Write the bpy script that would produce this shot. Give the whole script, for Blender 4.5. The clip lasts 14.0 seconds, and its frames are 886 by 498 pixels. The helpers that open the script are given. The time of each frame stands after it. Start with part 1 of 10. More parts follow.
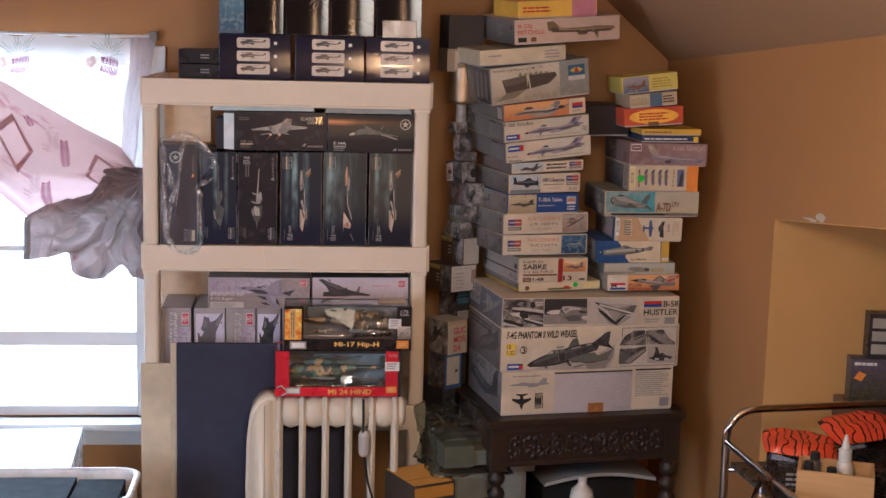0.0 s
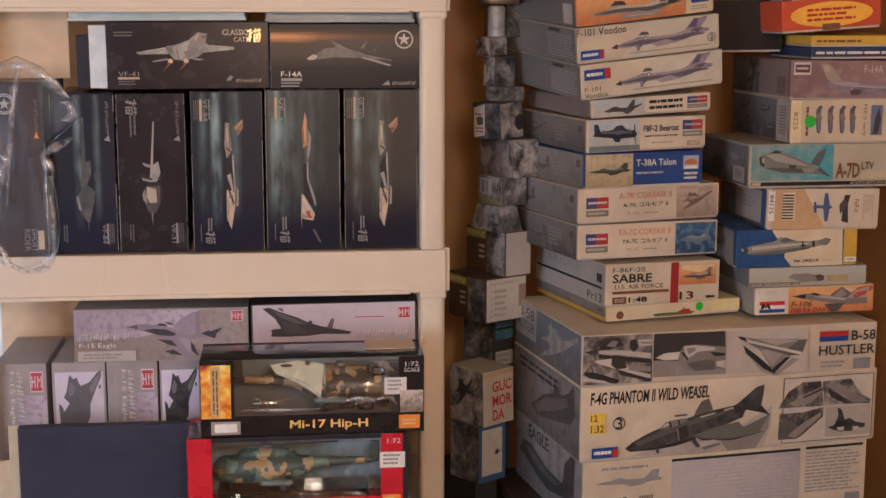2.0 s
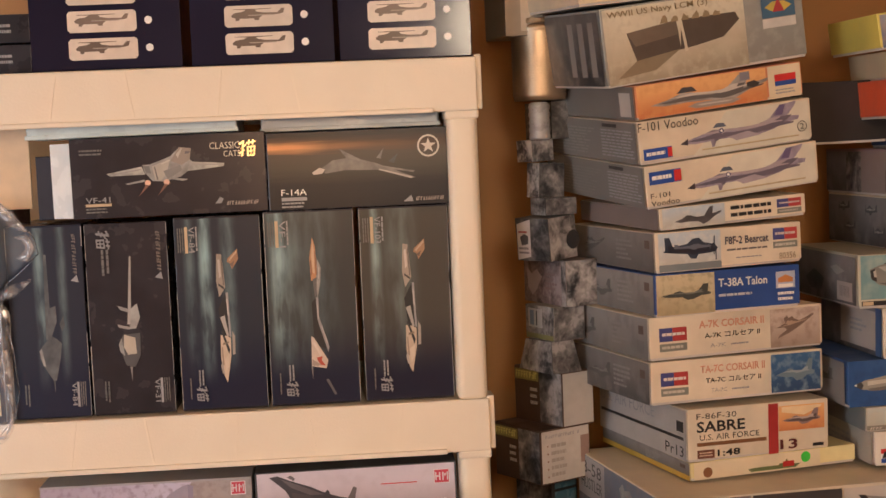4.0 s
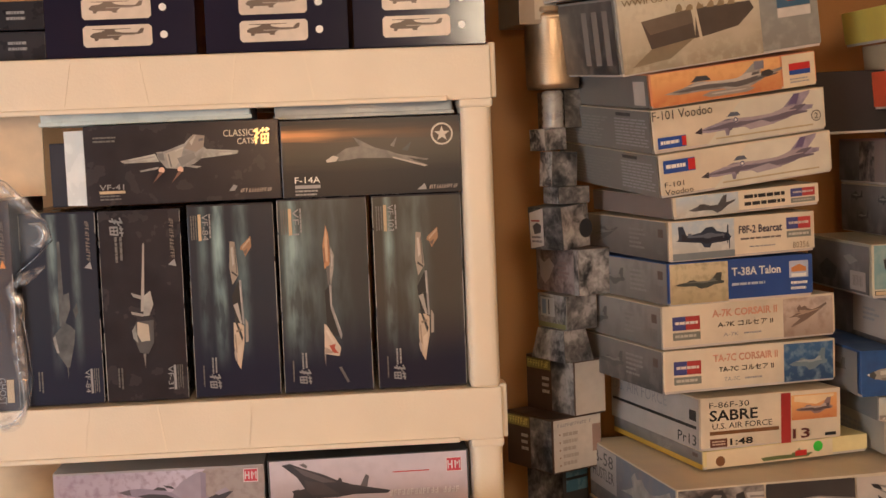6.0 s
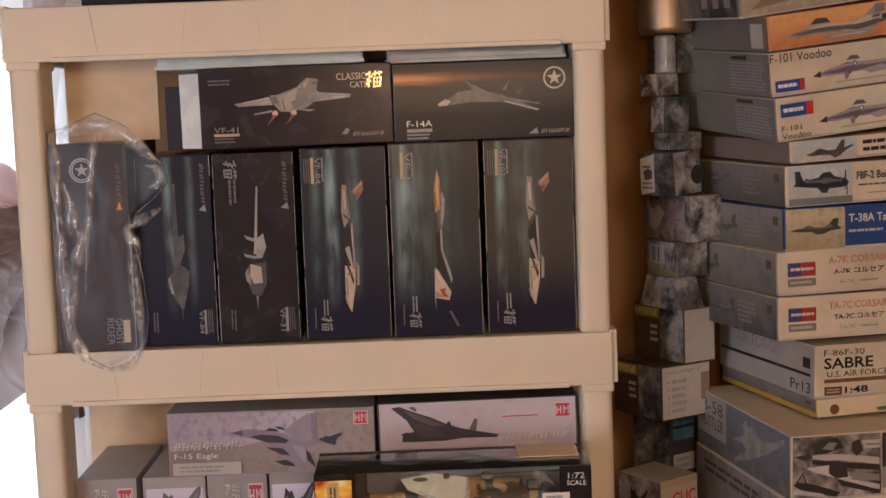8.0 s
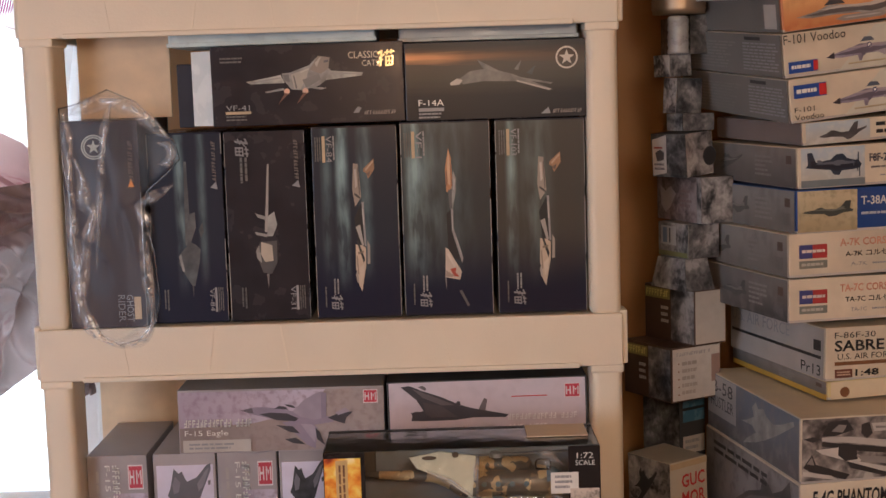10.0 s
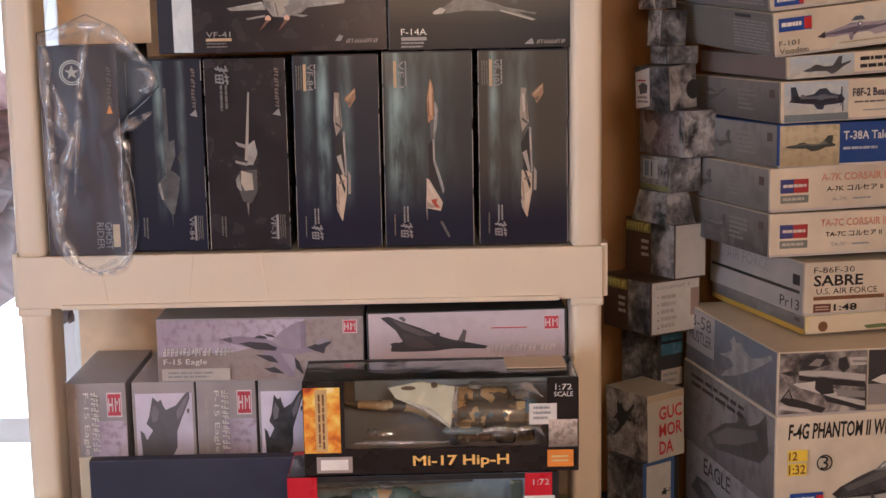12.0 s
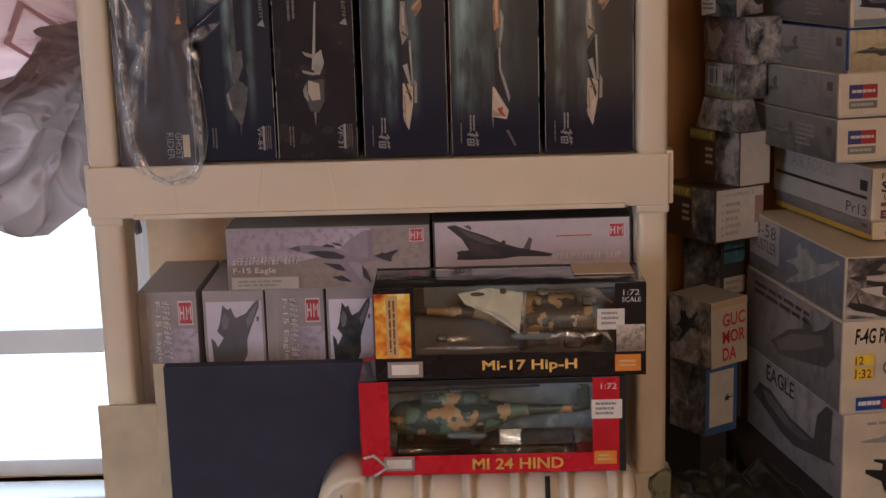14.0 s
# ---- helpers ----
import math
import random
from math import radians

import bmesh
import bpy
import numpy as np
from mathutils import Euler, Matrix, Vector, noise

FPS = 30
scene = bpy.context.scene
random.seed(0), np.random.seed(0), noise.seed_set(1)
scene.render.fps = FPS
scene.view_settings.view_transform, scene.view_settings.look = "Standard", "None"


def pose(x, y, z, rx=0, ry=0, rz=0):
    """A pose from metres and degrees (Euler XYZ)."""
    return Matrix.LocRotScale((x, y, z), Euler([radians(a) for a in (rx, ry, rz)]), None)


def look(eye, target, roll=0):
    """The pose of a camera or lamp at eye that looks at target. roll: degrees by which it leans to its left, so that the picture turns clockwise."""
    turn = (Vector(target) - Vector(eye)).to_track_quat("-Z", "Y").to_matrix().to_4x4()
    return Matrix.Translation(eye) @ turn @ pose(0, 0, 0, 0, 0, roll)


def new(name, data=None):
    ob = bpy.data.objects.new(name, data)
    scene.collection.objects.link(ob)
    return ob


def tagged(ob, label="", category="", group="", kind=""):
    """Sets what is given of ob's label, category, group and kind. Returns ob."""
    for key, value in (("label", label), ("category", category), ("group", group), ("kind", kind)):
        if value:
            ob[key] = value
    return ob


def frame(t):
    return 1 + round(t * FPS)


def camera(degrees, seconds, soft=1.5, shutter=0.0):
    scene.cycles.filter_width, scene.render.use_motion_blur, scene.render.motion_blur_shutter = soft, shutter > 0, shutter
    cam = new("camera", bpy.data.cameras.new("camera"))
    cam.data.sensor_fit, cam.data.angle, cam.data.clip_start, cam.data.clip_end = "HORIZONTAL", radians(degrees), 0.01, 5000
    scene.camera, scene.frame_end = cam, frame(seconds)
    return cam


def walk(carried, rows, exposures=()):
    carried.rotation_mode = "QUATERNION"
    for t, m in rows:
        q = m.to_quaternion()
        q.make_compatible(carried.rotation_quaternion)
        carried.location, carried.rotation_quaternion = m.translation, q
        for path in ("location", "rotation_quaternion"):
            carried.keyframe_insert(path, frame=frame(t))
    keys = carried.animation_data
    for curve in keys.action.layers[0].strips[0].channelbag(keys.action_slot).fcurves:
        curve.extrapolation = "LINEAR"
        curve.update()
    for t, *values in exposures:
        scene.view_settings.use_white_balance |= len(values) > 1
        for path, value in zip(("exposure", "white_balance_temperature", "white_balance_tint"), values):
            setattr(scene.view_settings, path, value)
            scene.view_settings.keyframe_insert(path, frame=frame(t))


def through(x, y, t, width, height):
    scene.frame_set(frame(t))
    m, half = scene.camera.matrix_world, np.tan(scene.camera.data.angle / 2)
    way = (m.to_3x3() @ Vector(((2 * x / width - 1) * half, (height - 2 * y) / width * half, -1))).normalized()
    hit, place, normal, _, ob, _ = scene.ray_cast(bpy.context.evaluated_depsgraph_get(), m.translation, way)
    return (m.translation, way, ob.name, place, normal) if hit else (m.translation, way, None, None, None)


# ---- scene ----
cam = camera(35.0, 14.0)
PATH = [
    (0, (0.527, -4.561, 1.826), (0.721, -2.597, 1.504), 1.5),
    (0.5, (0.556, -4.379, 1.808), (0.729, -2.414, 1.473), 1.2),
    (1, (0.401, -4.489, 1.765), (0.635, -2.526, 1.462), 0.9),
    (1.2, (0.428, -4.27, 1.67), (0.663, -2.303, 1.396), 0.9),
    (1.4, (0.501, -3.798, 1.658), (0.727, -1.834, 1.356), 0.7),
    (1.5, (0.52, -3.614, 1.676), (0.743, -1.654, 1.349), 0.5),
    (2, (0.628, -2.664, 1.538), (0.842, -0.704, 1.204), 0.1),
    (2.5, (0.651, -2.403, 1.491), (0.864, -0.442, 1.166), -0.4),
    (3, (0.689, -2.185, 1.477), (0.83, -0.212, 1.182), -1.9),
    (3.5, (0.708, -2.189, 1.491), (0.838, -0.202, 1.296), -2.4),
    (3.7, (0.708, -2.189, 1.491), (0.847, -0.2, 1.338), -2.4),
    (6, (0.691, -2.189, 1.484), (0.826, -0.2, 1.321), -2.2),
    (6.5, (0.662, -2.183, 1.477), (0.8, -0.195, 1.312), -1.9),
    (7, (0.66, -2.186, 1.471), (0.74, -0.195, 1.294), -1.9),
    (7.5, (0.643, -2.187, 1.468), (0.67, -0.198, 1.266), -2.2),
    (8, (0.637, -2.188, 1.453), (0.66, -0.199, 1.245), -2.1),
    (8.5, (0.652, -2.185, 1.437), (0.668, -0.198, 1.21), -2.1),
    (9, (0.642, -2.187, 1.445), (0.664, -0.2, 1.214), -2.0),
    (9.2, (0.642, -2.187, 1.445), (0.656, -0.2, 1.216), -2.1),
    (11.5, (0.642, -2.191, 1.44), (0.647, -0.205, 1.204), -1.0),
    (12, (0.64, -2.182, 1.437), (0.669, -0.208, 1.116), -1.0),
    (12.5, (0.63, -2.19, 1.433), (0.658, -0.224, 1.067), -1.1),
    (13, (0.624, -2.197, 1.43), (0.62, -0.232, 1.056), -1.4),
    (13.5, (0.625, -2.187, 1.429), (0.613, -0.232, 1.01), -1.7),
    (14, (0.596, -2.203, 1.421), (0.567, -0.249, 0.991), -1.6),
]
walk(cam, [(t, look(e, a, r)) for t, e, a, r in PATH],
     exposures=[(0, 0.06, 5350, 10), (0.8, -0.22, 5750, 10), (1.1, -0.20, 5900, 10), (1.5, 0.15, 5800, 10), (2.0, 0.22, 5600, 10), (2.5, 0.47, 5450, 10), (3.0, 0.45, 6150, 10), (3.5, 0.5, 6400, 10), (6.5, 0.48, 6600, 7), (7.0, 0.3, 6450, 10), (7.5, -0.06, 6150, 10), (8.0, -0.05, 5980, 10), (9.2, -0.02, 5830, 10), (11.5, 0.0, 5830, 10), (12.2, 0.3, 5500, 10), (13.0, -0.25, 5720, 10), (13.5, -0.14, 5720, 10), (14, -0.54, 5820, 10)])

# ---- world and lights ----
world = bpy.data.worlds.new("world")
scene.world = world
world.use_nodes = True
wn = world.node_tree.nodes
sky = wn.new("ShaderNodeTexSky")
sky.sky_type, sky.sun_disc = "NISHITA", False
sky.sun_elevation, sky.sun_rotation = radians(42), radians(-25)
world.node_tree.links.new(sky.outputs[0], wn["Background"].inputs[0])
wn["Background"].inputs[1].default_value = 0.12


def lamp(name, kind, m, energy, colour, **more):
    data = bpy.data.lights.new(name, kind)
    data.energy, data.color = energy, colour
    for key, value in more.items():
        if key == "size":
            data.shape, data.size, data.size_y = "RECTANGLE", value[0], value[1]
        elif key == "radius":
            data.shadow_soft_size = value
        elif key == "angle":
            data.angle = value
    ob = new(name, data)
    ob.matrix_world = m
    return ob


lamp("window_daylight", "AREA", look((-0.56, 0.62, 1.02), (-0.3, -1.0, 0.75)), 36, (0.70, 0.85, 1.0), size=(1.0, 1.25))
# Cool fill lamp added on the unseen west side; no window is known there.
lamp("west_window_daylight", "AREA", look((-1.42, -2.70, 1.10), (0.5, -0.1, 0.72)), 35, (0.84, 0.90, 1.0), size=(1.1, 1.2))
# Unseen bulbs, without lamp bodies, inferred from warm reflections and the recess's shadow.
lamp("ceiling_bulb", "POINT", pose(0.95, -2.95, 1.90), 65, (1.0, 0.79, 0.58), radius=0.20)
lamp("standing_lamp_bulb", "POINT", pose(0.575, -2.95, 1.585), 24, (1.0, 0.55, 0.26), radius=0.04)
lamp("sun", "SUN", look((-1.5, 4.0, 4.5), (0, 0, 0)), 2.5, (1.0, 0.95, 0.87), angle=radians(0.5))

# ---- materials ----
MATS = {}


def shader(name):
    m = bpy.data.materials.new(name)
    m.use_nodes = True
    return m, m.node_tree.nodes, m.node_tree.links, m.node_tree.nodes["Principled BSDF"]


def surface(name, colour, rough=0.5, vary=0.12, scale=30.0, bump=0.05, fine=250.0, metal=0.0, coat=0.0, second=None, blotch=4.0, spec=0.5):
    """A plain surface: large blotches, fine grain, uneven gloss and slight relief, at real-world size."""
    if name in MATS:
        return MATS[name]
    m, n, l, b = shader(name)
    tc = n.new("ShaderNodeTexCoord")
    big, mid, small = n.new("ShaderNodeTexNoise"), n.new("ShaderNodeTexNoise"), n.new("ShaderNodeTexNoise")
    info = n.new("ShaderNodeObjectInfo")
    shift = n.new("ShaderNodeVectorMath")
    shift.operation = "MULTIPLY_ADD"
    l.new(info.outputs["Random"], shift.inputs[0])
    shift.inputs[1].default_value = (7.0, 5.0, 9.0)
    l.new(tc.outputs["Object"], shift.inputs[2])
    for node, s, d in ((big, blotch, 3), (mid, scale, 5), (small, fine, 2)):
        node.inputs["Scale"].default_value, node.inputs["Detail"].default_value = s, d
        l.new(shift.outputs[0], node.inputs["Vector"])
    ramp = n.new("ShaderNodeMapRange")
    mixf = n.new("ShaderNodeMath")
    mixf.operation = "MULTIPLY_ADD"
    l.new(mid.outputs[0], mixf.inputs[0])
    mixf.inputs[1].default_value = 0.5
    l.new(big.outputs[0], mixf.inputs[2])
    l.new(mixf.outputs[0], ramp.inputs[0])
    ramp.inputs[1].default_value, ramp.inputs[2].default_value = 0.55, 0.95
    mix = n.new("ShaderNodeMix")
    mix.data_type = "RGBA"
    dark = tuple(c * (1 - vary) for c in colour)
    light = second or tuple(min(1.0, c * (1 + vary)) for c in colour)
    mix.inputs[6].default_value, mix.inputs[7].default_value = (*dark, 1), (*light, 1)
    l.new(ramp.outputs[0], mix.inputs[0])
    l.new(mix.outputs[2], b.inputs["Base Color"])
    rr = n.new("ShaderNodeMapRange")
    l.new(mid.outputs[0], rr.inputs[0])
    rr.inputs[1].default_value, rr.inputs[2].default_value = 0.3, 0.7
    rr.inputs[3].default_value, rr.inputs[4].default_value = max(0.02, rough - 0.08), min(1.0, rough + 0.08)
    l.new(rr.outputs[0], b.inputs["Roughness"])
    b.inputs["Metallic"].default_value = metal
    b.inputs["Specular IOR Level"].default_value = spec
    b.inputs["Coat Weight"].default_value = coat
    b.inputs["Coat Roughness"].default_value = 0.12
    if bump:
        bp = n.new("ShaderNodeBump")
        bp.inputs["Strength"].default_value, bp.inputs["Distance"].default_value = bump, 0.004
        add = n.new("ShaderNodeMath")
        l.new(small.outputs[0], add.inputs[0])
        l.new(mid.outputs[0], add.inputs[1])
        l.new(add.outputs[0], bp.inputs["Height"])
        l.new(bp.outputs[0], b.inputs["Normal"])
    MATS[name] = m
    return m


def card(r, g, b, rough=0.42, coat=0.0):
    """Printed carton of one ink colour."""
    return surface("carton_%d_%d_%d_%d" % (r * 999, g * 999, b * 999, rough * 99), (r, g, b), rough, 0.15, 26.0, 0.05 if max(r, g, b) > 0.08 else 0.012, 180.0, 0.0, coat, spec=0.5 if max(r, g, b) > 0.08 else 0.22)


def ink(r, g, b, rough=0.4):
    return surface("ink_%d_%d_%d" % (r * 999, g * 999, b * 999), (r, g, b), rough, 0.14, 60.0, 0.0)


def art(name, low, high, spots, scale=9.0, rough=0.4, axis=2, amount=0.6):
    """A printed picture: ground and sky colours that run into one another, broken by painted clouds or scrub."""
    if name in MATS:
        return MATS[name]
    m, n, l, b = shader(name)
    tc, sep = n.new("ShaderNodeTexCoord"), n.new("ShaderNodeSeparateXYZ")
    l.new(tc.outputs["Generated"], sep.inputs[0])
    noise_a, noise_b = n.new("ShaderNodeTexNoise"), n.new("ShaderNodeTexNoise")
    for node, s, d in ((noise_a, scale, 6), (noise_b, scale * 5, 4)):
        l.new(tc.outputs["Object"], node.inputs["Vector"])
        node.inputs["Scale"].default_value, node.inputs["Detail"].default_value = s, d
    add = n.new("ShaderNodeMath")
    add.operation = "MULTIPLY_ADD"
    l.new(noise_a.outputs[0], add.inputs[0])
    add.inputs[1].default_value = 0.7
    l.new(sep.outputs[axis], add.inputs[2])
    ramp = n.new("ShaderNodeMapRange")
    l.new(add.outputs[0], ramp.inputs[0])
    ramp.inputs[1].default_value, ramp.inputs[2].default_value = 0.45, 1.2
    mix = n.new("ShaderNodeMix")
    mix.data_type = "RGBA"
    mix.inputs[6].default_value, mix.inputs[7].default_value = (*low, 1), (*high, 1)
    l.new(ramp.outputs[0], mix.inputs[0])
    mix2 = n.new("ShaderNodeMix")
    mix2.data_type = "RGBA"
    r2 = n.new("ShaderNodeMapRange")
    l.new(noise_b.outputs[0], r2.inputs[0])
    r2.inputs[1].default_value, r2.inputs[2].default_value, r2.inputs[4].default_value = 0.48, 0.66, amount
    l.new(r2.outputs[0], mix2.inputs[0])
    l.new(mix.outputs[2], mix2.inputs[6])
    mix2.inputs[7].default_value = (*spots, 1)
    l.new(mix2.outputs[2], b.inputs["Base Color"])
    b.inputs["Roughness"].default_value = rough
    b.inputs["Specular IOR Level"].default_value = 0.35
    MATS[name] = m
    return m


def streaked(name, base, streak, bands, warm=(0.05, 0.04, 0.035), rough=0.22):
    """A dark printed front with soft upright pale streaks, lighter towards the top: bands of centre, half width and
    strength, across the face.
    """
    if name in MATS:
        return MATS[name]
    m, n, l, b = shader(name)
    streak, base, warm = tuple(k * c for k, c in zip((1.2, 1.38, 1.28), streak)), tuple(1.3 * c for c in base), tuple(1.25 * c for c in warm)
    tc, sep, nz, mp = n.new("ShaderNodeTexCoord"), n.new("ShaderNodeSeparateXYZ"), n.new("ShaderNodeTexNoise"), n.new("ShaderNodeMapping")
    l.new(tc.outputs["Generated"], sep.inputs[0])
    mp.inputs["Scale"].default_value = (34.0, 1.0, 7.0)
    l.new(tc.outputs["Object"], mp.inputs[0])
    l.new(mp.outputs[0], nz.inputs["Vector"])
    nz.inputs["Scale"].default_value, nz.inputs["Detail"].default_value = 1.6, 4
    total = None
    for centre, half, power in bands:
        off, dist, fall = n.new("ShaderNodeMath"), n.new("ShaderNodeMath"), n.new("ShaderNodeMapRange")
        off.operation, off.inputs[1].default_value = "SUBTRACT", centre
        l.new(sep.outputs[0], off.inputs[0])
        dist.operation = "ABSOLUTE"
        l.new(off.outputs[0], dist.inputs[0])
        fall.interpolation_type = "SMOOTHSTEP"
        l.new(dist.outputs[0], fall.inputs[0])
        fall.inputs[1].default_value, fall.inputs[2].default_value = half, 0.0
        fall.inputs[3].default_value, fall.inputs[4].default_value = 0.0, power
        if total is None:
            total = fall.outputs[0]
        else:
            add = n.new("ShaderNodeMath")
            l.new(total, add.inputs[0])
            l.new(fall.outputs[0], add.inputs[1])
            total = add.outputs[0]
    high = n.new("ShaderNodeMapRange")
    high.interpolation_type = "SMOOTHSTEP"
    l.new(sep.outputs[2], high.inputs[0])
    high.inputs[1].default_value, high.inputs[2].default_value = 0.10, 0.48
    mul, mul2, patch = n.new("ShaderNodeMath"), n.new("ShaderNodeMath"), n.new("ShaderNodeMapRange")
    l.new(nz.outputs[0], patch.inputs[0])
    patch.inputs[1].default_value, patch.inputs[2].default_value, patch.inputs[3].default_value = 0.38, 0.66, 0.12
    mul.operation = mul2.operation = "MULTIPLY"
    mul2.use_clamp = True
    l.new(total, mul.inputs[0])
    l.new(high.outputs[0], mul.inputs[1])
    l.new(mul.outputs[0], mul2.inputs[0])
    l.new(patch.outputs[0], mul2.inputs[1])
    mix0, mix = n.new("ShaderNodeMix"), n.new("ShaderNodeMix")
    mix0.data_type = mix.data_type = "RGBA"
    l.new(high.outputs[0], mix0.inputs[0])
    mix0.inputs[6].default_value, mix0.inputs[7].default_value = (*base, 1), (*warm, 1)
    l.new(mul2.outputs[0], mix.inputs[0])
    l.new(mix0.outputs[2], mix.inputs[6])
    mix.inputs[7].default_value = (*streak, 1)
    l.new(mix.outputs[2], b.inputs["Base Color"])
    b.inputs["Specular IOR Level"].default_value = 0.25
    b.inputs["Roughness"].default_value = rough
    MATS[name] = m
    return m


def drawn_gloss(m, rough, turn=0.0, spec=0.5):
    """Gives a material the sheen of stretched wrap, which draws highlights out into streaks: turn 0 level, 0.25 upright."""
    n, l = m.node_tree.nodes, m.node_tree.links
    b = n["Principled BSDF"]
    tan = n.new("ShaderNodeTangent")
    tan.direction_type, tan.axis = "RADIAL", "Z"
    l.new(tan.outputs[0], b.inputs["Tangent"])
    for link in list(b.inputs["Roughness"].links):
        l.remove(link)
    b.inputs["Roughness"].default_value, b.inputs["Specular IOR Level"].default_value = rough, spec
    b.inputs["Anisotropic"].default_value, b.inputs["Anisotropic Rotation"].default_value = 0.93, turn
    return m


def film(name, rough=0.08, tint=(0.95, 0.96, 0.97), bump=0.5, gloss=0.5, scale=35.0, veil=0.02):
    """Thin clear plastic: see-through, with a gloss that grows at a slant."""
    if name in MATS:
        return MATS[name]
    m, n, l, b = shader(name)
    n.remove(b)
    clear, shine, mix = n.new("ShaderNodeBsdfTransparent"), n.new("ShaderNodeBsdfGlossy"), n.new("ShaderNodeMixShader")
    clear.inputs[0].default_value, shine.inputs["Roughness"].default_value = (*tint, 1), rough
    fr, mul = n.new("ShaderNodeFresnel"), n.new("ShaderNodeMath")
    fr.inputs[0].default_value = 1.5
    mul.operation, mul.inputs[1].default_value, mul.use_clamp = "MULTIPLY_ADD", 1.0 + gloss, True
    mul.inputs[2].default_value = veil
    l.new(fr.outputs[0], mul.inputs[0])
    l.new(mul.outputs[0], mix.inputs[0])
    l.new(clear.outputs[0], mix.inputs[1])
    l.new(shine.outputs[0], mix.inputs[2])
    if bump:
        tc, nz, bp = n.new("ShaderNodeTexCoord"), n.new("ShaderNodeTexNoise"), n.new("ShaderNodeBump")
        l.new(tc.outputs["Object"], nz.inputs["Vector"])
        nz.inputs["Scale"].default_value, nz.inputs["Detail"].default_value = scale, 4
        bp.inputs["Strength"].default_value, bp.inputs["Distance"].default_value = bump, 0.01
        l.new(nz.outputs[0], bp.inputs["Height"])
        l.new(bp.outputs[0], shine.inputs["Normal"])
        l.new(bp.outputs[0], fr.inputs["Normal"])
    l.new(mix.outputs[0], n["Material Output"].inputs[0])
    MATS[name] = m
    return m


def milky(name):
    """Doubled, creased bag film that fades out at both sides: milky and glossy in its middle. Its white also paints
    glare on film.
    """
    m, n, l, b = shader(name)
    n.remove(b)
    clear, white, shine = n.new("ShaderNodeBsdfTransparent"), n.new("ShaderNodeBsdfDiffuse"), n.new("ShaderNodeBsdfGlossy")
    tc, sep, nz, bp = n.new("ShaderNodeTexCoord"), n.new("ShaderNodeSeparateXYZ"), n.new("ShaderNodeTexNoise"), n.new("ShaderNodeBump")
    l.new(tc.outputs["Object"], nz.inputs["Vector"])
    l.new(tc.outputs["UV"], sep.inputs[0])
    nz.inputs["Scale"].default_value, nz.inputs["Detail"].default_value, nz.inputs["Distortion"].default_value = 34.0, 4, 1.4
    bp.inputs["Strength"].default_value, bp.inputs["Distance"].default_value = 0.5, 0.006
    l.new(nz.outputs[0], bp.inputs["Height"])
    l.new(bp.outputs[0], shine.inputs["Normal"])
    clear.inputs[0].default_value, white.inputs[0].default_value = (0.96, 0.96, 0.97, 1), (0.62, 0.63, 0.66, 1)
    shine.inputs["Roughness"].default_value = 0.2
    edge, cover, mul = n.new("ShaderNodeValToRGB"), n.new("ShaderNodeMapRange"), n.new("ShaderNodeMath")
    l.new(sep.outputs[0], edge.inputs[0])
    while len(edge.color_ramp.elements) < 5:
        edge.color_ramp.elements.new(0.5)
    for e, (at, c) in zip(edge.color_ramp.elements, ((0.0, 0.0), (0.22, 0.55), (0.42, 0.30), (0.72, 1.0), (1.0, 0.0))):
        e.position, e.color = at, (c, c, c, 1)
    l.new(nz.outputs[0], cover.inputs[0])
    cover.inputs[1].default_value, cover.inputs[2].default_value, cover.inputs[3].default_value, cover.inputs[4].default_value = 0.34, 0.62, 0.08, 0.85
    mul.operation = "MULTIPLY"
    l.new(edge.outputs[0], mul.inputs[0])
    l.new(cover.outputs[0], mul.inputs[1])
    blend, c = n.new("ShaderNodeMixShader"), n.new("ShaderNodeMixShader")
    blend.inputs[0].default_value = 0.36
    l.new(white.outputs[0], blend.inputs[1])
    l.new(shine.outputs[0], blend.inputs[2])
    l.new(mul.outputs[0], c.inputs[0])
    l.new(clear.outputs[0], c.inputs[1])
    l.new(blend.outputs[0], c.inputs[2])
    l.new(c.outputs[0], n["Material Output"].inputs[0])
    MATS[name] = m
    return m


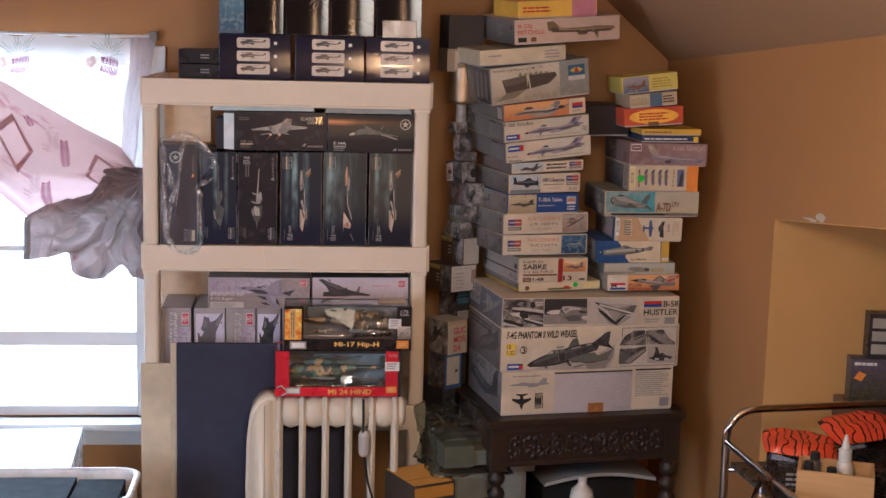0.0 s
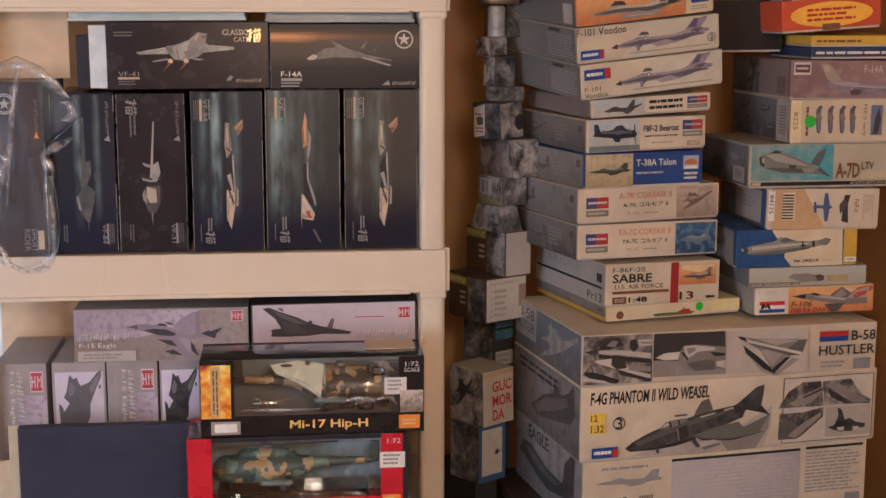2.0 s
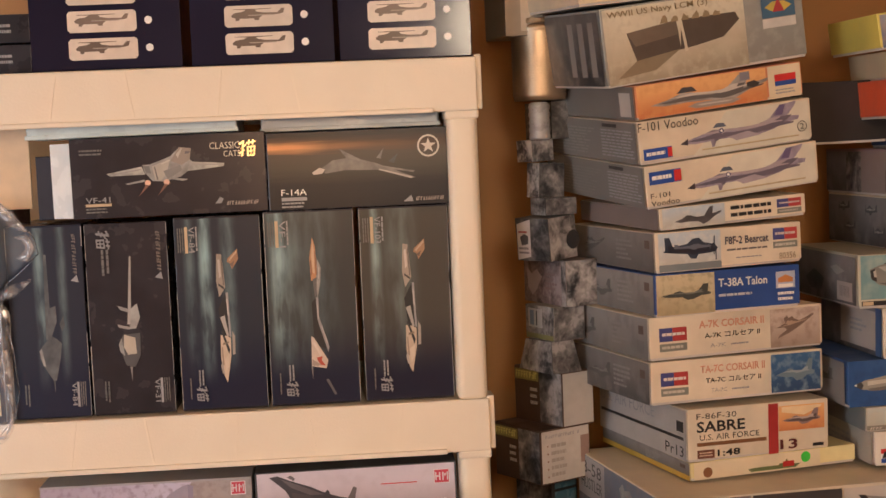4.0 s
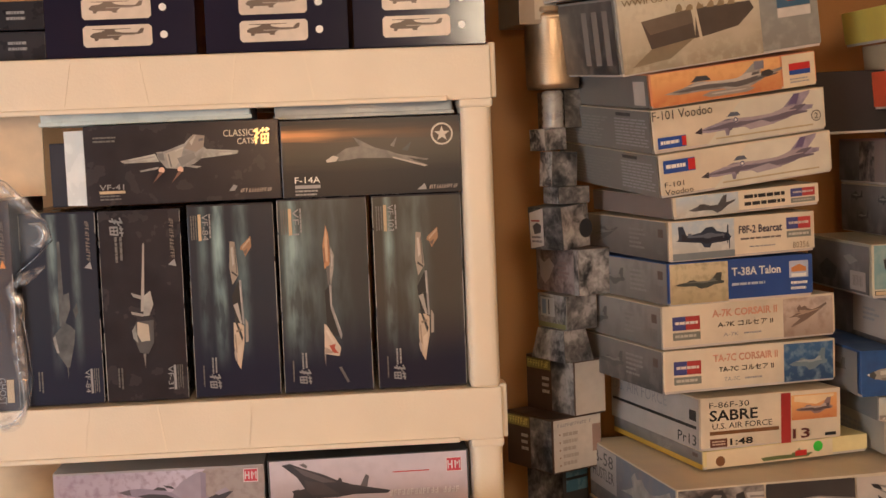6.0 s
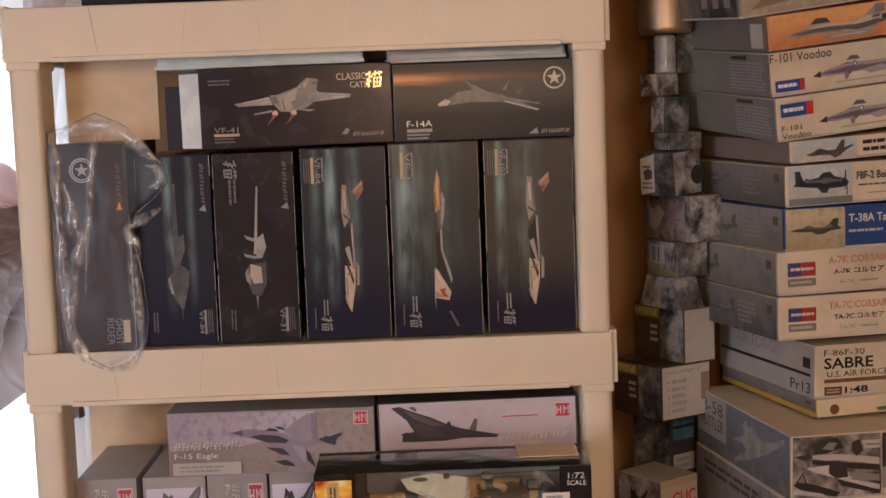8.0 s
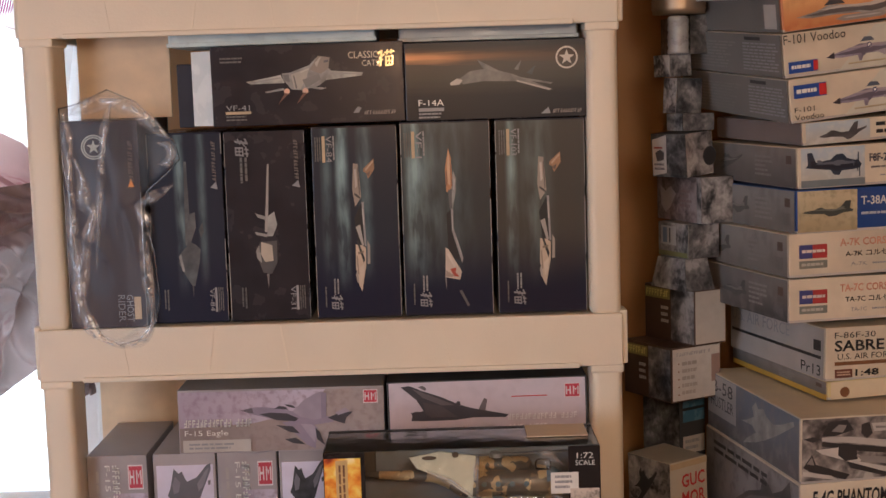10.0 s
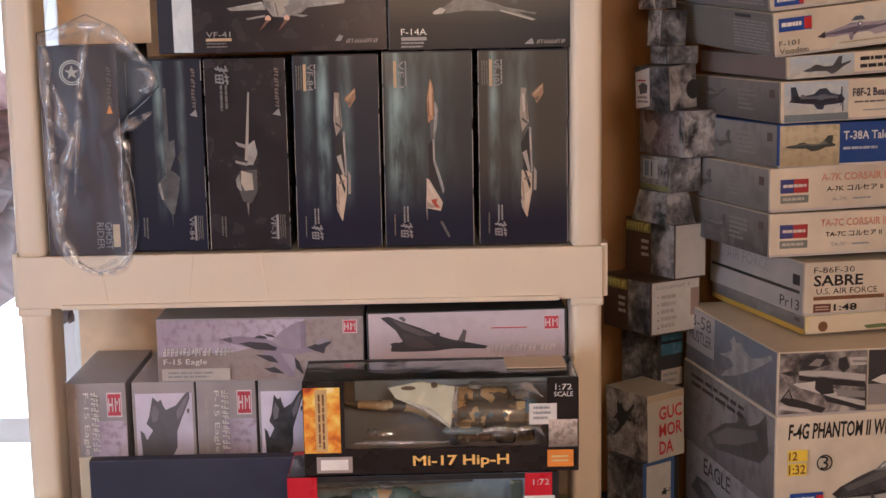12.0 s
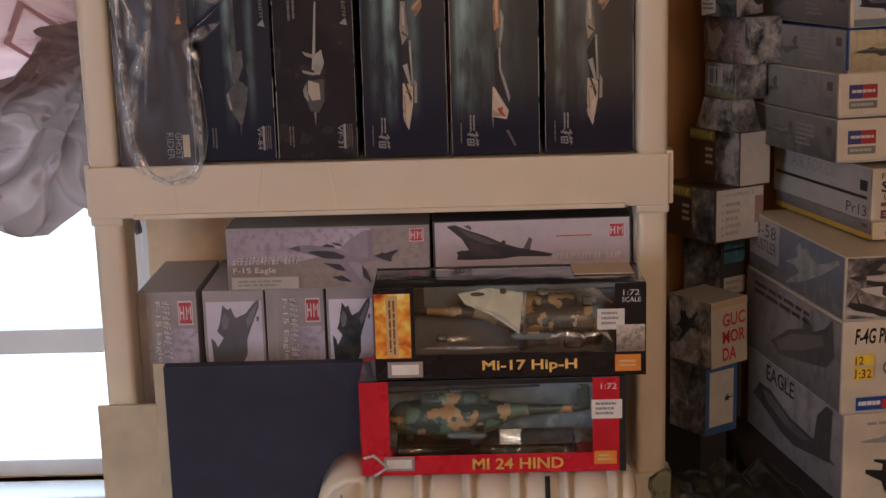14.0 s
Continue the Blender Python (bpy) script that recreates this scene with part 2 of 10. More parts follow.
def photo(name, tones, scale=26.0, coat=0.6, wrinkle=0.35):
    """A busy printed photograph under wrinkled wrap: tones from dark to light in blotches of two sizes."""
    if name in MATS:
        return MATS[name]
    m, n, l, b = shader(name)
    tc, info, shift = n.new("ShaderNodeTexCoord"), n.new("ShaderNodeObjectInfo"), n.new("ShaderNodeVectorMath")
    shift.operation = "MULTIPLY_ADD"
    l.new(info.outputs["Random"], shift.inputs[0])
    shift.inputs[1].default_value = (9.0, 4.0, 7.0)
    l.new(tc.outputs["Object"], shift.inputs[2])
    big, fine, ramp, add = n.new("ShaderNodeTexNoise"), n.new("ShaderNodeTexNoise"), n.new("ShaderNodeValToRGB"), n.new("ShaderNodeMath")
    for node, s, d in ((big, scale, 3), (fine, scale * 4.5, 4)):
        l.new(shift.outputs[0], node.inputs["Vector"])
        node.inputs["Scale"].default_value, node.inputs["Detail"].default_value, node.inputs["Distortion"].default_value = s, d, 0.8
    add.operation = "MULTIPLY_ADD"
    l.new(fine.outputs[0], add.inputs[0])
    add.inputs[1].default_value = 0.45
    l.new(big.outputs[0], add.inputs[2])
    l.new(add.outputs[0], ramp.inputs[0])
    while len(ramp.color_ramp.elements) < len(tones):
        ramp.color_ramp.elements.new(0.5)
    for k, (e, c) in enumerate(zip(ramp.color_ramp.elements, tones)):
        e.position, e.color = 0.52 + 0.40 * k / max(1, len(tones) - 1), (*c, 1)
    l.new(ramp.outputs[0], b.inputs["Base Color"])
    b.inputs["Roughness"].default_value, b.inputs["Specular IOR Level"].default_value = 0.45, 0.3
    b.inputs["Coat Weight"].default_value, b.inputs["Coat Roughness"].default_value = coat, 0.16
    wr, bp = n.new("ShaderNodeTexNoise"), n.new("ShaderNodeBump")
    l.new(shift.outputs[0], wr.inputs["Vector"])
    wr.inputs["Scale"].default_value, wr.inputs["Detail"].default_value, wr.inputs["Distortion"].default_value = 28.0, 3, 1.5
    bp.inputs["Strength"].default_value, bp.inputs["Distance"].default_value = wrinkle, 0.006
    l.new(wr.outputs[0], bp.inputs["Height"])
    l.new(bp.outputs[0], b.inputs["Coat Normal"])
    MATS[name] = m
    return m


def cloth(name, colour, pattern, through=0.45, holes=0.15, dots=7.0):
    """Thin curtain cloth that lets light through, with a printed flower pattern."""
    m, n, l, b = shader(name)
    n.remove(b)
    tc, vor, nz = n.new("ShaderNodeTexCoord"), n.new("ShaderNodeTexVoronoi"), n.new("ShaderNodeTexNoise")
    l.new(tc.outputs["UV"], vor.inputs["Vector"])
    l.new(tc.outputs["UV"], nz.inputs["Vector"])
    vor.inputs["Scale"].default_value, nz.inputs["Scale"].default_value, nz.inputs["Detail"].default_value = dots, dots * 5, 5
    near = n.new("ShaderNodeMapRange")
    l.new(vor.outputs["Distance"], near.inputs[0])
    near.inputs[1].default_value, near.inputs[2].default_value = 0.42, 0.12
    sharp = n.new("ShaderNodeMapRange")
    l.new(nz.outputs[0], sharp.inputs[0])
    sharp.inputs[1].default_value, sharp.inputs[2].default_value = 0.5, 0.6
    mul = n.new("ShaderNodeMath")
    mul.operation = "MULTIPLY"
    l.new(near.outputs[0], mul.inputs[0])
    l.new(sharp.outputs[0], mul.inputs[1])
    mix = n.new("ShaderNodeMix")
    mix.data_type = "RGBA"
    l.new(mul.outputs[0], mix.inputs[0])
    mix.inputs[6].default_value, mix.inputs[7].default_value = (*colour, 1), (*pattern, 1)
    diff, tra, hole = n.new("ShaderNodeBsdfDiffuse"), n.new("ShaderNodeBsdfTranslucent"), n.new("ShaderNodeBsdfTransparent")
    l.new(mix.outputs[2], diff.inputs[0])
    l.new(mix.outputs[2], tra.inputs[0])
    a, c = n.new("ShaderNodeMixShader"), n.new("ShaderNodeMixShader")
    a.inputs[0].default_value, c.inputs[0].default_value = through, holes
    l.new(diff.outputs[0], a.inputs[1])
    l.new(tra.outputs[0], a.inputs[2])
    l.new(a.outputs[0], c.inputs[1])
    l.new(hole.outputs[0], c.inputs[2])
    l.new(c.outputs[0], n["Material Output"].inputs[0])
    return m


def glow(name, colour, strength):
    m, n, l, b = shader(name)
    b.inputs["Base Color"].default_value = (0, 0, 0, 1)
    b.inputs["Emission Color"].default_value, b.inputs["Emission Strength"].default_value = (*colour, 1), strength
    return m


def wood(name, dark, light, rough=0.35, scale=8.0):
    m, n, l, b = shader(name)
    tc, mp, nz, wv = n.new("ShaderNodeTexCoord"), n.new("ShaderNodeMapping"), n.new("ShaderNodeTexNoise"), n.new("ShaderNodeTexNoise")
    mp.inputs["Scale"].default_value = (1.0, 12.0, 12.0)
    l.new(tc.outputs["Object"], mp.inputs[0])
    l.new(mp.outputs[0], nz.inputs["Vector"])
    nz.inputs["Scale"].default_value, nz.inputs["Detail"].default_value = scale, 6
    l.new(tc.outputs["Object"], wv.inputs["Vector"])
    wv.inputs["Scale"].default_value = 45
    mix = n.new("ShaderNodeMix")
    mix.data_type = "RGBA"
    l.new(nz.outputs[0], mix.inputs[0])
    mix.inputs[6].default_value, mix.inputs[7].default_value = (*dark, 1), (*light, 1)
    l.new(mix.outputs[2], b.inputs["Base Color"])
    b.inputs["Roughness"].default_value = rough
    bp = n.new("ShaderNodeBump")
    bp.inputs["Strength"].default_value, bp.inputs["Distance"].default_value = 0.25, 0.003
    l.new(wv.outputs[0], bp.inputs["Height"])
    l.new(bp.outputs[0], b.inputs["Normal"])
    return m


WALL = surface("tan_wall_paint", (0.45, 0.228, 0.082), 0.62, 0.07, 9.0, 0.10, 120.0, blotch=1.5)
# Ochre, brighter than the walls: light on the recess's face is in the colour.
LIT_NICHE_PAINT = surface("lit_ochre_niche_paint", (0.64, 0.38, 0.135), 0.6, 0.06, 9.0, 0.08, 120.0, blotch=1.5)
CEILING = surface("ceiling_paint", (0.42, 0.27, 0.15), 0.7, 0.06, 7.0, 0.08, 90.0, blotch=1.0)
FLOOR = wood("dark_floor_boards", (0.10, 0.055, 0.03), (0.20, 0.11, 0.06), 0.4, 6.0)
SHELF = surface("cream_plastic", (0.76, 0.67, 0.53), 0.42, 0.05, 14.0, 0.08, 300.0, blotch=3.0)
WHITE_TRIM = surface("white_gloss_paint", (0.80, 0.80, 0.80), 0.35, 0.05, 12.0, 0.05, 90.0)
RAD = surface("cream_radiator_enamel", (0.72, 0.66, 0.53), 0.33, 0.06, 10.0, 0.05, 160.0)
CHROME = surface("chrome_tube", (0.75, 0.73, 0.70), 0.16, 0.05, 40.0, 0.02, 200.0, metal=1.0)
DARK_WOOD = wood("dark_carved_oak", (0.012, 0.008, 0.006), (0.042, 0.026, 0.018), 0.42)
PALE_WOOD = wood("pale_box_wood", (0.50, 0.30, 0.13), (0.66, 0.43, 0.21), 0.5)
CLEAR = film("clear_window_film", 0.09, (0.95, 0.97, 0.98), 0.16, 0.8, 16.0)
BAG = film("crinkled_bag_film", 0.34, (0.95, 0.955, 0.965), 0.06, -0.985, 22.0, 0.012)
MILKY = milky("milky_fold_and_glare")
BAG_EDGE = film("bag_edge_film", 0.22, (0.86, 0.88, 0.90), 0.2, 1.5, 30.0)
BLACK = card(0.034, 0.030, 0.036, 0.24)
NAVY = card(0.029, 0.030, 0.050, 0.24)
PLUM = card(0.066, 0.049, 0.054, 0.34)
WHITE = card(0.63, 0.555, 0.43)
CREAM = card(0.64, 0.55, 0.39)
PALE_GREY = card(0.52, 0.48, 0.44)
INK_DARK, INK_WHITE, INK_RED = ink(0.02, 0.02, 0.022), ink(0.80, 0.78, 0.74), ink(0.55, 0.03, 0.03)
INK_GREY, INK_BLUE, INK_GOLD, INK_ORANGE = ink(0.30, 0.30, 0.31), ink(0.02, 0.07, 0.30), ink(0.75, 0.60, 0.30, 0.25), ink(0.85, 0.30, 0.05)
INK_GREEN, INK_YELLOW, INK_TAN, INK_BROWN = ink(0.05, 0.55, 0.06), ink(0.85, 0.62, 0.06), ink(0.55, 0.42, 0.26), ink(0.20, 0.09, 0.04)
FOIL = surface("gold_foil", (0.85, 0.68, 0.38), 0.25, 0.05, 30.0, 0.0, metal=0.9)
JET_GREY = surface("jet_grey_print", (0.30, 0.29, 0.27), 0.42, 0.35, 70.0, 0.0, blotch=28.0)
JET_DARK = surface("jet_dark_print", (0.055, 0.055, 0.06), 0.42, 0.5, 60.0, 0.0, blotch=30.0)
JET_LILAC = surface("jet_lilac_print", (0.25, 0.22, 0.28), 0.4, 0.35, 60.0, 0.0, blotch=30.0)


def camouflage(name, tones, scale):
    """Hard-edged paint patches in several tones, with wavy edges."""
    m, n, l, b = shader(name)
    tc, nz, mix, vor, sep, ramp = (n.new("ShaderNode" + k) for k in ("TexCoord", "TexNoise", "Mix", "TexVoronoi", "SeparateColor", "ValToRGB"))
    l.new(tc.outputs["Object"], nz.inputs["Vector"])
    nz.inputs["Scale"].default_value = scale * 1.2
    mix.data_type = "RGBA"
    mix.inputs[0].default_value = 0.045
    l.new(tc.outputs["Object"], mix.inputs[6])
    l.new(nz.outputs["Color"], mix.inputs[7])
    l.new(mix.outputs[2], vor.inputs["Vector"])
    vor.inputs["Scale"].default_value = scale
    l.new(vor.outputs["Color"], sep.inputs[0])
    l.new(sep.outputs[0], ramp.inputs[0])
    ramp.color_ramp.interpolation = "CONSTANT"
    while len(ramp.color_ramp.elements) < len(tones):
        ramp.color_ramp.elements.new(0.5)
    for e, (at, c) in zip(ramp.color_ramp.elements, tones):
        e.position, e.color = at, (*c, 1)
    l.new(ramp.outputs[0], b.inputs["Base Color"])
    b.inputs["Roughness"].default_value = 0.38
    return m


CAMO = camouflage("green_brown_camouflage", ((0.0, (0.072, 0.102, 0.087)), (0.28, (0.174, 0.261, 0.189)), (0.50, (0.522, 0.319, 0.145)), (0.72, (0.116, 0.189, 0.160)), (0.86, (0.609, 0.420, 0.217))), 40.0)
CAMO_TAN = camouflage("tan_brown_camouflage", ((0.0, (0.102, 0.080, 0.058)), (0.25, (0.464, 0.304, 0.145)), (0.50, (0.203, 0.145, 0.087)), (0.68, (0.580, 0.406, 0.203)), (0.88, (0.087, 0.080, 0.065))), 42.0)
SIDE_PRINTS = [art("grey_photo_side", (0.105, 0.101, 0.105), (0.200, 0.189, 0.189), (0.053, 0.051, 0.053), 9.0, 0.3, 1, 0.7),
               art("dark_photo_side", (0.048, 0.045, 0.048), (0.105, 0.098, 0.095), (0.169, 0.158, 0.147), 9.0, 0.28, 2, 0.5),
               art("brown_photo_side", (0.074, 0.054, 0.048), (0.136, 0.110, 0.095), (0.211, 0.180, 0.158), 9.0, 0.3, 1, 0.55),
               art("pale_photo_side", (0.180, 0.163, 0.163), (0.295, 0.274, 0.268), (0.105, 0.095, 0.101), 9.0, 0.3, 2, 0.6)]


# ---- building helpers ----
def part(name, bm, material, parent, label=""):
    """Links a bmesh as one mesh object under a thing or a part."""
    me = bpy.data.meshes.new(name)
    bm.to_mesh(me)
    bm.free()
    me.materials.append(material)
    ob = new(name, me)
    ob.parent = parent
    if label:
        ob["label"] = label
    return ob


def smooth(ob):
    for p in ob.data.polygons:
        p.use_smooth = True
    return ob


def thing(name, m, label, category, group=""):
    ob = new(name)
    ob.empty_display_size = 0.05
    ob.matrix_world = m
    return tagged(ob, label, category, group)


def block(lo, hi, bevel=0.0015, segs=2):
    """A box from corner to corner with rounded edges."""
    bm = bmesh.new()
    bmesh.ops.create_cube(bm, size=1.0)
    for v in bm.verts:
        v.co = Vector([lo[i] + (v.co[i] + 0.5) * (hi[i] - lo[i]) for i in range(3)])
    if bevel:
        bmesh.ops.bevel(bm, geom=bm.edges[:], offset=bevel, segments=segs, affect="EDGES", profile=0.6)
    return bm


def joined(*many):
    """Several bmeshes as one, for pieces of one part."""
    out = bmesh.new()
    for bm in many:
        me = bpy.data.meshes.new("scrap")
        bm.to_mesh(me)
        bm.free()
        out.from_mesh(me)
        bpy.data.meshes.remove(me)
    return out


def lathe(profile, turns=24, axis="z"):
    """A turned shape from rows of radius, height."""
    bm = bmesh.new()
    rings = []
    for r, z in profile:
        rings.append([bm.verts.new((r * math.cos(2 * math.pi * k / turns), r * math.sin(2 * math.pi * k / turns), z)) for k in range(turns)])
    for a, b in zip(rings, rings[1:]):
        for k in range(turns):
            bm.faces.new((a[k], a[(k + 1) % turns], b[(k + 1) % turns], b[k]))
    bm.faces.new(rings[0][::-1])
    bm.faces.new(rings[-1])
    if axis == "x":
        bmesh.ops.rotate(bm, verts=bm.verts, matrix=Matrix.Rotation(radians(90), 3, "Y"))
    if axis == "y":
        bmesh.ops.rotate(bm, verts=bm.verts, matrix=Matrix.Rotation(radians(-90), 3, "X"))
    return bm


def tube(points, radius, sides=10, close=False):
    """A round rod along points."""
    bm = bmesh.new()
    pts = [Vector(p) for p in points]
    rings = []
    for i, p in enumerate(pts):
        d = (pts[min(i + 1, len(pts) - 1)] - pts[max(i - 1, 0)]).normalized()
        up = Vector((0, 0, 1)) if abs(d.z) < 0.9 else Vector((0, 1, 0))
        a = d.cross(up).normalized()
        b = a.cross(d)
        rings.append([bm.verts.new(p + radius * (math.cos(2 * math.pi * k / sides) * a + math.sin(2 * math.pi * k / sides) * b)) for k in range(sides)])
    for a, b in zip(rings, rings[1:]):
        for k in range(sides):
            bm.faces.new((a[k], a[(k + 1) % sides], b[(k + 1) % sides], b[k]))
    bm.faces.new(rings[0][::-1])
    bm.faces.new(rings[-1])
    bmesh.ops.recalc_face_normals(bm, faces=bm.faces)
    return bm


def rounded_plate(w, d, h, r, segs=5):
    """An upright plate in x = w thick, with its outline in y and z rounded by r."""
    bm = bmesh.new()
    outline = []
    for cy, cz, a0 in ((d - r, h - r, 0), (r, h - r, 90), (r, r, 180), (d - r, r, 270)):
        for k in range(segs + 1):
            a = radians(a0 + 90 * k / segs)
            outline.append((cy + r * math.cos(a), cz + r * math.sin(a)))
    left = [bm.verts.new((0, y, z)) for y, z in outline]
    right = [bm.verts.new((w, y, z)) for y, z in outline]
    n = len(outline)
    for k in range(n):
        bm.faces.new((left[k], left[(k + 1) % n], right[(k + 1) % n], right[k]))
    bm.faces.new(left[::-1])
    bm.faces.new(right)
    bmesh.ops.recalc_face_normals(bm, faces=bm.faces)
    edges = [e for e in bm.edges if abs(e.verts[0].co.x - e.verts[1].co.x) < 1e-6]
    bmesh.ops.bevel(bm, geom=edges, offset=w * 0.3, segments=2, affect="EDGES")
    return bm


# Outlines of printed aircraft, length 1, height 1.
JET = [(0, .36), (.10, .44), (.24, .50), (.30, .60), (.38, .62), (.46, .52), (.72, .50), (.84, .98), (.95, 1), (.93, .52), (1, .44), (.98, .32), (.80, .28), (.66, .10), (.52, .06), (.42, .24), (.22, .26), (.08, .30)]
JET_DELTA = [(0, .30), (.16, .44), (.26, .60), (.34, .58), (.46, .46), (.62, .48), (.74, .95), (.82, 1), (.80, .56), (1, .70), (.98, .58), (.84, .40), (.70, .12), (.60, .02), (.50, .20), (.30, .24), (.12, .22)]
JET_TOP = [(0, .5), (.18, .56), (.34, .60), (.60, 1), (.72, 1), (.66, .60), (.84, .58), (.93, .80), (1, .80), (.96, .5), (1, .20), (.93, .20), (.84, .42), (.66, .40), (.72, 0), (.60, 0), (.34, .40), (.18, .44)]
JET_CLIMB = [(0, .45), (.20, .52), (.36, .44), (.42, .62), (.56, .78), (.62, 1), (.70, 1), (.66, .72), (.80, .62), (1, .60), (.86, .50), (.70, .46), (.82, .30), (.74, .26), (.56, .36), (.46, .22), (.34, .10), (.38, .34), (.18, .40)]
JET_BANK = [(.05, .0), (.30, .16), (.46, .30), (.70, .55), (1, .92), (.98, 1), (.78, .82), (.62, .72), (.50, .80), (.44, .92), (.34, .86), (.30, .98), (.22, .84), (.26, .66), (.10, .50), (.0, .44), (.22, .46), (.30, .36), (.12, .14)]
HELI = [(0, .50), (.06, .70), (.20, .78), (.28, .92), (.05, .96), (.05, 1), (.75, 1), (.75, .96), (.44, .92), (.48, .78), (.62, .68), (.86, .66), (.94, .98), (1, .98), (.97, .62), (.90, .54), (.60, .50), (.52, .28), (.52, .12), (.44, .12), (.42, .26), (.16, .26), (.14, .10), (.08, .10), (.08, .30), (.02, .36)]
PROP = [(0, .50), (.05, .62), (.05, .95), (.07, .95), (.08, .64), (.26, .74), (.34, .92), (.46, .90), (.56, .72), (.82, .64), (.88, 1), (.97, 1), (.96, .56), (1, .46), (.80, .40), (.56, .34), (.50, .16), (.40, .14), (.36, .30), (.16, .32), (.05, .36), (.05, .05), (.03, .05), (.03, .40)]
BOMBER = [(0, .50), (.05, .62), (.30, .66), (.36, .62), (.80, .60), (.90, 1), (1, 1), (.98, .50), (.80, .44), (.58, .40), (.54, .20), (.42, .20), (.40, .36), (.30, .30), (.28, 0), (.26, 0), (.25, .34), (.08, .34)]
VOODOO = [(0, .26), (.10, .36), (.20, .44), (.27, .52), (.36, .50), (.44, .46), (.62, .48), (.74, .58), (.84, .94), (.98, 1), (.97, .90), (.90, .62), (1, .58), (.99, .48), (.86, .42), (.78, .30), (.60, .18), (.46, .14), (.42, .24), (.30, .24), (.28, .06), (.26, .06), (.25, .22), (.12, .20)]
SHIP = [(0, .34), (.06, .0), (.90, .0), (1, .40), (.84, .40), (.82, .70), (.76, .70), (.74, 1), (.72, 1), (.70, .58), (.60, .58), (.58, .40), (.30, .44), (.10, .40)]


class Carton:
    """A carton: front in -y, left end in -x, origin at the lower front left corner."""

    def __init__(self, name, m, w, d, h, body, label, category="model kit box", group="", tray=None, bevel=0.0014):
        self.ob = thing(name, m, label, category, group)
        self.w, self.d, self.h, self.n = w, d, h, 0
        if body is None:
            self.n = 4
        elif tray:
            part("lid", block((0, 0, 0.004), (w, d, h), bevel), body, self.ob)
            part("tray", block((0.002, 0.002, 0), (w - 0.002, d - 0.002, min(0.03, h * 0.6)), 0.001), tray, self.ob)
        else:
            part("carton", block((0, 0, 0), (w, d, h), bevel), body, self.ob)

    def worn(self, material, faces=("front",)):
        """Pale scuffed edges down the sides of the front."""
        rnd = random.Random(int(self.w * 9999))
        for u in (0.0, 1.0):
            v = 0.0
            while v < 0.97:
                e = min(0.99, v + rnd.uniform(0.12, 0.45))
                wd = rnd.uniform(0.0006, 0.0013) / self.w
                if rnd.random() < 0.85:
                    self.panel("worn_edge", "front", u if u == 0.0 else 1 - wd, v + 0.01, u + wd if u == 0.0 else 1.0, e, material)
                v = e + rnd.uniform(0.0, 0.06)

    def spot(self, face, u, v, lift):
        if face == "front":
            return (u * self.w, -lift, v * self.h)
        if face == "left":
            return (-lift, (1 - u) * self.d, v * self.h)
        if face == "right":
            return (self.w + lift, u * self.d, v * self.h)
        return (u * self.w, v * self.d, self.h + lift)

    def flat(self, name, face, points, material, label=""):
        self.n += 1
        bm = bmesh.new()
        lift = 0.0004 + 0.00012 * self.n
        f = bm.faces.new([bm.verts.new(self.spot(face, u, v, lift)) for u, v in points])
        f.normal_update()
        away = Vector({"front": (0, -1, 0), "left": (-1, 0, 0), "right": (1, 0, 0)}.get(face, (0, 0, 1)))
        if f.normal.dot(away) < 0:
            bmesh.ops.reverse_faces(bm, faces=[f])
        bmesh.ops.triangulate(bm, faces=bm.faces[:])
        return part(name, bm, material, self.ob, label)

    def panel(self, name, face, u0, v0, u1, v1, material, label=""):
        return self.flat(name, face, [(u0, v0), (u1, v0), (u1, v1), (u0, v1)], material, label)

    def shape(self, name, face, outline, u0, v0, u1, v1, material, upright=False, label="", mirror=False, light=None, dark=None):
        """A printed outline in a field; light and dark add a lit back and a shaded belly inside it."""
        if light or dark:
            self.shape(name, face, outline, u0, v0, u1, v1, material, upright, label, mirror)
            ca, cb = sum(p[0] for p in outline) / len(outline), sum(p[1] for p in outline) / len(outline)
            for extra, k, sh in ((dark, 0.72, -0.06), (light, 0.52, 0.05)):
                if extra:
                    inner = [(ca + (a - ca) * (k + 0.18), cb + sh + (b - cb) * (k - 0.25)) for a, b in outline]
                    self.shape(name + ("_shade" if extra == dark else "_light"), face, inner, u0, v0, u1, v1, extra, upright, "", mirror)
            return None
        pts = []
        for a, b in outline:
            if mirror:
                a = 1 - a
            if upright:
                a, b = 1 - b, a
            pts.append((u0 + a * (u1 - u0), v0 + b * (v1 - v0)))
        return self.flat(name, face, pts, material, label)

    def drawn(self, name, face, field, points, material, label=""):
        """A flat shape in drawing units: field gives the left, top, right and bottom of the face."""
        x0, y0, x1, y1 = field
        return self.flat(name, face, [((x - x0) / (x1 - x0), (y1 - y) / (y1 - y0)) for x, y in points], material, label)

    def sketch(self, name, face, quad, points, material):
        """A flat shape drawn in perspective: quad gives the face's corners in drawing units, from the upper left round to the lower left."""
        rows, rhs = [], []
        for (x, y), (u, v) in zip(quad, ((0, 1), (1, 1), (1, 0), (0, 0))):
            rows += [[x, y, 1, 0, 0, 0, -u * x, -u * y], [0, 0, 0, x, y, 1, -v * x, -v * y]]
            rhs += [u, v]
        k = np.linalg.solve(np.array(rows, float), np.array(rhs, float))
        out = []
        for x, y in points:
            d = k[6] * x + k[7] * y + 1
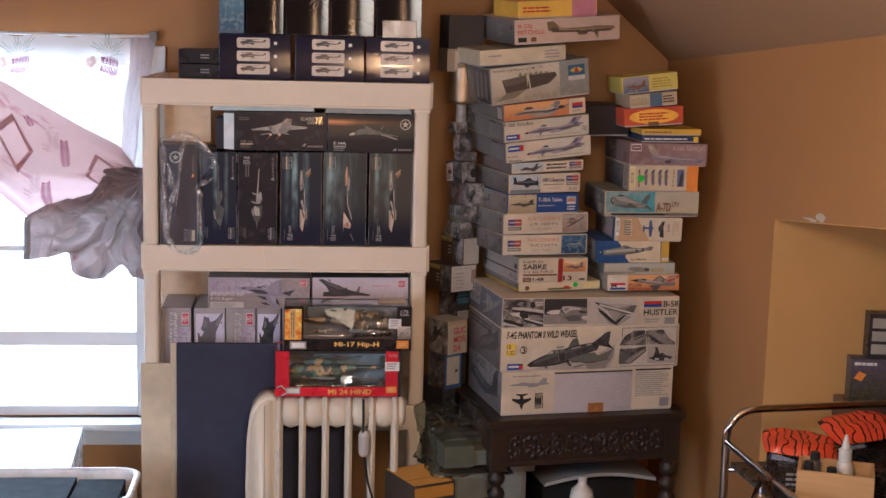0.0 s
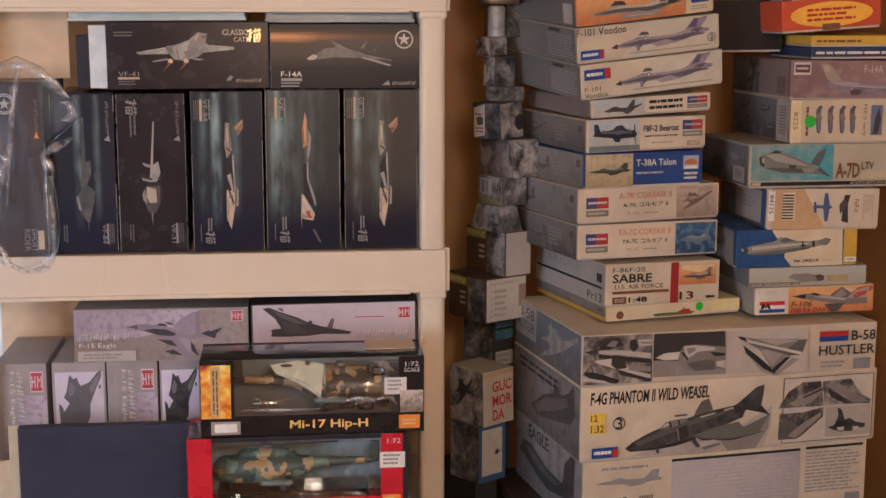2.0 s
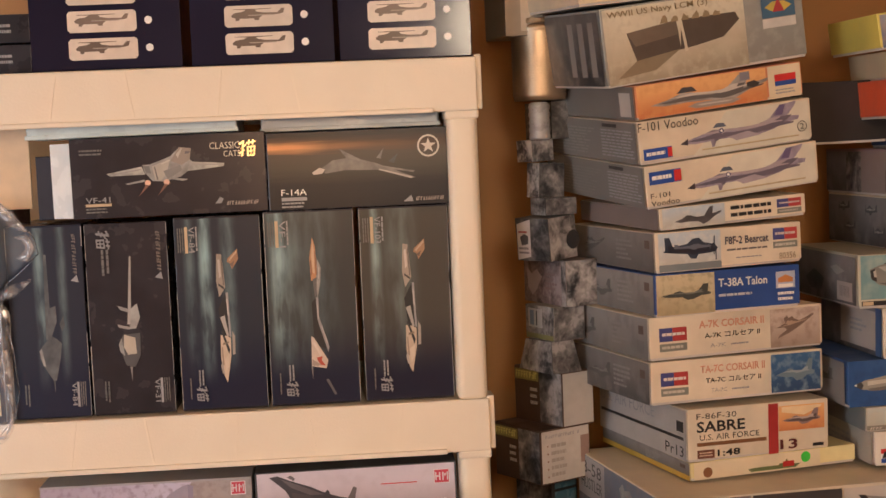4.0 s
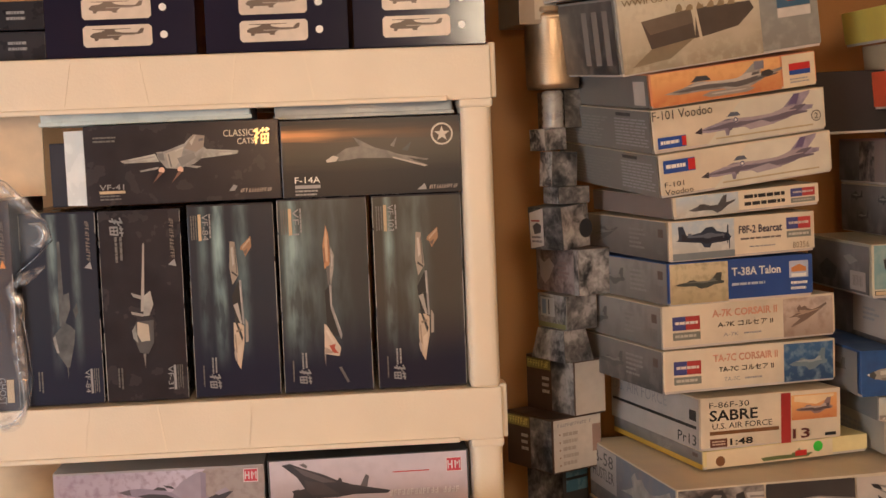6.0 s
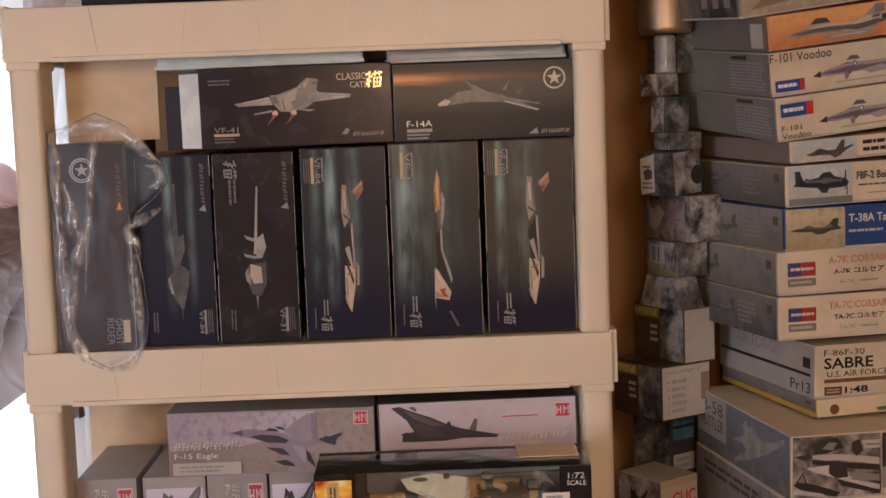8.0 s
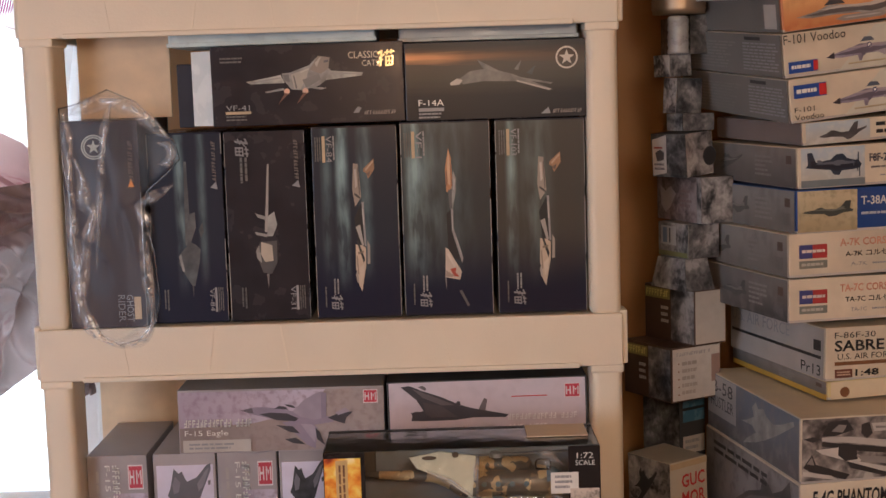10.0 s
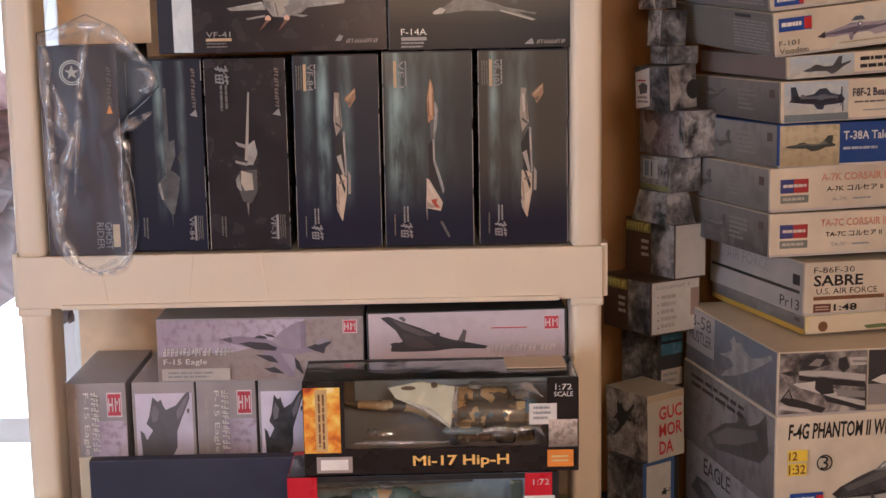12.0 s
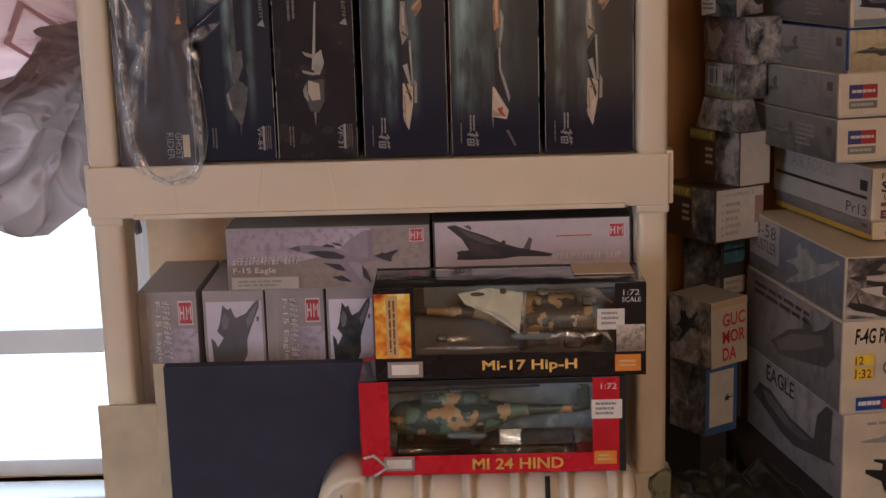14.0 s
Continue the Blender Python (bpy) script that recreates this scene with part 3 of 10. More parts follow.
            out.append((min(0.999, max(0.001, (k[0] * x + k[1] * y + k[2]) / d)), min(0.995, max(0.005, (k[3] * x + k[4] * y + k[5]) / d))))
        return self.flat(name, face, out, material)

    def disc(self, name, face, u, v, size, material, inner=0.0, turns=20):
        """A disc, or a ring, of that radius in metres."""
        self.n += 1
        lift = 0.0004 + 0.00012 * self.n
        su, sv = size / (self.w if face != "left" else self.d), size / self.h
        bm = bmesh.new()
        ring = [bm.verts.new(self.spot(face, u + su * math.cos(2 * math.pi * k / turns), v + sv * math.sin(2 * math.pi * k / turns), lift)) for k in range(turns)]
        if inner:
            hole = [bm.verts.new(self.spot(face, u + inner * su * math.cos(2 * math.pi * k / turns), v + inner * sv * math.sin(2 * math.pi * k / turns), lift)) for k in range(turns)]
            for k in range(turns):
                bm.faces.new((ring[k], ring[(k + 1) % turns], hole[(k + 1) % turns], hole[k]))
        else:
            bm.faces.new(ring)
        return part(name, bm, material, self.ob)

    def star(self, name, face, u, v, size, material):
        su, sv = size / self.w, size / self.h
        pts = []
        for k in range(10):
            r = 1.0 if k % 2 == 0 else 0.4
            a = radians(90 + 36 * k)
            pts.append((u + su * r * math.cos(a), v + sv * r * math.sin(a)))
        return self.flat(name, face, pts, material)

    def words(self, text, face, u0, v0, u1, v1, material, turn=0, lean=0.0, bold=0.0):
        """Lettering that fills the given field; turn: 90 reads downwards."""
        self.n += 1
        curve = bpy.data.curves.new("lettering", "FONT")
        curve.body, curve.resolution_u, curve.shear, curve.offset = text, 2, lean, bold
        tmp = bpy.data.objects.new("lettering", curve)
        me = bpy.data.meshes.new_from_object(tmp)
        bpy.data.objects.remove(tmp)
        bpy.data.curves.remove(curve)
        xs, ys = [v.co.x for v in me.vertices], [v.co.y for v in me.vertices]
        x0, x1, y0, y1 = min(xs), max(xs), min(ys), max(ys)
        lift = 0.0004 + 0.00012 * self.n
        for v in me.vertices:
            a, b = (v.co.x - x0) / (x1 - x0), (v.co.y - y0) / (y1 - y0)
            if turn:
                a, b = b, 1 - a
            v.co = self.spot(face, u0 + a * (u1 - u0), v0 + b * (v1 - v0), lift)
        me.materials.append(material)
        ob = new("lettering", me)
        ob.parent = self.ob
        return ob

    def glyphs(self, face, u0, v0, u1, v1, count, material, turn=False, seed=1):
        """One line of letter-sized bars for writing that is not spelt out."""
        self.n += 1
        lift = 0.0004 + 0.00012 * self.n
        bm = bmesh.new()
        rnd = random.Random(seed + count)
        for k in range(count):
            a, e = k / count, (k + 0.74) / count
            if rnd.random() < 0.12:
                continue
            cuts = [(a, 0.0, a + 0.26 / count, 1.0), (a, 0.78, e, 1.0)] if rnd.random() < 0.5 else [(e - 0.26 / count, 0.0, e, 1.0), (a, 0.0, e, 0.24)]
            cuts.append((a, 0.40, e, 0.60) if rnd.random() < 0.6 else (a + 0.1 / count, 0.0, a + 0.36 / count, 0.7))
            for p0, q0, p1, q1 in cuts:
                if turn:
                    q = [(u0 + b * (u1 - u0), v1 - a2 * (v1 - v0)) for a2, b in ((p0, q0), (p1, q0), (p1, q1), (p0, q1))]
                else:
                    q = [(u0 + a2 * (u1 - u0), v0 + b * (v1 - v0)) for a2, b in ((p0, q0), (p1, q0), (p1, q1), (p0, q1))]
                bm.faces.new([bm.verts.new(self.spot(face, u, v, lift)) for u, v in q])
        return part("caption", bm, material, self.ob)

    def crest(self, face, u0, v0, u1, v1, material, turn=False):
        """A brush-stroke mark."""
        strokes = ([(.00, .80), (.30, .98), (.34, .90), (.05, .70)], [(.10, .52), (.42, .78), (.46, .70), (.12, .42)], [(.22, .96), (.34, .96), (.24, .10), (.12, .02)], [(.02, .30), (.34, .48), (.36, .40), (.05, .20)],
                   [(.44, .86), (.98, .94), (1, .84), (.44, .76)], [(.56, .98), (.66, 1), (.62, .70), (.54, .68)], [(.78, 1), (.88, .98), (.84, .70), (.76, .70)], [(.46, .62), (.96, .66), (.90, .06), (.80, .08), (.86, .56), (.46, .54)],
                   [(.46, .62), (.56, .62), (.56, .06), (.46, .06)], [(.48, .38), (.88, .40), (.88, .32), (.48, .30)], [(.48, .14), (.88, .16), (.88, .07), (.48, .05)], [(.66, .62), (.74, .62), (.73, .10), (.65, .10)])
        self.n += 1
        lift = 0.0004 + 0.00012 * self.n
        bm = bmesh.new()
        for pts in strokes:
            if turn:
                pts = [(b, 1 - a) for a, b in pts]
            f = bm.faces.new([bm.verts.new(self.spot(face, u0 + a * (u1 - u0), v0 + b * (v1 - v0), lift)) for a, b in pts])
        return part("crest", bm, material, self.ob)

    def bars(self, face, u0, v0, u1, v1, rows, material, ragged=0.3, turn=False, solid=False):
        """Rows of small print that cannot be read, as one block of bars."""
        self.n += 1
        lift = 0.0004 + 0.00012 * self.n
        bm = bmesh.new()
        rnd = random.Random(int(u0 * 999 + v0 * 777 + rows))
        for k in range(rows):
            end = 1 - ragged * rnd.random()
            a0, a1 = (k + 0.22) / rows, (k + 0.72) / rows
            at = 0.0
            while at < end - 0.02:
                word = min(end, at + rnd.uniform(0.07, 0.24))
                if turn:
                    q = [(u0 + a0 * (u1 - u0), v1 - at * (v1 - v0)), (u0 + a1 * (u1 - u0), v1 - at * (v1 - v0)), (u0 + a1 * (u1 - u0), v1 - word * (v1 - v0)), (u0 + a0 * (u1 - u0), v1 - word * (v1 - v0))]
                else:
                    q = [(u0 + at * (u1 - u0), v1 - a1 * (v1 - v0)), (u0 + word * (u1 - u0), v1 - a1 * (v1 - v0)), (u0 + word * (u1 - u0), v1 - a0 * (v1 - v0)), (u0 + at * (u1 - u0), v1 - a0 * (v1 - v0))]
                bm.faces.new([bm.verts.new(self.spot(face, u, v, lift)) for u, v in q])
                at = word + (0.025 if not solid else 0.0)
        return part("small_print", bm, material, self.ob)


def seat(x, y, z, yaw=0.0, roll=0.0, pitch=0.0):
    """The pose of a carton whose lower front left corner is given; roll lifts its right end, pitch its back."""
    return Matrix.Translation((x, y, z)) @ Matrix.Rotation(radians(yaw), 4, "Z") @ Matrix.Rotation(radians(-roll), 4, "Y") @ Matrix.Rotation(radians(pitch), 4, "X")


# ---- the room ----
def setting(name, bm, material, label, category):
    ob = part(name, bm, material, None, "")
    return tagged(ob, label, category, kind="structure")


Z0 = -0.08  # the floor
XR = 1.965  # the low wall under the slope
YF = 0.50   # the far wall
WX0, WX1, WZ0, WZ1 = -1.05, -0.035, 0.36, 1.69  # the window's opening

setting("floor", block((-1.6, -6.0, Z0 - 0.1), (2.8, 0.7, Z0), 0), FLOOR, "dark stained wooden floor boards", "floor")
setting("wall_north", joined(block((-1.6, YF, Z0), (WX0, YF + 0.16, 2.5), 0), block((WX1, YF, Z0), (2.8, YF + 0.16, 2.5), 0),
                             block((WX0, YF, Z0), (WX1, YF + 0.16, WZ0), 0), block((WX0, YF, WZ1), (WX1, YF + 0.16, 2.5), 0)),
        WALL, "tan painted plaster wall with an opening", "wall")
NY0, NY1, NZ0, NZ1 = -1.35, -0.38, 0.2, 1.245  # the niche in the low wall
TOP = 2.0


SKEW = 0.15  # how far the low wall is out of square


def skewed(bm):
    """Turns a piece of the low wall about the recess's far corner."""
    for v in bm.verts:
        v.co.x -= SKEW * (v.co.y - NY1)
    return bm


def tilted(bm):
    """Lifts the near end of the recess's upper edge, which is out of level."""
    for v in bm.verts:
        if v.co.y < NY0 + 0.01 and v.co.z < TOP - 0.1:
            v.co.z += 0.102
    return bm


setting("wall_east", skewed(joined(block((XR, NY1, Z0), (XR + 0.14, YF, TOP), 0), tilted(block((XR, NY0, NZ1), (XR + 0.14, NY1, TOP), 0)),
                            block((XR, -6.0, Z0), (XR + 0.14, NY0, TOP), 0), block((XR, NY0, Z0), (XR + 0.14, NY1, NZ0), 0))),
        WALL, "tan painted low wall with a recess", "wall")
for name, lo, hi in (("niche_back", (XR + 0.75, NY0 - 0.03, NZ0 - 0.03), (XR + 0.78, NY1 + 0.03, NZ1 + 0.14)), ("niche_side", (XR + 0.002, NY1 - 0.003, NZ0), (XR + 0.75, NY1 + 0.03, NZ1)), ("niche_side", (XR + 0.14, NY0 - 0.03, NZ0), (XR + 0.75, NY0, NZ1 + 0.13)),
                     ("niche_top", (XR + 0.002, NY0, NZ1 - 0.003), (XR + 0.75, NY1 - 0.003, NZ1 + 0.03)), ("niche_floor", (XR + 0.14, NY0, NZ0 - 0.03), (XR + 0.75, NY1, NZ0))):
    setting(name, skewed(tilted(block(lo, hi, 0)) if name == "niche_top" else block(lo, hi, 0)), LIT_NICHE_PAINT, "ochre painted lining of the wall recess, with light in its colour", "wall recess")
# The opening in this unseen wall is made up for the fill lamp.
setting("wall_west", joined(block((-1.6, -6.0, Z0), (-1.45, -3.28, 2.5), 0), block((-1.6, -2.12, Z0), (-1.45, YF, 2.5), 0), block((-1.6, -3.28, Z0), (-1.45, -2.12, 0.5), 0), block((-1.6, -3.28, 1.7), (-1.45, -2.12, 2.5), 0)), WALL, "tan painted plaster wall with an opening", "wall")
setting("wall_south", block((-1.6, -6.1, Z0), (2.8, -5.95, 2.5), 0), WALL, "tan painted plaster wall", "wall")


def sloped_ceiling():
    """A slope that rises from the top of the low wall, then a level part."""
    bm = bmesh.new()
    rows = []
    for y in (YF, -1.1, -6.0):
        low = 1.7318 - 0.0831 * max(y, -1.4)
        rows.append([(XR + 0.012 - SKEW * (y - NY1), y, low), (1.02, y, 2.42), (-1.6, y, 2.42)])
    top = [[bm.verts.new(p) for p in row] for row in rows]
    cap = [[bm.verts.new((x, y, z + 0.1)) for x, y, z in row] for row in rows]
    for grid, flip in ((top, False), (cap, True)):
        for a, b in zip(grid, grid[1:]):
            for k in range(2):
                q = (a[k], b[k], b[k + 1], a[k + 1])
                bm.faces.new(q[::-1] if flip else q)
    rim = [top[0][0], top[0][1], top[0][2], top[1][2], top[2][2], top[2][1], top[2][0], top[1][0]]
    lid = [cap[0][0], cap[0][1], cap[0][2], cap[1][2], cap[2][2], cap[2][1], cap[2][0], cap[1][0]]
    for k in range(8):
        bm.faces.new((rim[k], rim[(k + 1) % 8], lid[(k + 1) % 8], lid[k]))
    bmesh.ops.recalc_face_normals(bm, faces=bm.faces)
    return bm


setting("ceiling", sloped_ceiling(), CEILING, "sloping attic ceiling with brown tinted paint", "ceiling")
chip = surface("bare_plaster", (0.62, 0.55, 0.45), 0.8, 0.15, 40.0, 0.2)
for name, y, z, w, h in (("plaster_chip", -0.66, 1.290, 0.040, 0.016), ("plaster_chip", -0.60, 1.276, 0.06, 0.006)):
    bm = bmesh.new()
    rnd = random.Random(4)
    pts = [(XR - 0.0012, y + w * math.cos(a / 11 * 6.283) * rnd.uniform(0.6, 1), z + h * math.sin(a / 11 * 6.283) * rnd.uniform(0.5, 1)) for a in range(11)]
    bm.faces.new([bm.verts.new(p) for p in pts])
    tagged(part(name, skewed(bm), chip, None), "chipped bare plaster at the recess edge", "wall damage", kind="structure")

# window
win = tagged(thing("window_1", pose(0, 0, 0), "white painted sash window, blown out by daylight", "window"), kind="structure")
for lo, hi in (((WX1 - 0.05, YF + 0.02, WZ0), (WX1, YF + 0.12, WZ1)), ((WX0, YF + 0.02, WZ0), (WX0 + 0.05, YF + 0.12, WZ1)),
               ((WX0 + 0.05, YF + 0.02, WZ1 - 0.05), (WX1 - 0.05, YF + 0.12, WZ1))):
    part("frame", block(lo, hi, 0.004), WHITE_TRIM, win)
part("meeting_rail", block((WX0 + 0.05, YF + 0.035, 0.620), (WX1 - 0.05, YF + 0.085, 0.672), 0.003), WHITE_TRIM, win)
part("bottom_rail", block((WX0 + 0.05, YF + 0.03, WZ0), (WX1 - 0.05, YF + 0.08, WZ0 + 0.035), 0.003), WHITE_TRIM, win)
part("upper_rail", block((WX0 + 0.05, YF + 0.045, 0.965), (WX1 - 0.05, YF + 0.085, 0.985), 0.003), WHITE_TRIM, win)
part("sill", block((WX0 - 0.05, YF - 0.09, WZ0 - 0.028), (WX1 + 0.05, YF + 0.03, WZ0), 0.006), WHITE_TRIM, win)
part("apron", block((WX0 - 0.03, YF - 0.018, WZ0 - 0.1), (WX1 + 0.03, YF - 0.001, WZ0 - 0.03), 0.004), WHITE_TRIM, win)
part("casing", block((WX1, YF - 0.022, WZ0), (WX1 + 0.065, YF - 0.001, WZ1 + 0.02), 0.005), WHITE_TRIM, win)
part("casing", block((WX0 - 0.065, YF - 0.022, WZ0), (WX0, YF - 0.001, WZ1 + 0.02), 0.005), WHITE_TRIM, win)
for z0, z1, y in ((WZ0 + 0.035, 0.620, YF + 0.055), (0.672, 0.965, YF + 0.065), (0.985, WZ1 - 0.05, YF + 0.065)):
    pane = part("pane", block((WX0 + 0.05, y, z0), (WX1 - 0.05, y + 0.004, z1), 0), film("window_glass", 0.02, (0.97, 0.98, 0.98), 0.0, 0.0), win)
    pane.visible_shadow = False
out = part("backdrop", block((-3.2, 2.6, -1.0), (1.6, 2.62, 4.0), 0), glow("bright_overcast_sky", (0.95, 0.98, 1.0), 3.2), None)
tagged(out, "bright white sky outside the window", "sky", kind="structure")


# ---- curtains ----
def drape(name, fn, nu, nv, material, parent, label=""):
    """A cloth sheet: fn(u, v) gives its place."""
    bm = bmesh.new()
    uv = bm.loops.layers.uv.new("UVMap")
    grid = [[bm.verts.new(fn(i / nu, j / nv)) for i in range(nu + 1)] for j in range(nv + 1)]
    for j in range(nv):
        for i in range(nu):
            f = bm.faces.new((grid[j][i], grid[j][i + 1], grid[j + 1][i + 1], grid[j + 1][i]))
            for loop, (a, b) in zip(f.loops, ((i, j), (i + 1, j), (i + 1, j + 1), (i, j + 1))):
                loop[uv].uv = (a / nu, b / nv)
    return smooth(part(name, bm, material, parent, label))


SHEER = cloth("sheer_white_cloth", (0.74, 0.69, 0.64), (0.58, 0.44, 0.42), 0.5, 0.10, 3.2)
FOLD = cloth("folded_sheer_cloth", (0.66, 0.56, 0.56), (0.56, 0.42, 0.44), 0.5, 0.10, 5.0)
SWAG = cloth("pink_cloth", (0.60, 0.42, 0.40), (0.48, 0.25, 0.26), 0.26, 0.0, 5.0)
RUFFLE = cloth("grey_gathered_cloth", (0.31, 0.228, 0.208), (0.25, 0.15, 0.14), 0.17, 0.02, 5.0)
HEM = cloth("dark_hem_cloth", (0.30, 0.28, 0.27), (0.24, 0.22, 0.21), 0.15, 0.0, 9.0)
MAGENTA = cloth("magenta_print", (0.34, 0.05, 0.14), (0.46, 0.13, 0.22), 0.30, 0.0, 40.0)
LEAF_PRINT = cloth("grey_green_print", (0.42, 0.44, 0.36), (0.52, 0.52, 0.44), 0.4, 0.08, 30.0)
PEACH_PRINT = cloth("peach_print", (0.72, 0.52, 0.44), (0.76, 0.58, 0.50), 0.45, 0.08, 20.0)
ROSE_PRINT = cloth("rose_print", (0.48, 0.28, 0.29), (0.54, 0.36, 0.37), 0.26, 0.0, 20.0)
curtain = thing("curtain", pose(-0.5, 0.44, 1.0), "sheer floral curtain pulled aside into a grey gathered bunch", "curtain")
inv = curtain.matrix_world.inverted()


def along(pairs, x):
    """Straight-line reading between pairs."""
    if x <= pairs[0][0]:
        return pairs[0][1]
    for (a, p), (b, q) in zip(pairs, pairs[1:]):
        if x <= b:
            return p + (q - p) * (x - a) / (b - a)
    return pairs[-1][1]


def sheer(u, v):
    x = -1.15 + u * (1.152 - 0.075 * v)
    z = 1.742 - v * 0.50 + 0.010 * math.sin(u * 40) * (1 - v)
    return inv @ Vector((x, 0.445 + 0.008 * math.sin(u * 60) * (0.3 + v) + 0.012 * noise.noise((u * 5, v * 4, 1)), z))


def side_fold(u, v):
    x = -0.085 - 0.05 * v + u * (0.080 - 0.03 * v) + 0.006 * math.sin(v * 9)
    z = 1.738 - v * 0.47
    return inv @ Vector((x, 0.430 + 0.010 * math.sin(u * 7 + v * 3) + 0.008 * noise.noise((u * 4, v * 7, 6)), z))


def swag(u, v):
    x = -1.15 + u * 1.095
    top = along(((-1.15, 1.73), (-0.78, 1.72), (-0.522, 1.58), (-0.273, 1.437), (-0.122, 1.362), (-0.055, 1.27)), x)
    low = along(((-1.15, 1.50), (-0.534, 1.190), (-0.436, 1.105), (-0.30, 1.13), (-0.159, 1.17), (-0.055, 1.20)), x)
    z = top + (low - top) * v
    pull = 0.010 * math.sin(v * 8 + u * 3) + 0.006 * math.sin(v * 19 - u * 6) + 0.05 * max(0.0, v - 0.55) * math.sin(v * 22)
    return inv @ Vector((x, 0.415 - 0.02 * math.sin(v * 3.1) + pull + 0.012 * noise.noise((u * 4, v * 5, 3)), z))


def ruffle(u, v):
    x = -0.440 + u * 0.445
    top = along(((-0.44, 1.115), (-0.374, 1.158), (-0.22, 1.20), (-0.165, 1.285), (-0.10, 1.295), (0.01, 1.285)), x)
    low = along(((-0.44, 0.968), (-0.40, 0.967), (-0.31, 0.990), (-0.285, 0.925), (-0.24, 0.905), (-0.173, 0.904), (-0.12, 0.946), (-0.085, 0.905), (-0.05, 0.897), (0.01, 0.902)), x)
    z = top + (low - top) * v
    dx, dz = x + 0.03, z - 1.25
    far = min(1.0, math.hypot(dx, dz) / 0.16)
    turn = math.atan2(dz, -dx)
    wave = turn * 11 + 3.4 * noise.noise((x * 10, z * 10, 2)) + 2.5 * far
    warp = Vector((x * 7 + 0.8 * noise.noise((x * 6, z * 6, 11)), z * 6 + 0.8 * noise.noise((x * 6, z * 6, 17)), 4))
    crease = (1 - abs(noise.noise(warp))) ** 2.2 + 0.5 * (1 - abs(noise.noise(warp * 2.3 + Vector((3, 1, 5))))) ** 2.5
    fold = 0.050 * far * (abs(math.sin(wave)) ** 0.7 - 0.5) + 0.075 * (crease - 0.75) + 0.030 * noise.noise((x * 10, z * 10, 5))
    return inv @ Vector((x + 0.010 * math.cos(wave) * far * (0.2 + 0.8 * u), 0.365 - 0.045 * math.sin(v * 3.0) * (0.3 + 0.7 * u) + fold * (0.25 + 0.75 * min(1.0, u * 2.2)), z))


drape("sheer_panel", sheer, 120, 30, SHEER, curtain, "thin white sheer with magenta flowers")
drape("side_fold", side_fold, 20, 40, FOLD, curtain, "pinkish doubled side edge")
drape("swag", swag, 60, 50, SWAG, curtain, "pink tinted swag with magenta flowers")
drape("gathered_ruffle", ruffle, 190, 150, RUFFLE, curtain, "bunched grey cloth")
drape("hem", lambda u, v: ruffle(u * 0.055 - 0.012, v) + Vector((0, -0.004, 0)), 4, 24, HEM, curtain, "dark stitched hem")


def printed(name, fn, u, v, su, sv, turn, shapes, material):
    """Flat printed shapes that follow a cloth."""
    bm = bmesh.new()
    ca, sa = math.cos(radians(turn)), math.sin(radians(turn))
    for pts in shapes:
        bm.faces.new([bm.verts.new(fn(u + (a * ca - b * sa) * su, v - (a * sa + b * ca) * sv) + Vector((0, -0.006, 0))) for a, b in pts])
    part(name, bm, material, curtain)


FERN = [[(s * 0.03, y), (s * (0.45 + 0.1 * k % 3 * 0.1), y + 0.06), (s * (0.95 - 0.055 * abs(k - 4)), y + 0.22), (s * 0.62, y + 0.20), (s * 0.05, y + 0.075)] for k, y in enumerate([-1.0 + 0.165 * q for q in range(12)]) for s in (-1, 1)]
SPRAY = [[(0.3 * math.cos(radians(a)) * k, 0.3 * math.sin(radians(a)) * k), (math.cos(radians(a)) * r, math.sin(radians(a)) * r), (math.cos(radians(a + 3)) * r * 0.9, math.sin(radians(a + 3)) * r * 0.9), (0.3 * math.cos(radians(a + 7)) * k, 0.3 * math.sin(radians(a + 7)) * k)]
         for a, r, k in [(8 + 11 * i, 0.8 + 0.3 * math.sin(5.0 * i), 0.4 + 0.5 * (i % 3)) for i in range(16)]]
BLOSSOM = [[(0.5 * math.cos(k * 1.257) + 0.38 * math.cos(a * 0.785), 0.5 * math.sin(k * 1.257) + 0.38 * math.sin(a * 0.785)) for a in range(8)] for k in range(5)]
RING = [[(-1, 0.1), (-0.1, 1), (0.0, 0.78), (-0.74, 0.06)], [(-0.1, 1), (1, 0.1), (0.76, 0.06), (0.0, 0.78)], [(1, 0.1), (0.1, -1), (0.02, -0.76), (0.76, 0.06)], [(0.1, -1), (-1, 0.1), (-0.74, 0.06), (0.02, -0.76)]]
for u in (0.33, 0.606, 0.872):
    printed("printed_leaves", sheer, u - 0.005, 0.13, 0.060, 0.15, 0, SPRAY, LEAF_PRINT)
    printed("printed_blossom", sheer, u - 0.055, 0.20, 0.022, 0.05, 0, BLOSSOM, PEACH_PRINT)
    printed("printed_flower", sheer, u, 0.205, 0.026, 0.085, 90, FERN, MAGENTA)
    printed("printed_leaves", sheer, u - 0.01, 0.30, 0.055, 0.12, 180, SPRAY, PEACH_PRINT)
for u, v, su, sv in ((0.771, 0.37, 0.020, 0.14), (0.71, 0.80, 0.022, 0.11), (0.50, 0.45, 0.022, 0.14)):
    printed("printed_flower", swag, u, v, su, sv, 8, FERN, MAGENTA)
    printed("printed_leaves", swag, u - 0.035, v, 0.035, 0.20, 20, SPRAY, ROSE_PRINT)
printed("printed_flower", swag, 0.66, 0.19, 0.016, 0.04, 40, FERN, MAGENTA)
printed("printed_ring", swag, 0.615, 0.45, 0.060, 0.24, 0, RING, ROSE_PRINT)
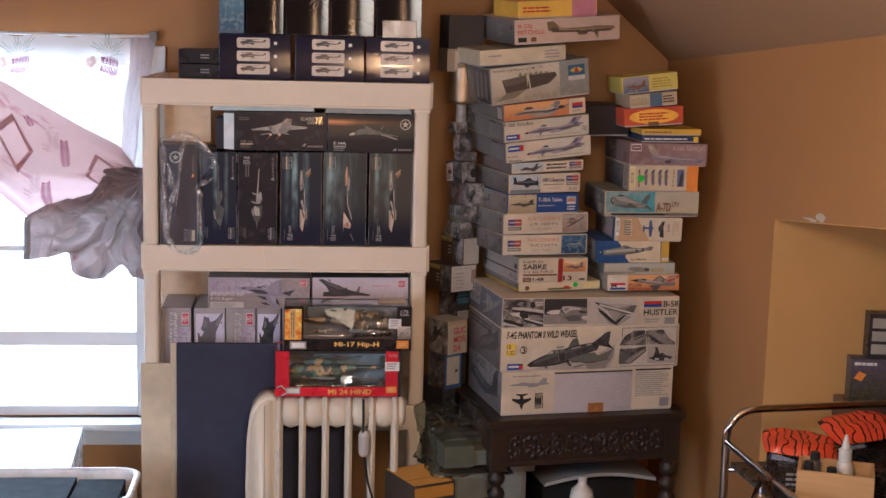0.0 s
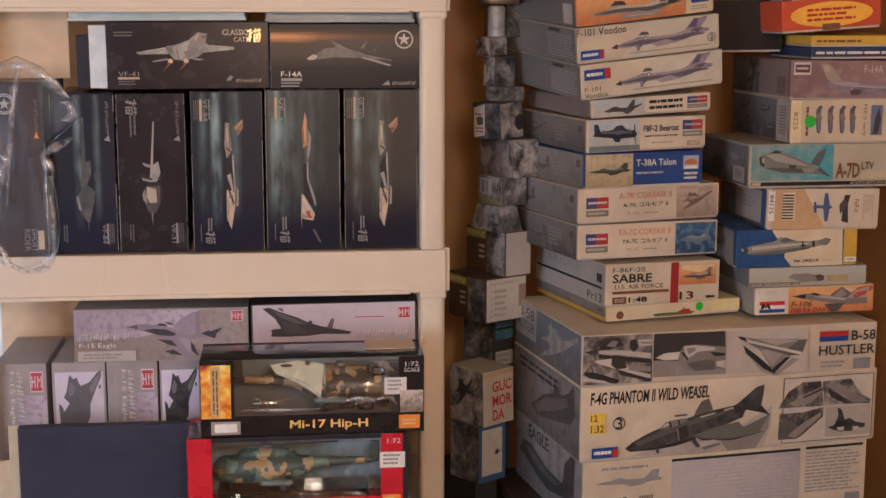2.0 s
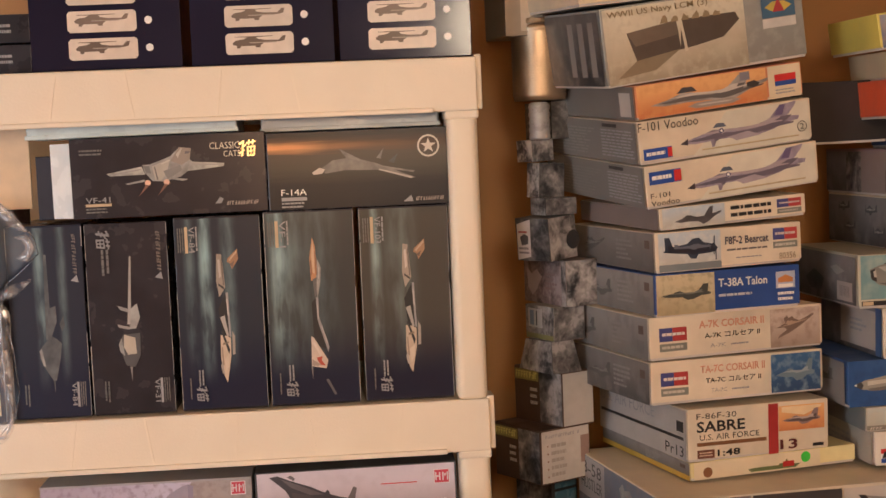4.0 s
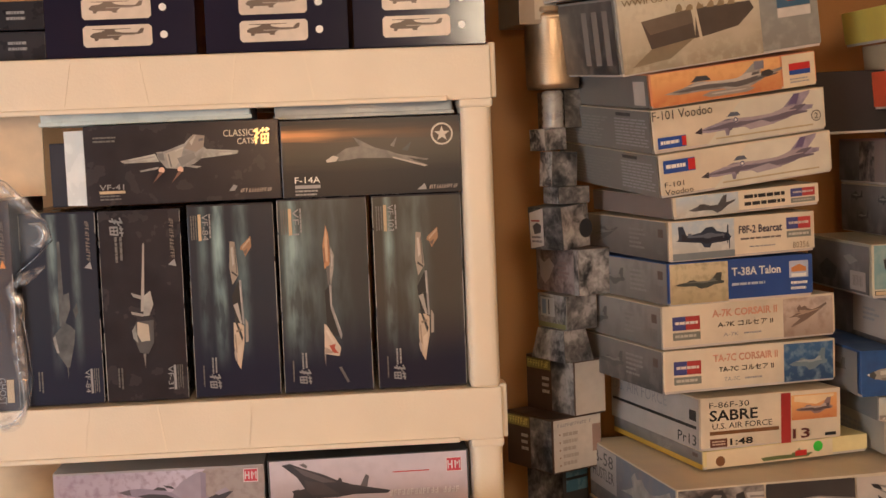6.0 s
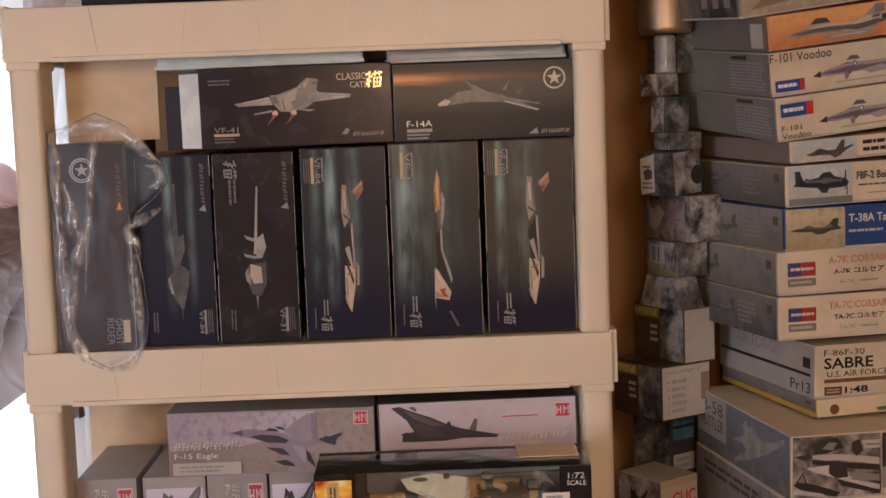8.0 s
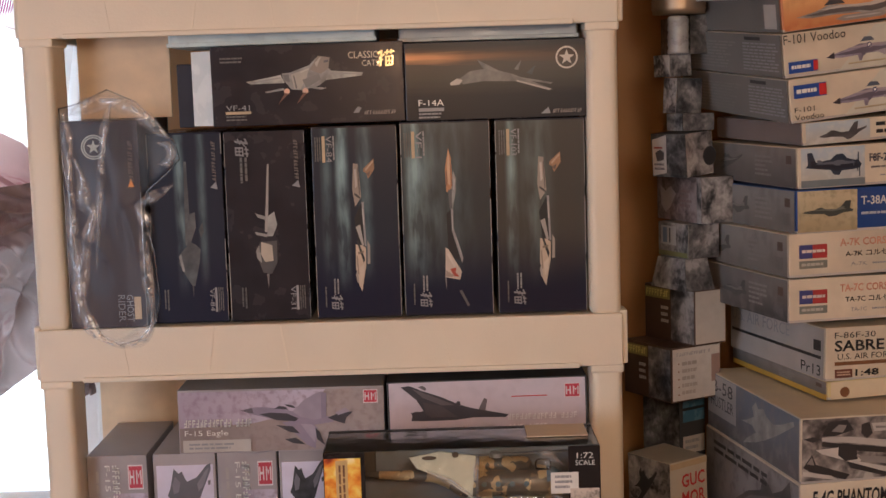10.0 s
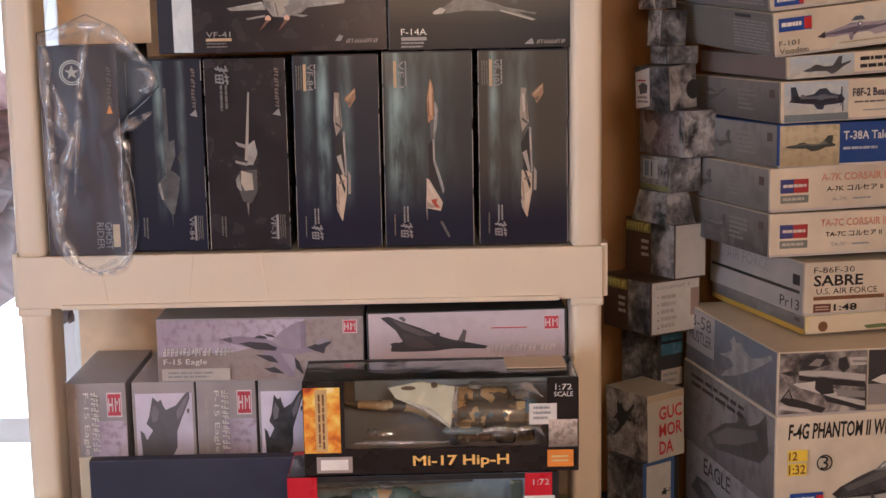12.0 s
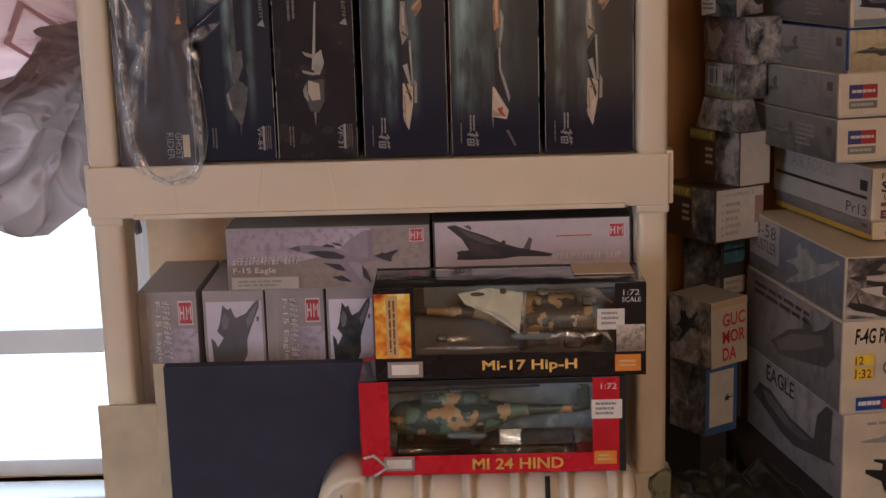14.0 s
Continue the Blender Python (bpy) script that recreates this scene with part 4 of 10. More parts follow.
printed("printed_ring", swag, 0.885, 0.55, 0.055, 0.30, 15, RING, ROSE_PRINT)
printed("printed_blossom", ruffle, 0.36, 0.80, 0.03, 0.07, 0, BLOSSOM, ROSE_PRINT)
part("rod", tube([inv @ Vector((-1.2, 0.45, 1.745)), inv @ Vector((-0.01, 0.45, 1.742))], 0.006), WHITE_TRIM, curtain, "thin white rod")
part("bracket", block(inv @ Vector((-0.022, 0.44, 1.725)), inv @ Vector((0.004, YF - 0.001, 1.76)), 0.003), card(0.25, 0.24, 0.22), curtain, "small metal bracket")


# ---- plastic shelving ----
def shelving():
    W, D, AP = 0.925, 0.46, 0.084
    ob = thing("shelving_unit", pose(0, 0, Z0), "cream plastic four-tier shelving unit, heavily loaded", "shelf")
    tiers = [1.62, 1.082, 0.544, 0.006]
    for t in tiers:
        z = t - Z0
        pieces = [block((0, 0.012, z - 0.012), (W, D - 0.012, z - 0.002), 0.002)]
        for y0, y1 in ((0, 0.012), (D - 0.012, D)):
            pieces.append(block((0, y0, z - AP), (W, y1, z), 0.0035, 3))
        for x0, x1 in ((0, 0.012), (W - 0.012, W)):
            pieces.append(block((x0, 0.012, z - AP), (x1, D - 0.012, z), 0.003))
        deck = part("deck", joined(*pieces), SHELF, ob)
        part("lip", block((0.07, -0.006, z - AP - 0.001), (W - 0.07, 0.004, z - AP + 0.007), 0.002), SHELF, deck)
        rnd = random.Random(int(z * 100))
        for k in range(6):
            x = 0.14 + k * 0.127
            lean = (0.010 if k % 2 else -0.012) + rnd.uniform(-0.003, 0.003)
            bm = bmesh.new()
            q = [(x, z - AP + 0.010), (x + 0.003, z - AP + 0.010), (x + lean + 0.003, z - 0.003), (x + lean, z - 0.003)]
            a = [bm.verts.new((px, -0.0012, pz)) for px, pz in q]
            b = [bm.verts.new((px, 0.004, pz)) for px, pz in q]
            bm.faces.new(a)
            for i in range(4):
                bm.faces.new((a[i], b[i], b[(i + 1) % 4], a[(i + 1) % 4]))
            bmesh.ops.recalc_face_normals(bm, faces=bm.faces)
            part("rib", bm, SHELF, deck)
        part("clip", block((W - 0.004, 0.006, z - AP + 0.002), (W + 0.008, 0.05, z + 0.004), 0.003), SHELF, deck)
        part("clip", block((-0.006, 0.006, z - AP + 0.002), (0.004, 0.05, z + 0.004), 0.003), SHELF, deck)
    for hi, lo in zip(tiers, tiers[1:]):
        z0, z1 = lo - Z0, hi - Z0 - AP
        for x in (0.001, W - 0.001 - 0.049):
            for y in (0.004, D - 0.004 - 0.075):
                post = block((x, y, z0 - 0.004), (x + 0.049, y + 0.085, z1 + 0.004), 0.014, 4)
                smooth(part("post", post, SHELF, ob))
                part("collar", block((x - 0.002, y - 0.003, z1 - 0.012), (x + 0.051, y + 0.088, z1 + 0.002), 0.004), SHELF, ob)
    return ob


shelving()


# ---- radiator ----
def radiator():
    ob = thing("radiator", pose(0.343, -0.19, Z0), "cream enamelled electric oil radiator with finned sections", "radiator")
    n, gap, th, dp, hh = 6, 0.0745, 0.022, 0.155, 0.706
    for k in range(n):
        fin = rounded_plate(th, dp, hh - 0.05, 0.05, 6)
        bmesh.ops.translate(fin, verts=fin.verts, vec=(0.093 + k * gap, 0, 0.05))
        smooth(part("fin", fin, RAD, ob))
    for k in range(n - 1):
        x = 0.093 + k * gap + th - 0.003
        for z, r in ((hh - 0.060, 0.052), (0.115, 0.048)):
            g = gap - th + 0.006
            bm = lathe([(r * 0.88, 0), (r * 0.96, g * 0.25), (r * 1.06, g * 0.5), (r * 0.96, g * 0.75), (r * 0.88, g)], 20, "x")
            bmesh.ops.translate(bm, verts=bm.verts, vec=(x, 0.052, z))
            smooth(part("header", bm, RAD, ob))
    for z, r in ((hh - 0.060, 0.050), (0.115, 0.046)):
        bm = lathe([(r * 0.92, 0), (r, 0.010), (r * 0.96, 0.018), (r * 0.7, 0.026), (r * 0.3, 0.028)], 20, "x")
        bmesh.ops.translate(bm, verts=bm.verts, vec=(0.093 + (n - 1) * gap + th - 0.003, 0.052, z))
        smooth(part("header_cap", bm, RAD, ob))
    end = bmesh.new()
    prof = [(0.094, 0.05), (0.094, hh - 0.003), (0.062, hh - 0.005), (0.036, hh - 0.020), (0.018, hh - 0.048), (0.006, hh - 0.09), (0.0, hh - 0.15), (-0.003, hh - 0.30), (0.0, hh - 0.46), (0.012, hh - 0.58), (0.035, 0.05)]
    near = [end.verts.new((x, 0.004, z)) for x, z in prof]
    far = [end.verts.new((x, dp - 0.004, z)) for x, z in prof]
    end.faces.new(near)
    end.faces.new(far[::-1])
    for i in range(len(prof)):
        j = (i + 1) % len(prof)
        end.faces.new((near[i], far[i], far[j], near[j]))
    bmesh.ops.recalc_face_normals(end, faces=end.faces)
    bmesh.ops.bevel(end, geom=[e for e in end.edges if abs(e.verts[0].co.y - e.verts[1].co.y) < 1e-6], offset=0.012, segments=3, affect="EDGES")
    smooth(part("end_housing", end, RAD, ob, "rounded cream end housing"))
    part("seam", block((0.056, 0.0005, 0.06), (0.0585, 0.006, hh - 0.03), 0), card(0.35, 0.31, 0.24), ob)
    for x in (0.11, 0.43):
        part("foot", block((x, -0.04, 0), (x + 0.02, dp + 0.03, 0.052), 0.006), card(0.08, 0.08, 0.08), ob)
    return ob


radiator()
cord = thing("power_cord", pose(0.72, -0.19, 0.60), "black power cord with a pale grey inline plug", "cord")
part("cable", tube([(-0.005, 0.0, 0.02), (-0.004, -0.008, -0.05), (-0.005, -0.010, -0.09)], 0.004, 8), card(0.02, 0.02, 0.02), cord)
part("plug", lathe([(0.012, -0.17), (0.018, -0.16), (0.019, -0.10), (0.012, -0.085)], 14), card(0.5, 0.49, 0.47), cord, "pale grey plastic plug")
part("lower_cable", tube([(0.0, -0.01, -0.17), (0.012, -0.014, -0.25), (0.05, -0.016, -0.38), (0.07, -0.016, -0.60), (0.09, -0.02, -0.675)], 0.004, 8), card(0.02, 0.02, 0.02), cord)

# boards that lean before the shelving
b = thing("dark_board", pose(0.112, -0.06, Z0), "dark navy board leaning against the shelving", "board")
part("panel", block((0, 0, 0), (0.56, 0.024, 0.848), 0.003), card(0.042, 0.047, 0.078, 0.5), b)
part("edge_band", block((0.5605, 0.001, 0.002), (0.563, 0.023, 0.846), 0.001), card(0.015, 0.016, 0.028, 0.4), b, "black edge band")
b = thing("cream_board", pose(-0.006, -0.03, Z0), "cream cardboard sheet leaning beside the window", "board")
part("sheet", block((0, 0, 0), (0.098, 0.010, 0.775), 0.002), CREAM, b)
b = thing("cream_board", pose(0.090, -0.034, Z0), "narrow cream cardboard sheet behind a dark board", "board")
part("sheet", block((0, 0, 0), (0.024, 0.006, 0.845), 0.002), CREAM, b)


# ---- carved side table ----
def side_table():
    W, D, H = 0.66, 0.46, 0.563 - Z0
    ob = thing("side_table", pose(1.125, -0.245, Z0, 0, 0, 9), "dark carved oak side table with turned legs", "table")
    part("tabletop", joined(block((-0.012, -0.012, H - 0.022), (W + 0.012, D + 0.012, H), 0.005, 3), block((-0.004, -0.004, H - 0.034), (W + 0.004, D + 0.004, H - 0.022), 0.004)), DARK_WOOD, ob)
    a0, a1 = H - 0.155, H - 0.034
    front = part("apron", block((0.05, 0.008, a0), (W - 0.05, 0.03, a1), 0.002), DARK_WOOD, ob)
    part("apron", block((0.05, D - 0.03, a0), (W - 0.05, D - 0.008, a1), 0.002), DARK_WOOD, ob)
    part("apron", block((0.008, 0.05, a0), (0.03, D - 0.05, a1), 0.002), DARK_WOOD, ob)
    part("apron", block((W - 0.03, 0.05, a0), (W - 0.008, D - 0.05, a1), 0.002), DARK_WOOD, ob)
    part("moulding", block((0.05, 0.000, a0 - 0.004), (W - 0.05, 0.008, a0 + 0.012), 0.003), DARK_WOOD, front)
    part("moulding", block((0.05, 0.000, a1 - 0.014), (W - 0.05, 0.008, a1), 0.003), DARK_WOOD, front)
    rnd = random.Random(11)
    for k in range(11):
        cx = 0.085 + k * 0.049
        bits = []
        for j in range(9):
            r = 0.006 + 0.006 * rnd.random()
            bm = lathe([(r * 0.4, -0.003), (r, -0.001), (r * 0.9, 0.003), (r * 0.2, 0.006)], 10, "y")
            bmesh.ops.rotate(bm, verts=bm.verts, matrix=Matrix.Rotation(radians(180), 3, "Z"))
            bmesh.ops.translate(bm, verts=bm.verts, vec=(cx + rnd.uniform(-0.02, 0.02), 0.0095, (a0 + a1) / 2 + rnd.uniform(-0.036, 0.036)))
            bits.append(bm)
        ringed = tube([(cx + 0.019 * math.cos(q * 0.5236), 0.0085, (a0 + a1) / 2 + 0.034 * math.sin(q * 0.5236)) for q in range(13)], 0.0035, 6)
        smooth(part("carved_leaf", joined(ringed, *bits), DARK_WOOD, front))
    for x in (0.03, W - 0.03):
        for y in (0.03, D - 0.03):
            leg = part("leg", block((x - 0.028, y - 0.028, a0 - 0.02), (x + 0.028, y + 0.028, a1), 0.003), DARK_WOOD, ob)
            zt = a0 - 0.02
            prof = [(0.02, 0.05)]
            k = 0
            while 0.05 + k * 0.052 < zt - 0.05:
                z = 0.05 + k * 0.052
                prof += [(0.015, z + 0.004), (0.026, z + 0.014), (0.030, z + 0.026), (0.026, z + 0.038), (0.015, z + 0.048)]
                k += 1
            prof += [(0.02, zt)]
            bm = lathe(prof, 18)
            bmesh.ops.translate(bm, verts=bm.verts, vec=(x, y, 0))
            smooth(part("turning", bm, DARK_WOOD, leg))
            part("block_foot", block((x - 0.028, y - 0.028, 0), (x + 0.028, y + 0.028, 0.055), 0.003), DARK_WOOD, leg)
    return ob


side_table()


# ---- chrome trolley ----
def trolley():
    ob = thing("trolley", pose(1.78, -0.62, Z0, 0, 0, 4), "chrome tube trolley with a dark shelf", "trolley")
    for y in (0.0, -1.0):
        pts = [(0.0, y, 0.02), (0.0, y, 0.70)]
        pts += [(0.085 - 0.085 * math.cos(radians(a)), y, 0.70 + 0.085 * math.sin(radians(a))) for a in range(15, 91, 15)]
        pts += [(0.6, y, 0.797), (0.66, y, 0.797)]
        pts += [(0.66 + 0.085 * math.sin(radians(a)), y, 0.712 + 0.085 * math.cos(radians(a))) for a in range(15, 91, 15)]
        pts += [(0.745, y, 0.02)]
        smooth(part("end_frame", tube(pts, 0.0125, 14), CHROME, ob))
    for x in (0.0, 0.745):
        for z in (0.685, 0.2):
            smooth(part("cross_rail", tube([(x, 0.0, z), (x, -1.0, z)], 0.0105, 12), CHROME, ob))
    smooth(part("side_rail", tube([(0, 0.0, 0.60), (0.745, 0.0, 0.60)], 0.008, 10), CHROME, ob))
    part("shelf", block((0.012, -0.99, 0.612), (0.735, -0.01, 0.627), 0.003), card(0.06, 0.055, 0.05, 0.3), ob, "dark grey trolley shelf")
    part("shelf", block((0.012, -0.99, 0.18), (0.735, -0.01, 0.195), 0.003), card(0.06, 0.055, 0.05, 0.3), ob, "dark grey trolley shelf")
    for x in (0.0, 0.745):
        for y in (0.0, -1.0):
            part("caster", lathe([(0.006, -0.012), (0.02, -0.01), (0.02, 0.01), (0.006, 0.012)], 16, "y"), card(0.03, 0.03, 0.03), ob).location = (x, y, 0.021)
    return ob


trolley()


# ---- black aircraft boxes in the shelving ----


def dusk_print():
    """A dark printed sky: a low sunset streak that fades across, brown haze below it, and cloud bands."""
    m, n, l, b = shader("dusk_sky_print")
    tc, sep, mp, nz = n.new("ShaderNodeTexCoord"), n.new("ShaderNodeSeparateXYZ"), n.new("ShaderNodeMapping"), n.new("ShaderNodeTexNoise")
    l.new(tc.outputs["Generated"], sep.inputs[0])
    mp.inputs["Scale"].default_value = (2.0, 1.0, 14.0)
    l.new(tc.outputs["Generated"], mp.inputs[0])
    l.new(mp.outputs[0], nz.inputs["Vector"])
    nz.inputs["Scale"].default_value, nz.inputs["Detail"].default_value = 1.5, 5

    def graph(source, stops, colours=False):
        r = n.new("ShaderNodeValToRGB")
        l.new(source, r.inputs[0])
        while len(r.color_ramp.elements) < len(stops):
            r.color_ramp.elements.new(0.5)
        for e, (at, c) in zip(r.color_ramp.elements, stops):
            e.position, e.color = at, (*c, 1) if colours else (c, c, c, 1)
        return r.outputs[0]
    warp = n.new("ShaderNodeMath")
    warp.operation = "MULTIPLY_ADD"
    l.new(nz.outputs[0], warp.inputs[0])
    warp.inputs[1].default_value = 0.10
    l.new(sep.outputs[2], warp.inputs[2])
    night = graph(warp.outputs[0], ((0.0, (0.014, 0.013, 0.018)), (0.36, (0.020, 0.019, 0.022)), (0.55, (0.060, 0.052, 0.042)), (0.76, (0.085, 0.066, 0.050)), (0.90, (0.055, 0.030, 0.020)), (1.0, (0.018, 0.013, 0.014))), True)
    streak = graph(warp.outputs[0], ((0.77, 0.0), (0.845, 1.0), (0.885, 0.9), (0.93, 0.12), (1.0, 0.0)))
    fade = graph(sep.outputs[0], ((0.0, 1.0), (0.18, 0.85), (0.34, 0.30), (0.62, 0.10), (1.0, 0.0)))
    mul, mix = n.new("ShaderNodeMath"), n.new("ShaderNodeMix")
    mul.operation, mix.data_type = "MULTIPLY", "RGBA"
    l.new(streak, mul.inputs[0])
    l.new(fade, mul.inputs[1])
    l.new(mul.outputs[0], mix.inputs[0])
    l.new(night, mix.inputs[6])
    mix.inputs[7].default_value = (0.80, 0.36, 0.14, 1)
    l.new(mix.outputs[2], b.inputs["Base Color"])
    b.inputs["Roughness"].default_value = 0.3
    return m


DUSK = dusk_print()
DUSK.node_tree.nodes["Principled BSDF"].inputs["Specular IOR Level"].default_value = 0.22
JET_DIM = surface("dim_jet_print", (0.085, 0.088, 0.088), 0.36, 0.4, 70.0, 0.0, blotch=40.0)
INK_DIM = ink(0.13, 0.125, 0.12)
FILMY = surface("silver_jet_print", (0.42, 0.41, 0.37), 0.35, 0.4, 70.0, 0.0, blotch=50.0)
G_UP = "black aircraft boxes standing on the shelf"
WORN = ink(0.36, 0.34, 0.32)


def upright_box(x0, x1, y, h, code, kind, label):
    c = Carton("aircraft_box", seat(x0, y, 1.0825), x1 - x0, 0.25, h, {"navy": NAVY, "star": PLUM}.get(kind, BLACK), label, "model box", G_UP)
    c.worn(WORN)
    if kind == "star":
        c.disc("badge_ring", "front", 0.42, 0.875, 0.0195, ink(0.42, 0.41, 0.34), 0.72)
        c.disc("badge_ring", "front", 0.42, 0.875, 0.0175, INK_DIM, 0.90)
        c.star("badge_star", "front", 0.42, 0.875, 0.0115, ink(0.42, 0.41, 0.34))
        c.glyphs("front", 0.855, 0.70, 0.915, 0.90, 12, ink(0.20, 0.15, 0.13), True)
        c.shape("maker_wedge", "front", [(0, 0), (1, 0), (0.5, 1)], 0.84, 0.68, 0.92, 0.72, INK_ORANGE)
        c.words(code, "front", 0.74, 0.03, 0.83, 0.16, INK_GREY, 90)
        c.words("RIDER", "front", 0.63, 0.03, 0.72, 0.16, INK_GREY, 90)
        c.panel("code_plate", "front", 0.84, 0.04, 0.93, 0.15, INK_TAN)
        return c
    if kind in ("navy", "plain"):
        fld = (25, 50, 395, 915) if kind == "navy" else (400, 45, 775, 905)
        if kind == "navy":
            c.panel("printed_haze", "front", 0.01, 0.01, 0.99, 0.99, streaked("two_band_streaks", (0.0182, 0.0203, 0.0378), (0.24, 0.29, 0.32), ((0.42, 0.10, 0.8), (0.72, 0.09, 0.4)), (0.0266, 0.0294, 0.0434)))
            c.drawn("printed_boom", "front", fld, [(205, 180), (218, 180), (222, 420), (208, 560), (196, 560)], JET_DIM)
            c.drawn("printed_jet", "front", fld, [(215, 420), (250, 410), (252, 480), (225, 545), (250, 560), (270, 580), (262, 640), (235, 745), (220, 745), (180, 680), (160, 640), (165, 600), (205, 560)], JET_DIM)
            c.drawn("printed_cheek", "front", fld, [(160, 610), (172, 600), (188, 680), (176, 678)], JET_GREY)
            c.drawn("printed_pod", "front", fld, [(265, 490), (285, 455), (290, 500), (275, 525)], JET_DIM)
            c.drawn("probe", "front", fld, [(221, 745), (229, 745), (226, 800)], JET_DIM)
        else:
            c.drawn("printed_boom", "front", fld, [(598, 195), (606, 195), (590, 500), (574, 500)], ink(0.36, 0.33, 0.30))
            c.drawn("printed_fin", "front", fld, [(532, 414), (582, 430), (580, 446), (545, 434)], ink(0.30, 0.28, 0.26))
            c.drawn("printed_fin", "front", fld, [(527, 498), (590, 512), (584, 524), (535, 512)], ink(0.30, 0.28, 0.26))
            c.drawn("printed_body", "front", fld, [(592, 430), (622, 408), (634, 470), (612, 520), (585, 520)], JET_GREY)
            c.drawn("printed_shade", "front", fld, [(528, 590), (552, 545), (630, 540), (628, 640), (600, 692), (560, 684)], ink(0.07, 0.065, 0.065))
            c.drawn("printed_nose", "front", fld, [(556, 545), (606, 560), (610, 632), (570, 636), (552, 600)], ink(0.46, 0.40, 0.32))
            c.drawn("printed_cheek", "front", fld, [(530, 585), (545, 560), (556, 640), (534, 620)], JET_GREY)
            c.drawn("probe", "front", fld, [(576, 690), (588, 690), (583, 755)], ink(0.22, 0.2, 0.19))
            c.crest("front", 0.13, 0.865, 0.31, 0.965, INK_GREY, True)
            c.bars("front", 0.18, 0.725, 0.30, 0.865, 2, INK_DIM, 0.2, True)
        c.drawn("maker_wedge", "front", (0, 0, 100, 100), [(83, 29), (91, 26), (93, 30)], INK_GREY)
        c.glyphs("front", 0.865, 0.74, 0.915, 0.95, 12, ink(0.20, 0.17, 0.15), True)
        c.words(code, "front", 0.76, 0.06, 0.825, 0.18, INK_GREY, 90)
        c.panel("code_plate", "front", 0.83, 0.055, 0.86, 0.185, INK_GREY)
        c.bars("front", 0.87, 0.055, 0.95, 0.185, 3, INK_DIM, 0.1, True)
        c.bars("front", 0.14, 0.06, 0.22, 0.18, 2, INK_DIM, 0.2, True)
        return c
    fld = (418, 25, 810, 855) if kind == "b" else (10, 40, 410, 880)
    if kind == "b":
        c.panel("printed_haze", "front", 0.01, 0.01, 0.99, 0.99, streaked("broad_streaks", (0.0168, 0.0182, 0.0336), (0.26, 0.32, 0.35), ((0.14, 0.16, 1.0), (0.30, 0.2, 0.35), (0.6, 0.3, 0.2)), (0.0476, 0.0504, 0.0504)))
        c.drawn("printed_nose", "front", fld, [(627, 140), (638, 180), (646, 320), (615, 326), (611, 230)], ink(0.46, 0.22, 0.10))
        c.drawn("printed_nose_light", "front", fld, [(627, 150), (633, 190), (632, 300), (624, 290), (620, 220)], ink(0.62, 0.42, 0.26))
        c.drawn("printed_body", "front", fld, [(646, 235), (660, 272), (655, 330), (640, 402), (634, 340)], JET_GREY)
        c.drawn("printed_spine", "front", fld, [(632, 395), (643, 400), (642, 480), (682, 610), (676, 632), (632, 486)], ink(0.26, 0.25, 0.25))
        c.drawn("printed_shade", "front", fld, [(612, 420), (632, 400), (634, 490), (668, 620), (640, 610), (616, 570)], ink(0.008, 0.008, 0.01))
        c.drawn("printed_tail", "front", fld, [(604, 562), (616, 570), (674, 668), (664, 703), (600, 690)], ink(0.58, 0.47, 0.38))
        c.drawn("tail_mark", "front", fld, [(622, 655), (650, 650), (645, 668), (662, 690), (640, 688), (630, 672)], ink(0.42, 0.07, 0.04))
        c.drawn("probe", "front", fld, [(598, 690), (606, 690), (604, 745)], ink(0.2, 0.19, 0.18))
        c.drawn("printed_glow", "front", fld, [(660, 750), (672, 748), (706, 815), (696, 818)], ink(0.10, 0.10, 0.10))
    else:
        c.panel("printed_haze", "front", 0.01, 0.01, 0.99, 0.99, streaked("left_streaks", (0.0168, 0.0182, 0.0350), (0.28, 0.36, 0.40), ((0.34, 0.11, 1.0), (0.62, 0.13, 0.35), (0.16, 0.1, 0.3)), (0.0294, 0.0336, 0.0448)) if x0 < 0.6 else
                streaked("olive_streaks", (0.0168, 0.0168, 0.0294), (0.26, 0.31, 0.32), ((0.17, 0.09, 0.9), (0.45, 0.28, 0.3)), (0.0644, 0.0588, 0.0504)))
        c.drawn("printed_body", "front", fld, [(202, 203), (225, 206), (236, 350), (206, 392), (195, 320)], ink(0.33, 0.28, 0.23))
        c.drawn("printed_shade", "front", fld, [(200, 440), (240, 366), (250, 575), (215, 572)], ink(0.008, 0.008, 0.009))
        c.drawn("printed_spine", "front", fld, [(236, 372), (247, 372), (253, 566), (244, 566)], ink(0.30, 0.29, 0.29))
        c.drawn("printed_stripe", "front", fld, [(205, 480), (226, 470), (242, 560), (234, 566)], ink(0.36, 0.33, 0.30))
        c.drawn("printed_tail", "front", fld, [(202, 556), (232, 560), (250, 572), (248, 650), (226, 762), (212, 735), (200, 660)], ink(0.55, 0.44, 0.33))
        c.drawn("tail_stripe", "front", fld, [(206, 540), (214, 540), (244, 620), (238, 640)], INK_DARK)
        c.drawn("printed_tank", "front", fld, [(258, 540), (270, 562), (268, 642), (255, 644)], ink(0.36, 0.32, 0.28))
        c.drawn("printed_cheek", "front", fld, [(198, 690), (206, 668), (214, 730), (204, 722)], ink(0.40, 0.35, 0.3))
        c.drawn("printed_fin", "front", fld, [(252, 226), (300, 184), (302, 230), (272, 272), (262, 245), (250, 240)], ink(0.34, 0.19, 0.10))
